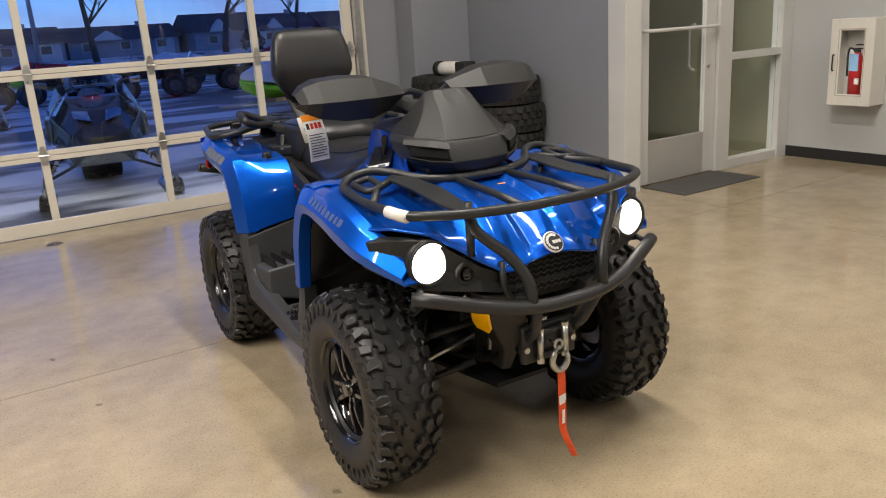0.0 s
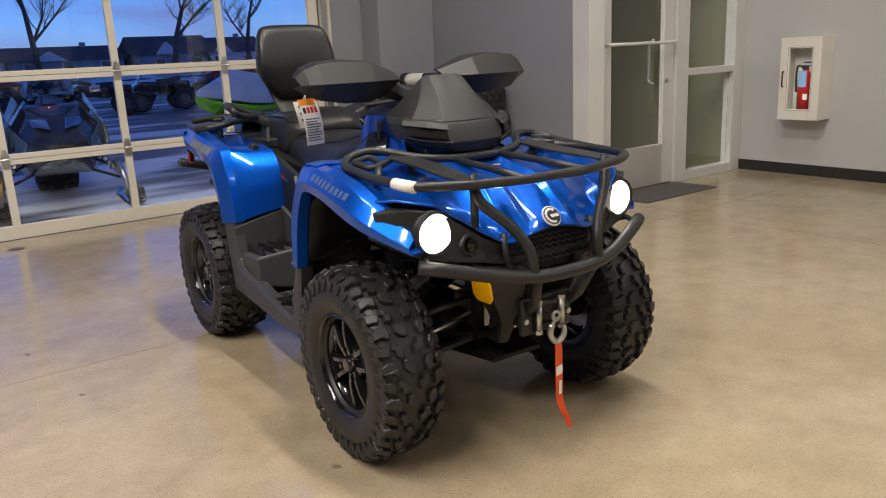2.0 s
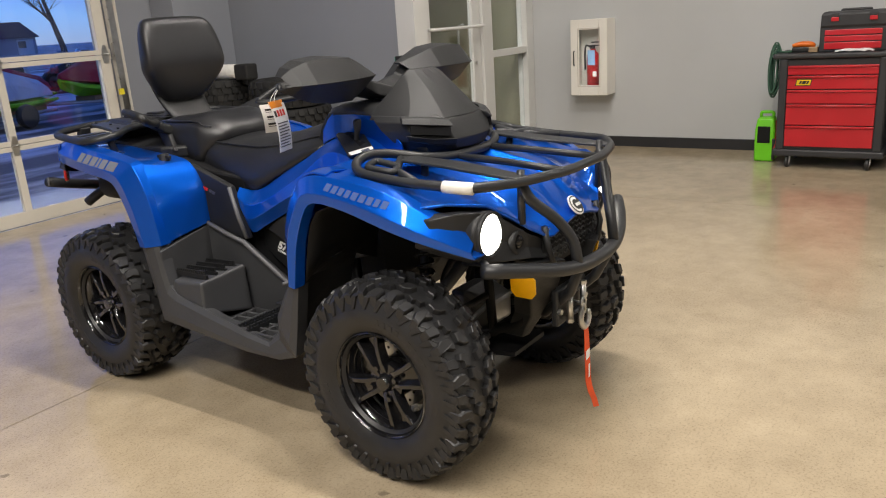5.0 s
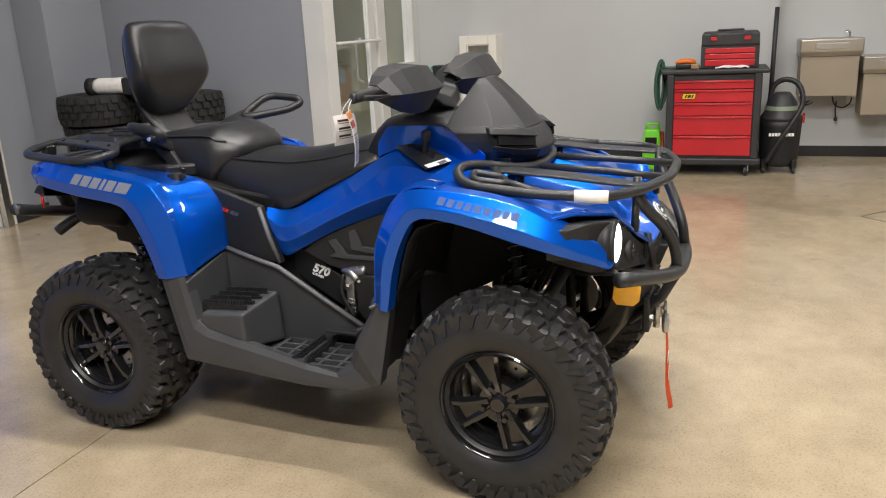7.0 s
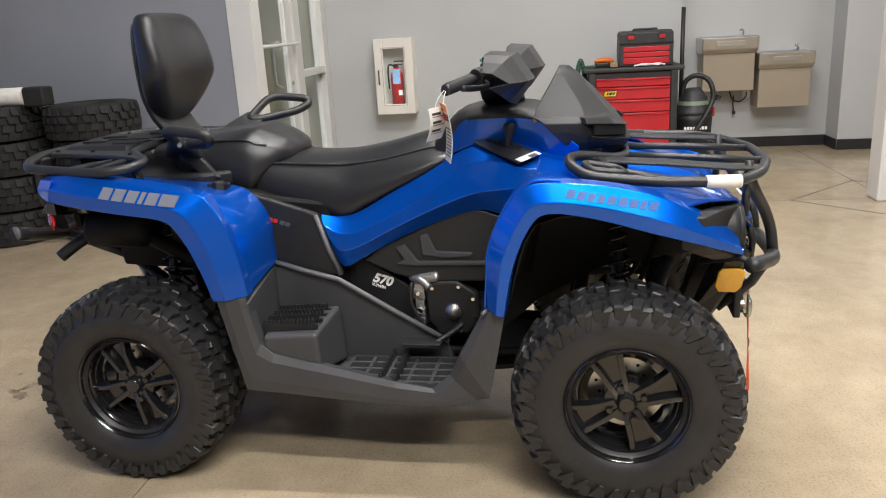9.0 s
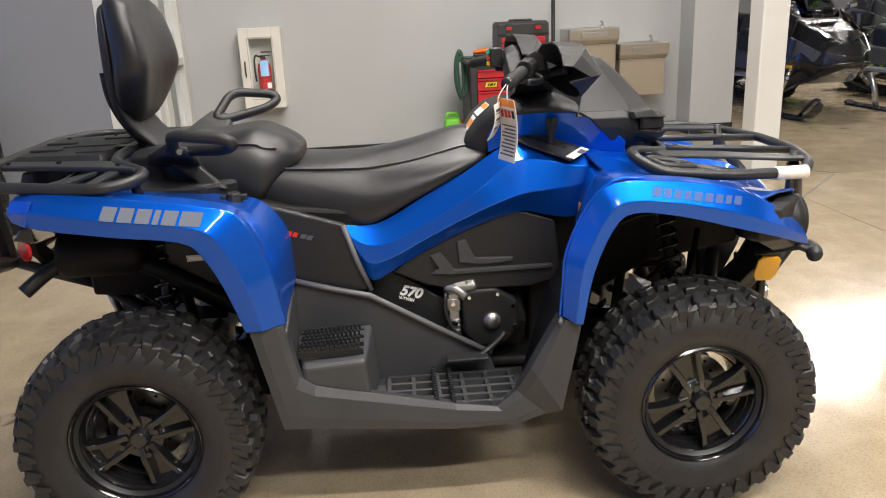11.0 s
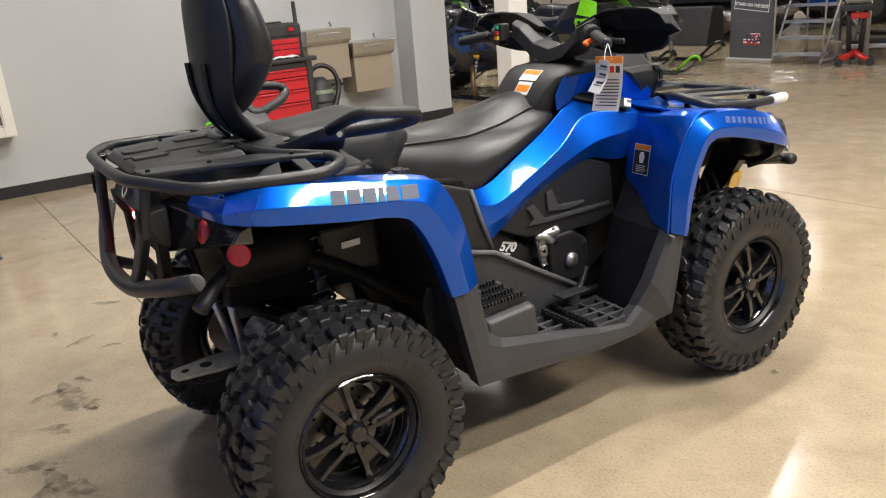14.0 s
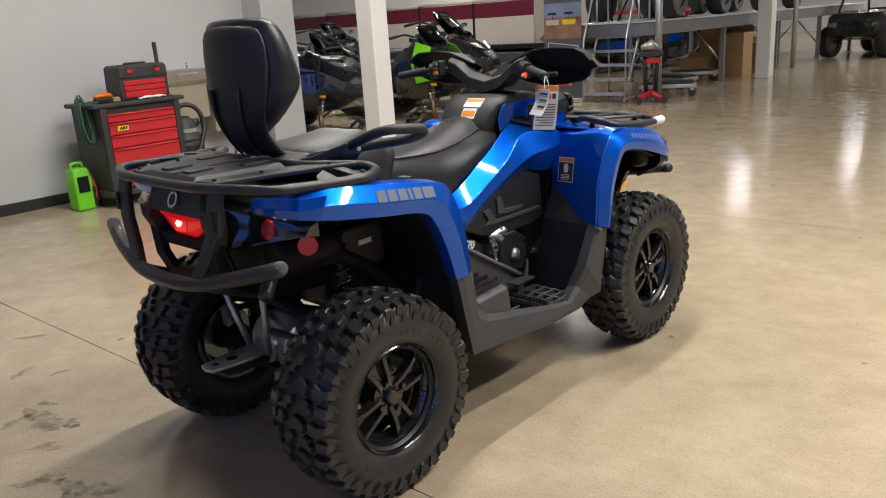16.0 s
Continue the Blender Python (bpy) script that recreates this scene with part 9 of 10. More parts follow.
for x, y, z in ((8.64, -1.61, 1.15), (8.095, -3.244, 1.15)):
    pt = empty("price_tag", label="yellow price tag tied to a sled's grip", category="tag", group="price tags")
    part("card", sheet([[(x, y, z), (x + 0.10, y - 0.10, z)], [(x - 0.02, y, z - 0.12), (x + 0.09, y - 0.10, z - 0.12)], [(x, y, z - 0.22), (x + 0.10, y - 0.10, z - 0.22)]], 0.002), YELLOW, pt)
    part("tie", tube([(x + 0.05, y - 0.05, z - 0.01), (x + 0.05, y - 0.05, z + 0.05)], 0.002, 5), PAPER, pt)

# ---- pontoon boat behind the sleds ----
MAROON = mat("maroon_boat_panel", (0.13, 0.012, 0.022), 0.3, vary=0.08, coat=0.4)
CREAM = mat("cream_boat_panel", (0.55, 0.49, 0.40), 0.35, vary=0.04, scale=2, coat=0.3)
boat = empty("pontoon_boat", label="cream and maroon pontoon boat on low stands", category="boat")
BX0, BX1, BY = 9.35, 17.6, -9.0
for k in range(5):
    xa = BX0 + (BX1 - BX0) * k / 5 + 0.03
    xb = BX0 + (BX1 - BX0) * (k + 1) / 5 - 0.03
    fp = part("fence_panel", box(xa, xb, BY - 0.03, BY, 0.86, 1.44), CREAM, boat, bevel=0.01)
    part("colour_band", box(xa, xb, BY - 0.032, BY + 0.004, 1.442, 1.76), MAROON, fp, bevel=0.006)
    part("panel_rail", tube([(xa - 0.02, BY, 1.80), (xb + 0.02, BY, 1.80)], 0.035, 10), CREAM, fp, smooth=True)
    part("panel_post", box(xb + 0.005, xb + 0.055, BY - 0.03, BY + 0.01, 0.86, 1.80), SNOW_BLACK, fp)
part("deck", box(BX0 - 0.3, BX1 + 0.3, BY - 2.5, BY + 0.08, 0.76, 0.86), SNOW_BLACK, boat, bevel=0.01)
for y in (-0.35, -2.1):
    part("pontoon", tube([(BX0 - 0.2, BY + y, 0.52), (BX0 + 0.3, BY + y, 0.44), (BX1 + 0.2, BY + y, 0.44)], [0.10, 0.32, 0.32], 20), STEEL, boat, smooth=True)
for x in (11.0, 13.5, 16.0):
    part("stand", box(x - 0.1, x + 0.1, BY - 2.4, BY - 0.1, 0.0, 0.16), CART_BLACK, boat, bevel=0.01)
part("back_fence", box(BX0, BX1, BY - 2.42, BY - 2.39, 0.86, 1.80), CREAM, boat, bevel=0.008)
for x in (10.3, 12.6, 15.4):
    part("boat_seat", box(x - 0.5, x + 0.5, BY - 0.75, BY - 0.06, 0.86, 1.62), CREAM, boat, bevel=0.06, seg=3)
bars(boat, frame_at((14.2, BY + 0.002, 1.20), (-1, 0, 0), (0, 0, 1)), [0.10, 0.08, 0.08, 0.08, 0.08], 0.10, 0.03, SNOW_BLACK, "boat_name", slant=0.4)
# low dark tarp frame between the boat and the sleds
tarp = tagged(bm_to("folded_cover", loft([[(9.2, -8.2, 0.0), (9.2, -8.75, 0.0), (9.2, -8.7, 0.70), (9.2, -8.35, 0.72)], [(12.5, -8.25, 0.0), (12.5, -8.8, 0.0), (12.5, -8.72, 0.74), (12.5, -8.35, 0.70)], [(16.5, -8.2, 0.0), (16.5, -8.75, 0.0), (16.5, -8.7, 0.70), (16.5, -8.35, 0.72)]]), CART_BLACK, bevel=0.03, seg=3), "long black cover folded beside the boat", "cover")

# ---- banner stand ----
ban = empty("banner_stand", label="grey roll-up advertising banner with flag print", category="banner")
A, B = Vector((7.12, -6.02, 0)), Vector((6.42, -5.95, 0))
bd_ = (B - A).normalized()
BM = frame_at((A + B) / 2, bd_, (0, 0, 1))
BANNER = mat("dark_grey_banner", (0.085, 0.085, 0.095), 0.5, vary=0.06, scale=2)
part("sheet", prism([(-0.38, 0.04), (0.38, 0.04), (0.38, 2.05), (-0.38, 2.05)], "z", -0.004, 0.004, BM), BANNER, ban)
if (BM.to_3x3() @ Vector((0, 0, 1))).dot(Vector((-0.4, 5.2, 1.4)) - A) < 0:
    BM = BM @ Matrix.Rotation(radians(180), 4, "Y")
part("base_bar", box(-0.42, 0.42, 0.0, 0.06, -0.05, 0.05), ALU, ban, bevel=0.01).matrix_local = BM
part("photo", prism([(-0.38, 1.02), (0.38, 1.02), (0.38, 1.58), (-0.38, 1.58)], "z", 0.0045, 0.006, BM), mat("sunset_print", (0.26, 0.14, 0.075), 0.5, vary=0.5, scale=3), ban, "sunset photograph")
part("photo_sky", prism([(-0.38, 1.36), (0.38, 1.36), (0.38, 1.58), (-0.38, 1.58)], "z", 0.0065, 0.0072, BM), mat("sky_print", (0.20, 0.24, 0.34), 0.5, vary=0.2, scale=3), ban)
for k, x in enumerate((-0.20, 0.14)):
    part("printed_boat", prism([(x - 0.13, 1.24), (x + 0.12, 1.24), (x + 0.14, 1.32), (x - 0.14, 1.32)], "z", 0.0066, 0.0076, BM), YELLOW if k else CREAM, ban)
    part("printed_awning", prism([(x - 0.12, 1.40), (x + 0.10, 1.40), (x + 0.06, 1.44), (x - 0.07, 1.44)], "z", 0.0076, 0.0084, BM), SNOW_BLACK, ban)
    part("printed_post", prism([(x - 0.005, 1.32), (x + 0.005, 1.32), (x + 0.005, 1.40), (x - 0.005, 1.40)], "z", 0.0076, 0.0084, BM), SNOW_BLACK, ban)
mf = BM @ Matrix.Translation((0.02, 0.34, 0.0045))
fl = part("flag_print", prism([(-0.15, -0.08), (0.15, -0.08), (0.15, 0.08), (-0.15, 0.08)], "z", 0, 0.001, mf), PAPER, ban, "printed stars and stripes")
for k in range(4):
    part("flag_stripe", prism([(-0.15, -0.08 + 0.042 * k), (0.15, -0.08 + 0.042 * k), (0.15, -0.06 + 0.042 * k), (-0.15, -0.06 + 0.042 * k)], "z", 0.0012, 0.0018, mf), RED, fl)
part("flag_canton", prism([(-0.15, 0.0), (-0.02, 0.0), (-0.02, 0.08), (-0.15, 0.08)], "z", 0.002, 0.0026, mf), DECAL_DARK, fl)
text_mesh("USA", 0.15, mf @ Matrix.Translation((0.04, -0.01, 0.003)), mat("navy_print", (0.02, 0.025, 0.08), 0.5), fl, "flag_lettering", bold=0.004)
mb_ = BM @ Matrix.Translation((0.0, 0.84, 0.0045)) @ Matrix.Rotation(radians(-6), 4, "Z")
sl_ = bmesh.new()
for a, b, c, d in ((-0.31, 0.31, 0.085, 0.095), (-0.31, 0.31, -0.095, -0.085), (-0.31, -0.30, -0.085, 0.085), (0.30, 0.31, -0.085, 0.085)):
    add_prism(sl_, [(a, c), (b, c), (b, d), (a, d)], "z", 0, 0.001, mb_)
part("slogan_frame", sl_, PAPER, ban)
text_mesh("STAND ON THE BEST", 0.062, mb_ @ Matrix.Translation((0, -0.02, 0)), PAPER, ban, "slogan_lettering", bold=0.002)
bars(ban, BM @ Matrix.Translation((0.0, 0.60, 0.0045)), [0.14, 0.12, 0.10, 0.10], 0.030, 0.02, RIMLESS, "slogan_bar")
bars(ban, BM @ Matrix.Translation((0.0, 1.66, 0.0045)), [0.09, 0.16, 0.14, 0.12, 0.12], 0.025, 0.02, PAPER, "slogan_bar")

# ---- rolling steps, jack and raised deck ----
GALV = mat("galvanised_steel", (0.50, 0.50, 0.49), 0.4, 0.8, vary=0.12, scale=10)
DECK_GREY = mat("grey_painted_steel", (0.17, 0.18, 0.19), 0.45, 0.2, vary=0.1, scale=4)
DECK_TOP = mat("pale_deck_sheet", (0.55, 0.56, 0.57), 0.45, vary=0.08, scale=3)
lad = empty("rolling_steps", pose(5.93, -5.80, 0, 0, 0, 4) @ Matrix.Diagonal((0.9, 1, 1, 1)), label="silver rolling warehouse steps with handrails", category="steps")
for q in (-1, 1):
    x = q * 0.40
    part("side_rail", tube([(x, 0.0, 0.02), (x, -0.55, 0.98), (x, -0.60, 1.10)], 0.019, 8), GALV, lad, smooth=True)
    part("back_leg", tube([(x, -1.02, 0.02), (x, -0.98, 1.05)], 0.019, 8), GALV, lad, smooth=True)
    part("foot_rail", tube([(x, 0.0, 0.06), (x, -1.02, 0.06)], 0.016, 8), GALV, lad, smooth=True)
    part("handrail", tube(rounded_path([(x, -0.05, 0.10), (x, -0.06, 0.95), (x, -0.45, 1.75), (x, -0.98, 1.95), (x, -0.98, 1.05)], 0.08), 0.017, 8), GALV, lad, smooth=True)
    part("stanchion", tube([(x, -0.55, 0.95), (x, -0.55, 1.78)], 0.014, 8), GALV, lad, smooth=True)
for k in range(5):
    z = 0.12 + 0.215 * k
    st_ = bmesh.new()
    add_box(st_, -0.385, 0.385, -0.12 * k - 0.24, -0.12 * k - 0.01, z, z + 0.03)
    for j in range(6):
        add_box(st_, -0.38, 0.38, -0.12 * k - 0.23 + 0.038 * j, -0.12 * k - 0.215 + 0.038 * j, z + 0.03, z + 0.036)
    part("tread", st_, GALV, lad)
part("platform", box(-0.39, 0.39, -1.0, -0.62, 1.02, 1.06), GALV, lad, bevel=0.004)
part("castor", lathe([(0.0, -0.015), (0.05, -0.015), (0.05, 0.015), (0.0, 0.015)], Matrix.Translation((0.40, -1.02, 0.05)) @ Matrix.Rotation(radians(90), 4, "Y"), 18), RUBBER, lad)
part("castor", lathe([(0.0, -0.015), (0.05, -0.015), (0.05, 0.015), (0.0, 0.015)], Matrix.Translation((-0.40, -1.02, 0.05)) @ Matrix.Rotation(radians(90), 4, "Y"), 18), RUBBER, lad)

JACK_RED = mat("red_jack_paint", (0.50, 0.02, 0.018), 0.35, vary=0.1)
jk = empty("transmission_jack", pose(5.20, -5.98, 0, 0, 0, 30), label="red and black wheeled lifting jack", category="jack")
for k in range(4):
    a = radians(45 + 90 * k)
    part("jack_leg", tube([(0, 0, 0.16), (0.20 * math.cos(a), 0.20 * math.sin(a), 0.09), (0.26 * math.cos(a), 0.26 * math.sin(a), 0.07)], [0.05, 0.035, 0.03], 8), JACK_RED, jk, smooth=True)
    part("castor", lathe([(0.0, -0.02), (0.055, -0.02), (0.055, 0.02), (0.0, 0.02)], Matrix.Translation((0.26 * math.cos(a), 0.26 * math.sin(a), 0.056)) @ Matrix.Rotation(radians(90), 4, "X"), 16), RUBBER, jk)
for q in (-1, 1):
    part("jack_arm", tube([(q * 0.07, 0, 0.16), (q * 0.09, 0, 0.55), (q * 0.10, 0, 0.72)], [0.035, 0.03, 0.03], 8), RUBBER, jk, smooth=True)
part("jack_saddle", box(-0.18, 0.18, -0.10, 0.10, 0.70, 0.78), RUBBER, jk, bevel=0.015)
part("jack_head", box(-0.14, 0.08, -0.06, 0.06, 0.60, 0.68), JACK_RED, jk, bevel=0.015)
part("jack_load", tube([(-0.10, 0.0, 0.80), (0.0, 0.03, 0.87), (0.14, 0.0, 0.82)], [0.05, 0.09, 0.05], 10), GALV, jk, smooth=True)

deck = empty("raised_deck", label="long grey steel display deck on braced legs", category="deck")
part("deck_beam", box(5.28, 5.40, -18.75, -6.25, 1.00, 1.20), DECK_GREY, deck, bevel=0.006)
part("deck_beam", box(7.12, 7.24, -18.75, -6.25, 1.00, 1.20), DECK_GREY, deck, bevel=0.006)
part("deck_end", box(5.40, 7.12, -6.35, -6.25, 1.00, 1.20), DECK_GREY, deck, bevel=0.006)
for k in range(6):
    part("deck_sheet", box(5.26, 7.26, -6.23 - 2.09 * (k + 1) + 0.01, -6.23 - 2.09 * k, 1.202, 1.222), DECK_TOP, deck, bevel=0.003)
for k, y in enumerate((-6.45, -9.15, -12.0, -15.0, -17.8)):
    for x in (5.34, 7.18):
        lg = part("deck_leg", box(x - 0.04, x + 0.04, y - 0.04, y + 0.04, 0.01, 1.0), DECK_GREY, deck, bevel=0.004)
        part("foot_plate", box(x - 0.10, x + 0.10, y - 0.07, y + 0.07, 0.0, 0.012), GALV, lg)
        part("brace", tube([(x, y - 0.02, 0.35), (x + (0.55 if x < 6 else -0.55), y, 0.99)], 0.018, 8), GALV, lg, smooth=True)
part("deck_upright", tube([(5.15, -6.13, 0.0), (5.15, -6.13, 2.6)], 0.055, 14), GALV, deck, smooth=True)
part("deck_upright", tube([(5.14, -12.55, 0.0), (5.14, -12.55, 2.6)], 0.05, 14), GALV, deck, smooth=True)
for x, y, w, d, h in ((5.67, -10.65, 0.5, 0.5, 0.85), (6.17, -10.95, 0.55, 0.5, 0.95), (5.52, -11.30, 0.3, 0.3, 0.62), (6.32, -10.25, 0.5, 0.4, 0.4)):
    cb = empty("carton", label="brown corrugated carton under the deck", category="carton", group="cartons")
    part("box_body", box(x - w / 2, x + w / 2, y - d / 2, y + d / 2, 0.0, h), CARD, cb, bevel=0.006)
    part("flap", loft([[(x - w / 2, y - d / 2, h), (x + w / 2, y - d / 2, h), (x + w / 2, y - d / 2 + 0.004, h), (x - w / 2, y - d / 2 + 0.004, h)], [(x - w / 2, y - d / 2 - 0.08, h + 0.10), (x + w / 2, y - d / 2 - 0.08, h + 0.10), (x + w / 2, y - d / 2 - 0.076, h + 0.10), (x - w / 2, y - d / 2 - 0.076, h + 0.10)]]), CARD, cb)
for x, y, r in ((5.37, -6.95, 25), (5.92, -8.25, -15), (6.02, -9.45, 30)):
    dl = empty("dolly", pose(x, y, 0, 0, 0, r), label="low steel equipment dolly on castors", category="dolly", group="dollies")
    part("dolly_frame", box(-0.45, 0.45, -0.20, 0.20, 0.14, 0.20), GALV, dl, bevel=0.008)
    part("dolly_pad", box(-0.40, 0.40, -0.17, 0.17, 0.2015, 0.24), RUBBER, dl, bevel=0.01)
    for q in (-1, 1):
        for p in (-1, 1):
            part("castor", lathe([(0.0, -0.02), (0.06, -0.02), (0.06, 0.02), (0.0, 0.02)], Matrix.Translation((q * 0.38, p * 0.16, 0.06)) @ Matrix.Rotation(radians(90), 4, "X"), 14), RUBBER, dl)
            part("castor_fork", box(q * 0.38 - 0.03, q * 0.38 + 0.03, p * 0.16 - 0.025, p * 0.16 + 0.025, 0.10, 0.14), GALV, dl)
bg = empty("parts_bag", label="red and white plastic parts bag on the deck", category="bag")
part("bag", loft([[(5.62, -8.25, 1.222), (5.92, -8.45, 1.222), (5.92, -8.25, 1.222), (5.72, -8.10, 1.222)], [(5.57, -8.30, 1.36), (5.92, -8.45, 1.38), (5.92, -8.25, 1.38), (5.62, -8.15, 1.36)], [(5.72, -8.35, 1.47), (5.84, -8.40, 1.48), (5.84, -8.30, 1.48), (5.74, -8.25, 1.47)]]), JACK_RED, bg, bevel=0.03, seg=3)
part("bag_print", prism([(5.64, 1.26), (5.82, 1.26), (5.82, 1.36), (5.64, 1.36)], "y", -8.15, -8.14), PAPER, bg)


# covered machines standing on and behind the deck
def side_by_side(m, label):
    u = empty("utility_vehicle", m, label=label, category="utility vehicle", group="utility vehicles")
    body = []
    for x, hw_, z0, z1 in ((1.45, 0.55, 0.55, 0.85), (1.2, 0.66, 0.48, 1.02), (0.6, 0.70, 0.42, 1.08), (0.4, 0.70, 0.38, 0.75), (-0.5, 0.70, 0.38, 0.75), (-0.7, 0.70, 0.50, 1.10), (-1.5, 0.68, 0.60, 1.08)):
        body.append([(x, -hw_, z0), (x, -hw_, z1 - 0.08), (x, -hw_ + 0.1, z1), (x, hw_ - 0.1, z1), (x, hw_, z1 - 0.08), (x, hw_, z0)])
    part("body", loft(body), SNOW_BLACK, u, bevel=0.02)
    for q in (-1, 1):
        part("door_trim", box(-0.45, 0.45, min(q * 0.705, q * 0.72), max(q * 0.705, q * 0.72), 0.52, 0.72), BLUE, u, bevel=0.01)
        part("roll_bar", tube(rounded_path([(0.75, q * 0.64, 1.05), (0.30, q * 0.60, 1.88), (-0.55, q * 0.60, 1.90), (-0.75, q * 0.64, 1.05)], 0.10), 0.028, 8), STEEL_BLACK, u, smooth=True)
        part("headlight", box(1.36, 1.46, min(q * 0.32, q * 0.52), max(q * 0.32, q * 0.52), 0.72, 0.82), CHROME, u, bevel=0.01)
        for x in (1.05, -1.10):
            wt = part("tyre", lathe([(0.20, -0.13), (0.33, -0.14), (0.36, -0.10), (0.37, 0.0), (0.36, 0.10), (0.33, 0.14), (0.20, 0.13)], Matrix.Translation((x, q * 0.66, 0.37)) @ Matrix.Rotation(radians(90), 4, "X"), 28, closed=True), RUBBER, u)
            part("rim", lathe([(0.0, -0.10), (0.20, -0.10), (0.20, 0.10), (0.0, 0.10)], Matrix.Translation((x, q * 0.66, 0.37)) @ Matrix.Rotation(radians(90), 4, "X"), 20), SNOW_GREY, wt)
            part("suspension_arm", tube([(x, q * 0.55, 0.37), (x, q * 0.25, 0.50)], 0.03, 8), STEEL_BLACK, u, smooth=True)
    part("roof", box(-0.60, 0.35, -0.62, 0.62, 1.90, 1.94), SNOW_BLACK, u, bevel=0.015)
    part("seat", box(-0.45, 0.05, -0.58, 0.58, 0.75, 0.92), VINYL, u, bevel=0.04, seg=3)
    part("tail_lamp", box(-1.52, -1.49, -0.60, -0.45, 0.92, 1.0), REFLECT, u, bevel=0.005)
    return u


u1 = side_by_side(pose(4.35, -16.4, 0, 0, 0, 78), "dark side-by-side utility vehicle with knobbly tyres")
copy_thing(u1, pose(6.27, -8.55, 1.222, 0, 0, 92))
copy_thing(u1, pose(6.27, -12.75, 1.222, 0, 0, 92))
copy_thing(u1, pose(9.6, -12.2, 0, 0, 0, 60))
copy_thing(u1, pose(9.8, -15.4, 0, 0, 0, 60))
copy_thing(u1, pose(9.9, -18.6, 0, 0, 0, 60))
copy_thing(u1, pose(4.4, -21.5, 0, 0, 0, 78))

# pallet rack far behind the deck
rack = empty("pallet_rack", label="tall steel pallet rack with dark covered loads", category="rack")
for y in (-13.0, -16.0, -19.0, -22.0, -25.0):
    for x in (11.6, 12.7):
        part("rack_upright", box(x - 0.05, x + 0.05, y - 0.05, y + 0.05, 0, 3.6), DECK_GREY, rack)
for k in range(4):
    for z in (1.3, 2.6):
        part("rack_beam", box(11.55, 11.63, -13.0 - 3 * k - 2.95, -13.0 - 3 * k - 0.05, z, z + 0.12), JACK_RED, rack)
        part("rack_shelf", box(11.63, 12.70, -13.0 - 3 * k - 2.95, -13.0 - 3 * k - 0.05, z + 0.06, z + 0.10), GALV, rack)
# ---- the yard outside the garage door ----
def yard_ground():
    """Dark wet asphalt with trodden snow over it."""
    m = bpy.data.materials.new("snowy_yard")
    m.use_nodes = True
    nt = m.node_tree
    b = nt.nodes["Principled BSDF"]
    geo = nt.nodes.new("ShaderNodeNewGeometry")
    n1 = nt.nodes.new("ShaderNodeTexNoise")
    n1.inputs["Scale"].default_value, n1.inputs["Detail"].default_value = 0.35, 8
    mp = nt.nodes.new("ShaderNodeMapping")
    mp.inputs["Scale"].default_value = (0.6, 2.0, 1)
    nt.links.new(geo.outputs["Position"], mp.inputs["Vector"])
    nt.links.new(mp.outputs["Vector"], n1.inputs["Vector"])
    r = nt.nodes.new("ShaderNodeValToRGB")
    e = r.color_ramp.elements
    e[0].position, e[0].color = 0.46, (0.07, 0.072, 0.08, 1)
    e[1].position, e[1].color = 0.56, (0.74, 0.76, 0.80, 1)
    nt.links.new(n1.outputs["Fac"], r.inputs["Fac"])
    nt.links.new(r.outputs["Color"], b.inputs["Base Color"])
    b.inputs["Roughness"].default_value = 0.55
    n2 = nt.nodes.new("ShaderNodeTexNoise")
    n2.inputs["Scale"].default_value = 9
    nt.links.new(geo.outputs["Position"], n2.inputs["Vector"])
    bp = nt.nodes.new("ShaderNodeBump")
    bp.inputs["Strength"].default_value, bp.inputs["Distance"].default_value = 0.5, 0.03
    nt.links.new(n2.outputs["Fac"], bp.inputs["Height"])
    nt.links.new(bp.outputs["Normal"], b.inputs["Normal"])
    return m


structure(bm_to("ground", box(-400, 400, YG + 0.02, 700, -0.4, -0.10), yard_ground()), "dark asphalt yard under trodden snow", "ground")
ROOF = mat("dark_shingle_roof", (0.06, 0.058, 0.065), 0.8, vary=0.25, scale=3, bump=0.4, bscale=12)
SIDING = mat("grey_house_siding", (0.24, 0.25, 0.28), 0.7, vary=0.08, scale=2)
SIDING_W = mat("pale_house_siding", (0.50, 0.50, 0.50), 0.7, vary=0.06, scale=2)
BARK = mat("grey_brown_bark", (0.075, 0.06, 0.05), 0.85, vary=0.25, scale=20)
COVER_RED = mat("red_tarp", (0.42, 0.012, 0.03), 0.6, vary=0.15, scale=4, bump=0.5, bscale=12)
COVER_WHITE = mat("snowy_hull", (0.62, 0.66, 0.72), 0.4, vary=0.08)
DARKPANE = mat("dark_window_glass", (0.03, 0.035, 0.05), 0.1)

out_sled = snowmobile("slate blue snowmobile standing in the snow by the door", SNOW_BLUE, SNOW_BLUE, SNOW_GREY)
out_sled.matrix_world = pose(1.56, 9.0, -0.10, 0, 0, -97) @ Matrix.Scale(1.12, 4)
for x, y, r in ((-1.2, 14.5, -80), (-3.6, 14.0, -95), (0.8, 19.0, -100), (-6.0, 15.0, -85)):
    copy_thing(out_sled, pose(x, y, -0.10, 0, 0, r))


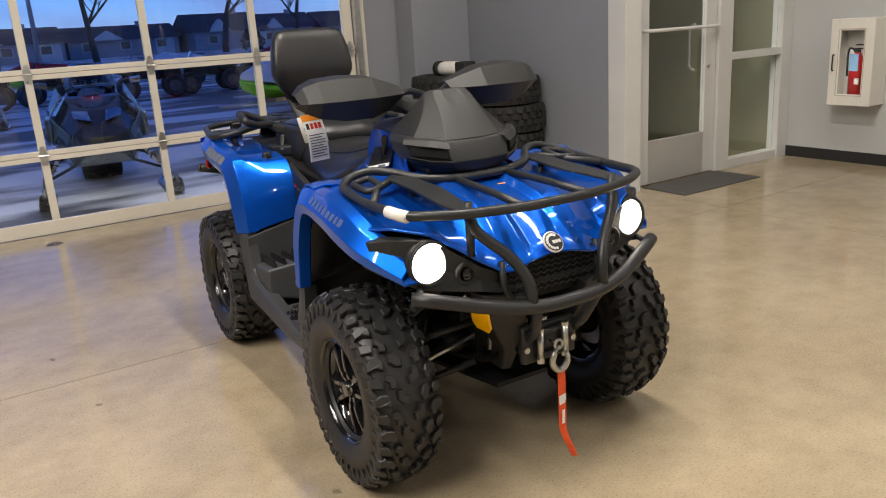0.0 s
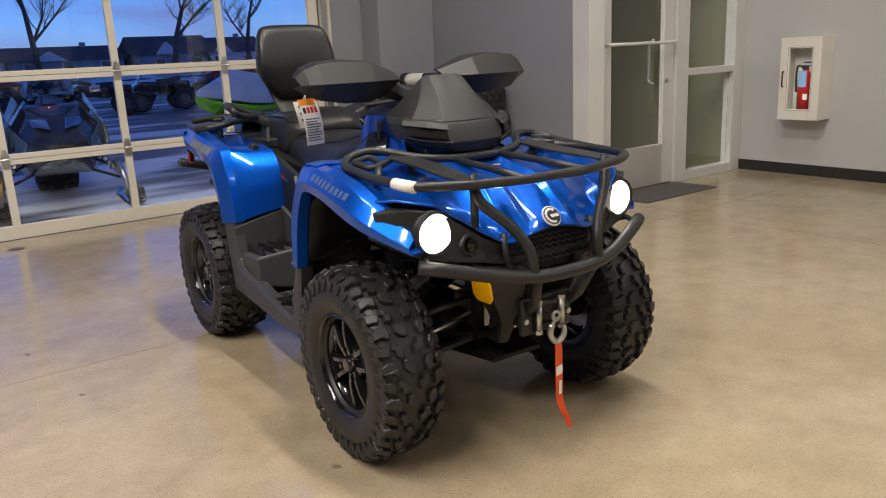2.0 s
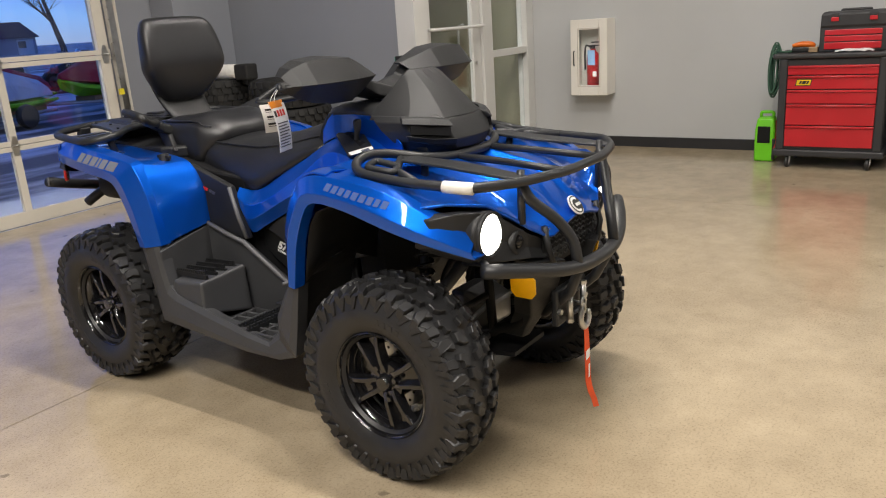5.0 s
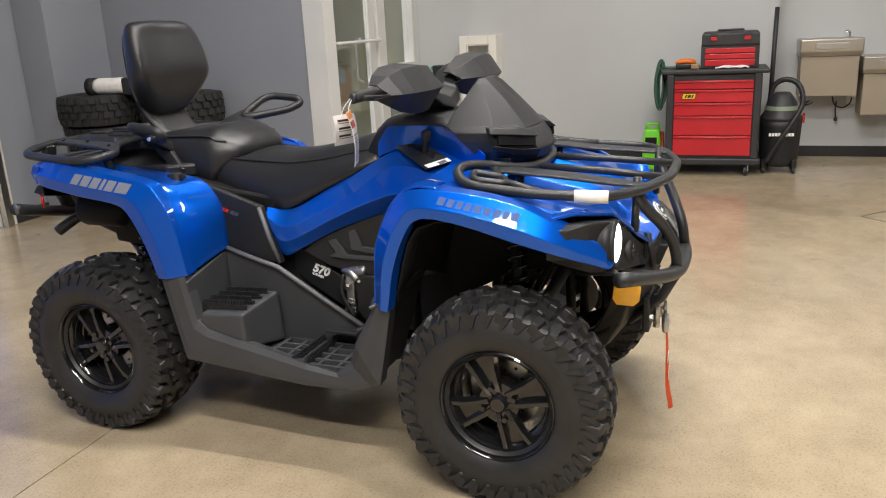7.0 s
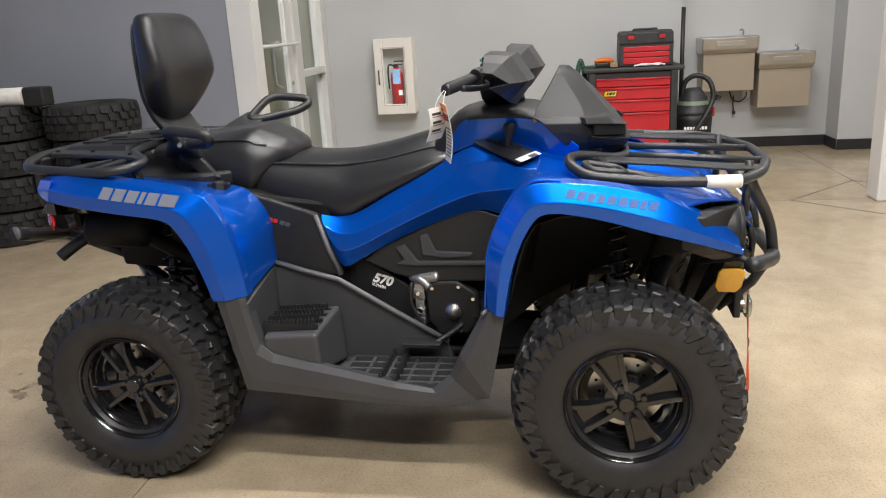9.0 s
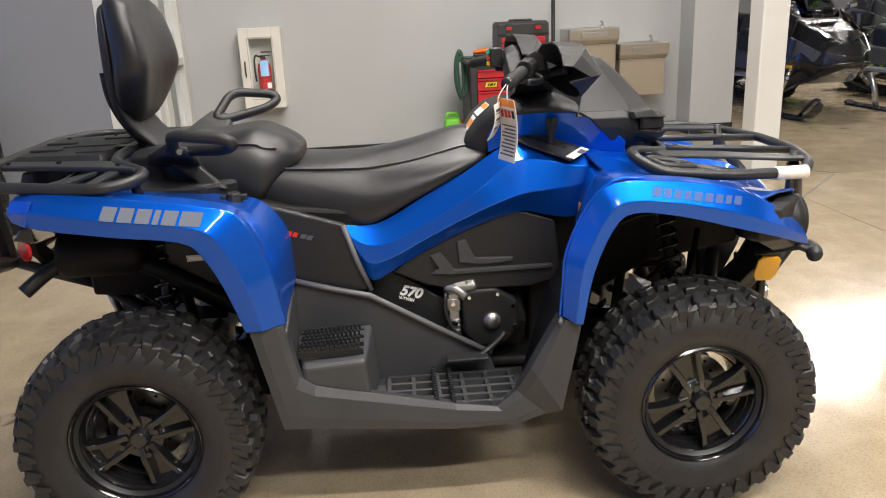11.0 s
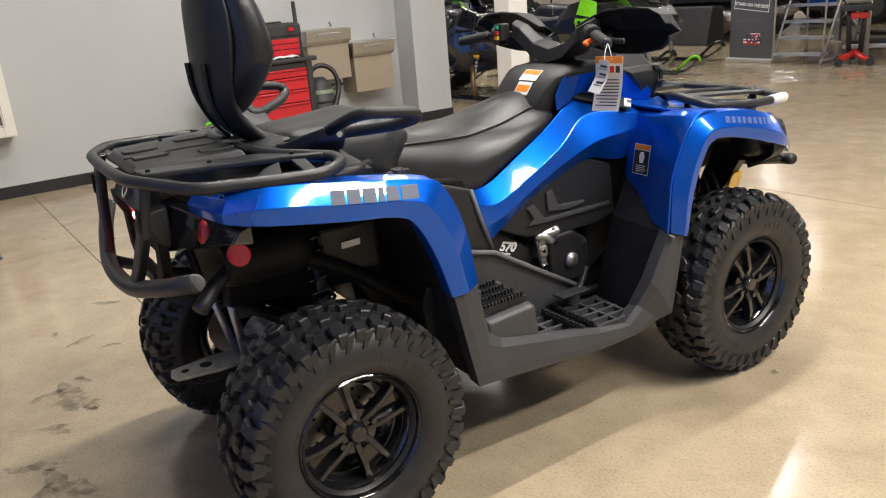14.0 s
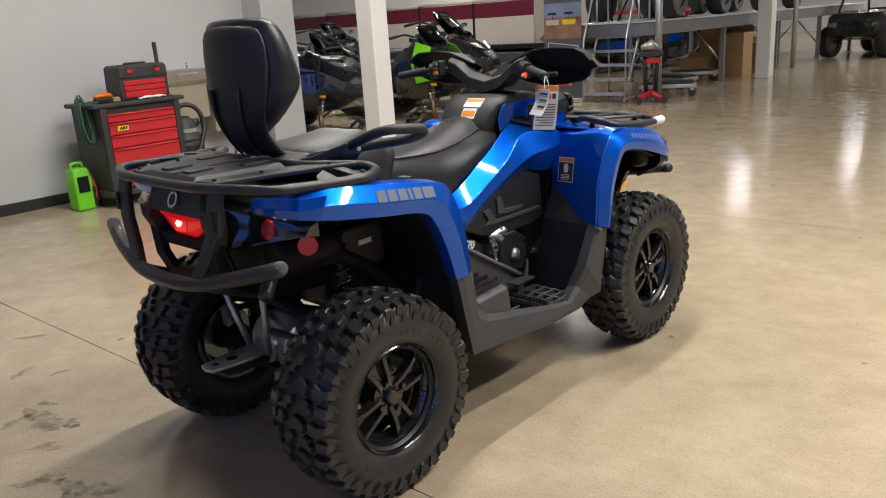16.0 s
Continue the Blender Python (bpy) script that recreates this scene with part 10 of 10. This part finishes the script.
def parked_quad(label, paint):
    q = empty("parked_quad", label=label, category="quad bike", group="parked quads")
    body = []
    for x, hw_, z0, z1 in ((0.75, 0.25, 0.55, 0.75), (0.55, 0.48, 0.55, 0.88), (0.15, 0.46, 0.55, 0.86), (0.0, 0.22, 0.50, 0.80), (-0.25, 0.22, 0.50, 0.80), (-0.4, 0.45, 0.58, 0.86), (-0.85, 0.42, 0.62, 0.84)):
        body.append([(x, -hw_, z0), (x, -hw_, z1 - 0.06), (x, -hw_ + 0.08, z1), (x, hw_ - 0.08, z1), (x, hw_, z1 - 0.06), (x, hw_, z0)])
    part("body", loft(body), paint, q, bevel=0.02)
    part("seat", loft([[(0.05, -0.12, 0.78), (0.05, -0.10, 0.92), (0.05, 0.10, 0.92), (0.05, 0.12, 0.78)], [(-0.6, -0.16, 0.78), (-0.6, -0.13, 0.95), (-0.6, 0.13, 0.95), (-0.6, 0.16, 0.78)]]), VINYL, q, bevel=0.03, seg=3)
    part("handlebar", tube(rounded_path([(0.10, -0.40, 1.12), (0.25, -0.15, 1.14), (0.25, 0.15, 1.14), (0.10, 0.40, 1.12)], 0.05), 0.016, 8), STEEL_BLACK, q, smooth=True)
    for sy in (-1, 1):
        for x in (0.62, -0.62):
            w = part("tyre", lathe([(0.16, -0.10), (0.27, -0.12), (0.31, -0.08), (0.32, 0.0), (0.31, 0.08), (0.27, 0.12), (0.16, 0.10)], Matrix.Translation((x, sy * 0.46, 0.32)) @ Matrix.Rotation(radians(90), 4, "X"), 26, closed=True), RUBBER, q)
            part("rim", lathe([(0.0, -0.08), (0.16, -0.08), (0.16, 0.08), (0.0, 0.08)], Matrix.Translation((x, sy * 0.46, 0.32)) @ Matrix.Rotation(radians(90), 4, "X"), 18), SNOW_GREY, w)
    for x0, x1 in ((0.25, 0.80), (-0.90, -0.45)):
        part("rack", tube(rounded_path([(x0, -0.36, 0.95), (x1, -0.36, 0.95), (x1, 0.36, 0.95), (x0, 0.36, 0.95)], 0.06, closed=True), 0.014, 8, closed=True), STEEL_BLACK, q, smooth=True)
    part("front_axle", tube([(0.62, -0.42, 0.32), (0.62, 0.42, 0.32)], 0.03, 8), DARK, q, smooth=True)
    part("rear_axle", tube([(-0.62, -0.42, 0.32), (-0.62, 0.42, 0.32)], 0.03, 8), DARK, q, smooth=True)
    part("windscreen", sheet([[(0.55, -0.30, 0.90), (0.58, 0, 0.90), (0.55, 0.30, 0.90)], [(0.38, -0.26, 1.20), (0.40, 0, 1.22), (0.38, 0.26, 1.20)]], 0.006), SMOKE, q)
    return q


pq = parked_quad("dark parked quad bike dusted with snow", SNOW_BLACK)
pq.matrix_world = pose(5.6, 24.2, -0.10, 0, 0, 170)
for x, y, r in ((7.4, 24.6, 175), (3.2, 25.2, 165), (-1.0, 24.5, 190), (1.2, 25.0, 170), (9.6, 25.5, 180), (11.8, 25.0, 170), (14.0, 24.0, 175), (16.5, 27.0, 160)):
    copy_thing(pq, pose(x, y, -0.10, 0, 0, r))


def watercraft(label, m, cover):
    w = empty("watercraft", m, label=label, category="watercraft", group="parked watercraft")
    hull = []
    for x, hw_, z0, z1 in ((1.45, 0.05, 0.62, 0.70), (1.1, 0.32, 0.45, 0.60), (0.4, 0.52, 0.32, 0.48), (-0.6, 0.56, 0.30, 0.45), (-1.4, 0.54, 0.34, 0.46)):
        hull.append([(x, 0, z0 - 0.08), (x, -hw_, z0 + 0.08), (x, -hw_, z1), (x, 0, z1 + 0.05), (x, hw_, z1), (x, hw_, z0 + 0.08)])
    part("hull", loft(hull), LIMEPAINT, w, "lime green hull", bevel=0.01)
    dk_ = []
    for x, hw_, z0, z1 in ((1.42, 0.08, 0.72, 0.84), (1.0, 0.36, 0.64, 0.98), (0.5, 0.50, 0.54, 1.18), (0.1, 0.52, 0.51, 1.10), (-0.6, 0.52, 0.50, 1.02), (-1.35, 0.50, 0.51, 0.80)):
        dk_.append([(x, -hw_, z0), (x, -hw_ * 0.8, (z0 + z1) / 2), (x, -hw_ * 0.35, z1), (x, hw_ * 0.35, z1), (x, hw_ * 0.8, (z0 + z1) / 2), (x, hw_, z0)])
    part("cover", loft(dk_), cover, w, bevel=0.03, seg=3)
    for q in (-1, 1):
        part("trailer_bar", tube([(-1.5, q * 0.35, 0.22), (0.8, q * 0.35, 0.22), (2.0, 0, 0.28)], 0.03, 8), GALV, w, smooth=True)
        part("wheel", lathe([(0.0, -0.07), (0.20, -0.07), (0.22, 0.0), (0.20, 0.07), (0.0, 0.07)], Matrix.Translation((-0.4, q * 0.70, 0.22)) @ Matrix.Rotation(radians(90), 4, "X"), 20), RUBBER, w)
    part("axle", tube([(-0.4, -0.70, 0.22), (-0.4, 0.70, 0.22)], 0.025, 8), GALV, w, smooth=True)
    part("bunk", box(-1.3, 0.9, -0.3, 0.3, 0.25, 0.34), WOODBLOCK, w)
    return w


watercraft("lime-hulled watercraft under a snowy white cover", pose(6.6, 15.6, -0.10, 0, 0, 196), COVER_WHITE)
watercraft("watercraft under a red cover on its trailer", pose(7.6, 17.4, -0.10, 0, 0, 190), COVER_RED)
watercraft("watercraft under a red cover on its trailer", pose(10.2, 16.6, -0.10, 0, 0, 185), COVER_RED)
watercraft("watercraft under a white cover on its trailer", pose(8.2, 30.5, -0.10, 0, 0, 185), COVER_WHITE)
watercraft("watercraft under a red cover on its trailer", pose(3.6, 30.0, -0.10, 0, 0, 178), COVER_RED)
watercraft("watercraft under a red cover on its trailer", pose(12.6, 31.0, -0.10, 0, 0, 182), COVER_RED)
watercraft("watercraft under a red cover on its trailer", pose(-6.2, 22.0, -0.10, 0, 0, 170), COVER_RED)


def house(m, w, d, h, rh, wall, label):
    u = empty("house", m, label=label, category="house", group="neighbouring houses")
    part("wall", box(-w / 2, w / 2, -d / 2, d / 2, -0.1, h), wall, u)
    rf = part("roof", prism([(-d / 2 - 0.5, h - 0.1), (d / 2 + 0.5, h - 0.1), (0, h + rh)], "x", -w / 2 - 0.5, w / 2 + 0.5), ROOF, u)
    part("chimney", box(w * 0.2, w * 0.2 + 0.7, -0.4, 0.3, h + rh * 0.4, h + rh + 0.5), SIDING, rf)
    part("gable", prism([(-w * 0.30, h - 0.1), (-w * 0.02, h - 0.1), (-w * 0.16, h + rh * 0.62)], "y", -d / 2 - 0.9, -d / 2 + 0.3), SIDING_W, u)
    n = max(2, int(w / 4))
    for k in range(n):
        x = -w / 2 + w * (k + 0.5) / n
        wd = part("window", box(x - 0.75, x + 0.75, -d / 2 - 0.06, -d / 2 - 0.001, 0.9, 2.1), SIDING_W, u)
        part("pane", box(x - 0.62, x + 0.62, -d / 2 - 0.08, -d / 2 - 0.061, 1.0, 2.0), DARKPANE, wd)
    part("garage_door", box(w * 0.28, w * 0.28 + 2.6, -d / 2 - 0.05, -d / 2 - 0.001, 0, 2.2), SIDING_W, u)


house(pose(39.0, 122, -0.1, 0, 0, 4), 11, 9, 2.7, 2.6, SIDING, "grey house with dark shingle roof and white gable")
house(pose(49.5, 126, -0.1, 0, 0, -3), 10, 9, 2.7, 2.3, SIDING_W, "pale house with dark shingle roof")
house(pose(24.5, 124, -0.1, 0, 0, 3), 15, 9, 2.4, 1.9, SIDING, "low grey house with dark shingle roof")
house(pose(9.0, 120, -0.1, 0, 0, 6), 14, 9, 2.5, 2.0, SIDING, "low grey house with dark shingle roof")
house(pose(-8.0, 122, -0.1, 0, 0, -5), 15, 9, 2.5, 2.2, SIDING, "low grey house with dark shingle roof")
house(pose(64.0, 128, -0.1), 14, 9, 2.6, 2.4, SIDING, "low grey house with dark shingle roof")
house(pose(-26.0, 126, -0.1), 14, 9, 2.6, 2.2, SIDING, "low grey house with dark shingle roof")


def bare_tree(m, h, seed):
    t = empty("bare_tree", m, label="leafless winter tree with fine grey-brown twigs", category="tree", group="bare trees")
    rng = random.Random(seed)
    trunk, twigs = bmesh.new(), bmesh.new()

    def grow(bm, p, d, length, r, level):
        pts, rr = [p], [r]
        q = p.copy()
        for k in range(4):
            d = (d + Vector((rng.uniform(-0.22, 0.22), rng.uniform(-0.22, 0.22), rng.uniform(-0.02, 0.14)))).normalized()
            q = q + d * (length / 4)
            pts.append(q.copy())
            rr.append(r * (1 - 0.17 * (k + 1)))
            if level < 4 and (k > 0 or level):
                for _ in range(2 if level < 3 else 1):
                    a = rng.uniform(0, 2 * math.pi)
                    side = Vector((math.cos(a), math.sin(a), rng.uniform(0.2, 0.7)))
                    grow(twigs, q.copy(), (d * 0.5 + side * 0.8).normalized(), length * rng.uniform(0.45, 0.62), rr[-1] * 0.55, level + 1)
        add_tube(bm, pts, rr, 6 if level < 2 else 3, cap=False)
    grow(trunk, Vector((0, 0, -0.1)), Vector((0, 0, 1)), h * 0.62, h * 0.022, 0)
    part("trunk", trunk, BARK, t, smooth=True)
    tagged(part("crown", twigs, BARK, t), kind="stuff")
    return t


b1 = bare_tree(pose(6.4, 36, -0.1), 8.0, 3)
b2 = bare_tree(pose(12.4, 38, -0.1), 8.5, 5)
for x, y, r, src in ((0.2, 34, 40, b2), (-6.5, 36, 80, b1), (-12, 34, 10, b2), (18.6, 44, 120, b1), (3.2, 46, 200, b1), (25, 42, 70, b2), (-2.8, 48, 300, b2)):
    copy_thing(src, pose(x, y, -0.1, 0, 0, r))
# evergreen shrub by the pale house: many small needle clumps
def shrub(m):
    t = empty("evergreen_shrub", m, label="dark rounded evergreen shrub beside the house", category="shrub")
    rng = random.Random(9)
    part("trunk", tube([(0, 0, -0.1), (0.03, 0, 1.0)], [0.09, 0.05], 8), BARK, t, smooth=True)
    bm = bmesh.new()
    for k in range(700):
        a, z = rng.uniform(0, 2 * math.pi), rng.uniform(0.25, 2.1)
        r = (0.95 * math.sin(min(1.0, z / 1.2) * 1.4) * (1 - max(0, z - 1.2) * 0.7)) * rng.uniform(0.75, 1.08)
        c = Vector((r * math.cos(a), r * math.sin(a), z))
        m2 = Matrix.Translation(c) @ Euler((rng.uniform(0, 3), rng.uniform(0, 3), rng.uniform(0, 3))).to_matrix().to_4x4()
        s = rng.uniform(0.06, 0.15)
        vs = [bm.verts.new(m2 @ Vector(v)) for v in ((-s, 0, 0), (0, -s * 0.4, s * 0.3), (s, 0, 0), (0, s * 0.4, s * 0.2))]
        bm.faces.new(vs)
    tagged(part("crown", bm, mat("dark_evergreen_needles", (0.022, 0.04, 0.02), 0.8, vary=0.4, scale=4), t), kind="stuff")


shrub(pose(21.0, 58, -0.1))
lp = empty("street_lamp", pose(4.6, 40, -0.1), label="tall grey street lamp pole", category="street lamp")
part("pole", tube([(0, 0, 0), (0, 0, 7.5)], [0.12, 0.07], 10), GALV, lp, smooth=True)
part("lamp_head", box(-0.1, 0.9, -0.15, 0.15, 7.45, 7.6), GALV, lp, bevel=0.03)
fence = empty("white_fence", label="low white yard fence in the snow", category="fence")
for k in range(9):
    part("post", box(7.0 + 1.5 * k, 7.12 + 1.5 * k, 33.0, 33.12, -0.1, 0.95), SIDING_W, fence)
    if k < 8:
        for z in (0.35, 0.75):
            part("rail", box(7.12 + 1.5 * k, 8.5 + 1.5 * k, 33.03, 33.09, z, z + 0.12), SIDING_W, fence)
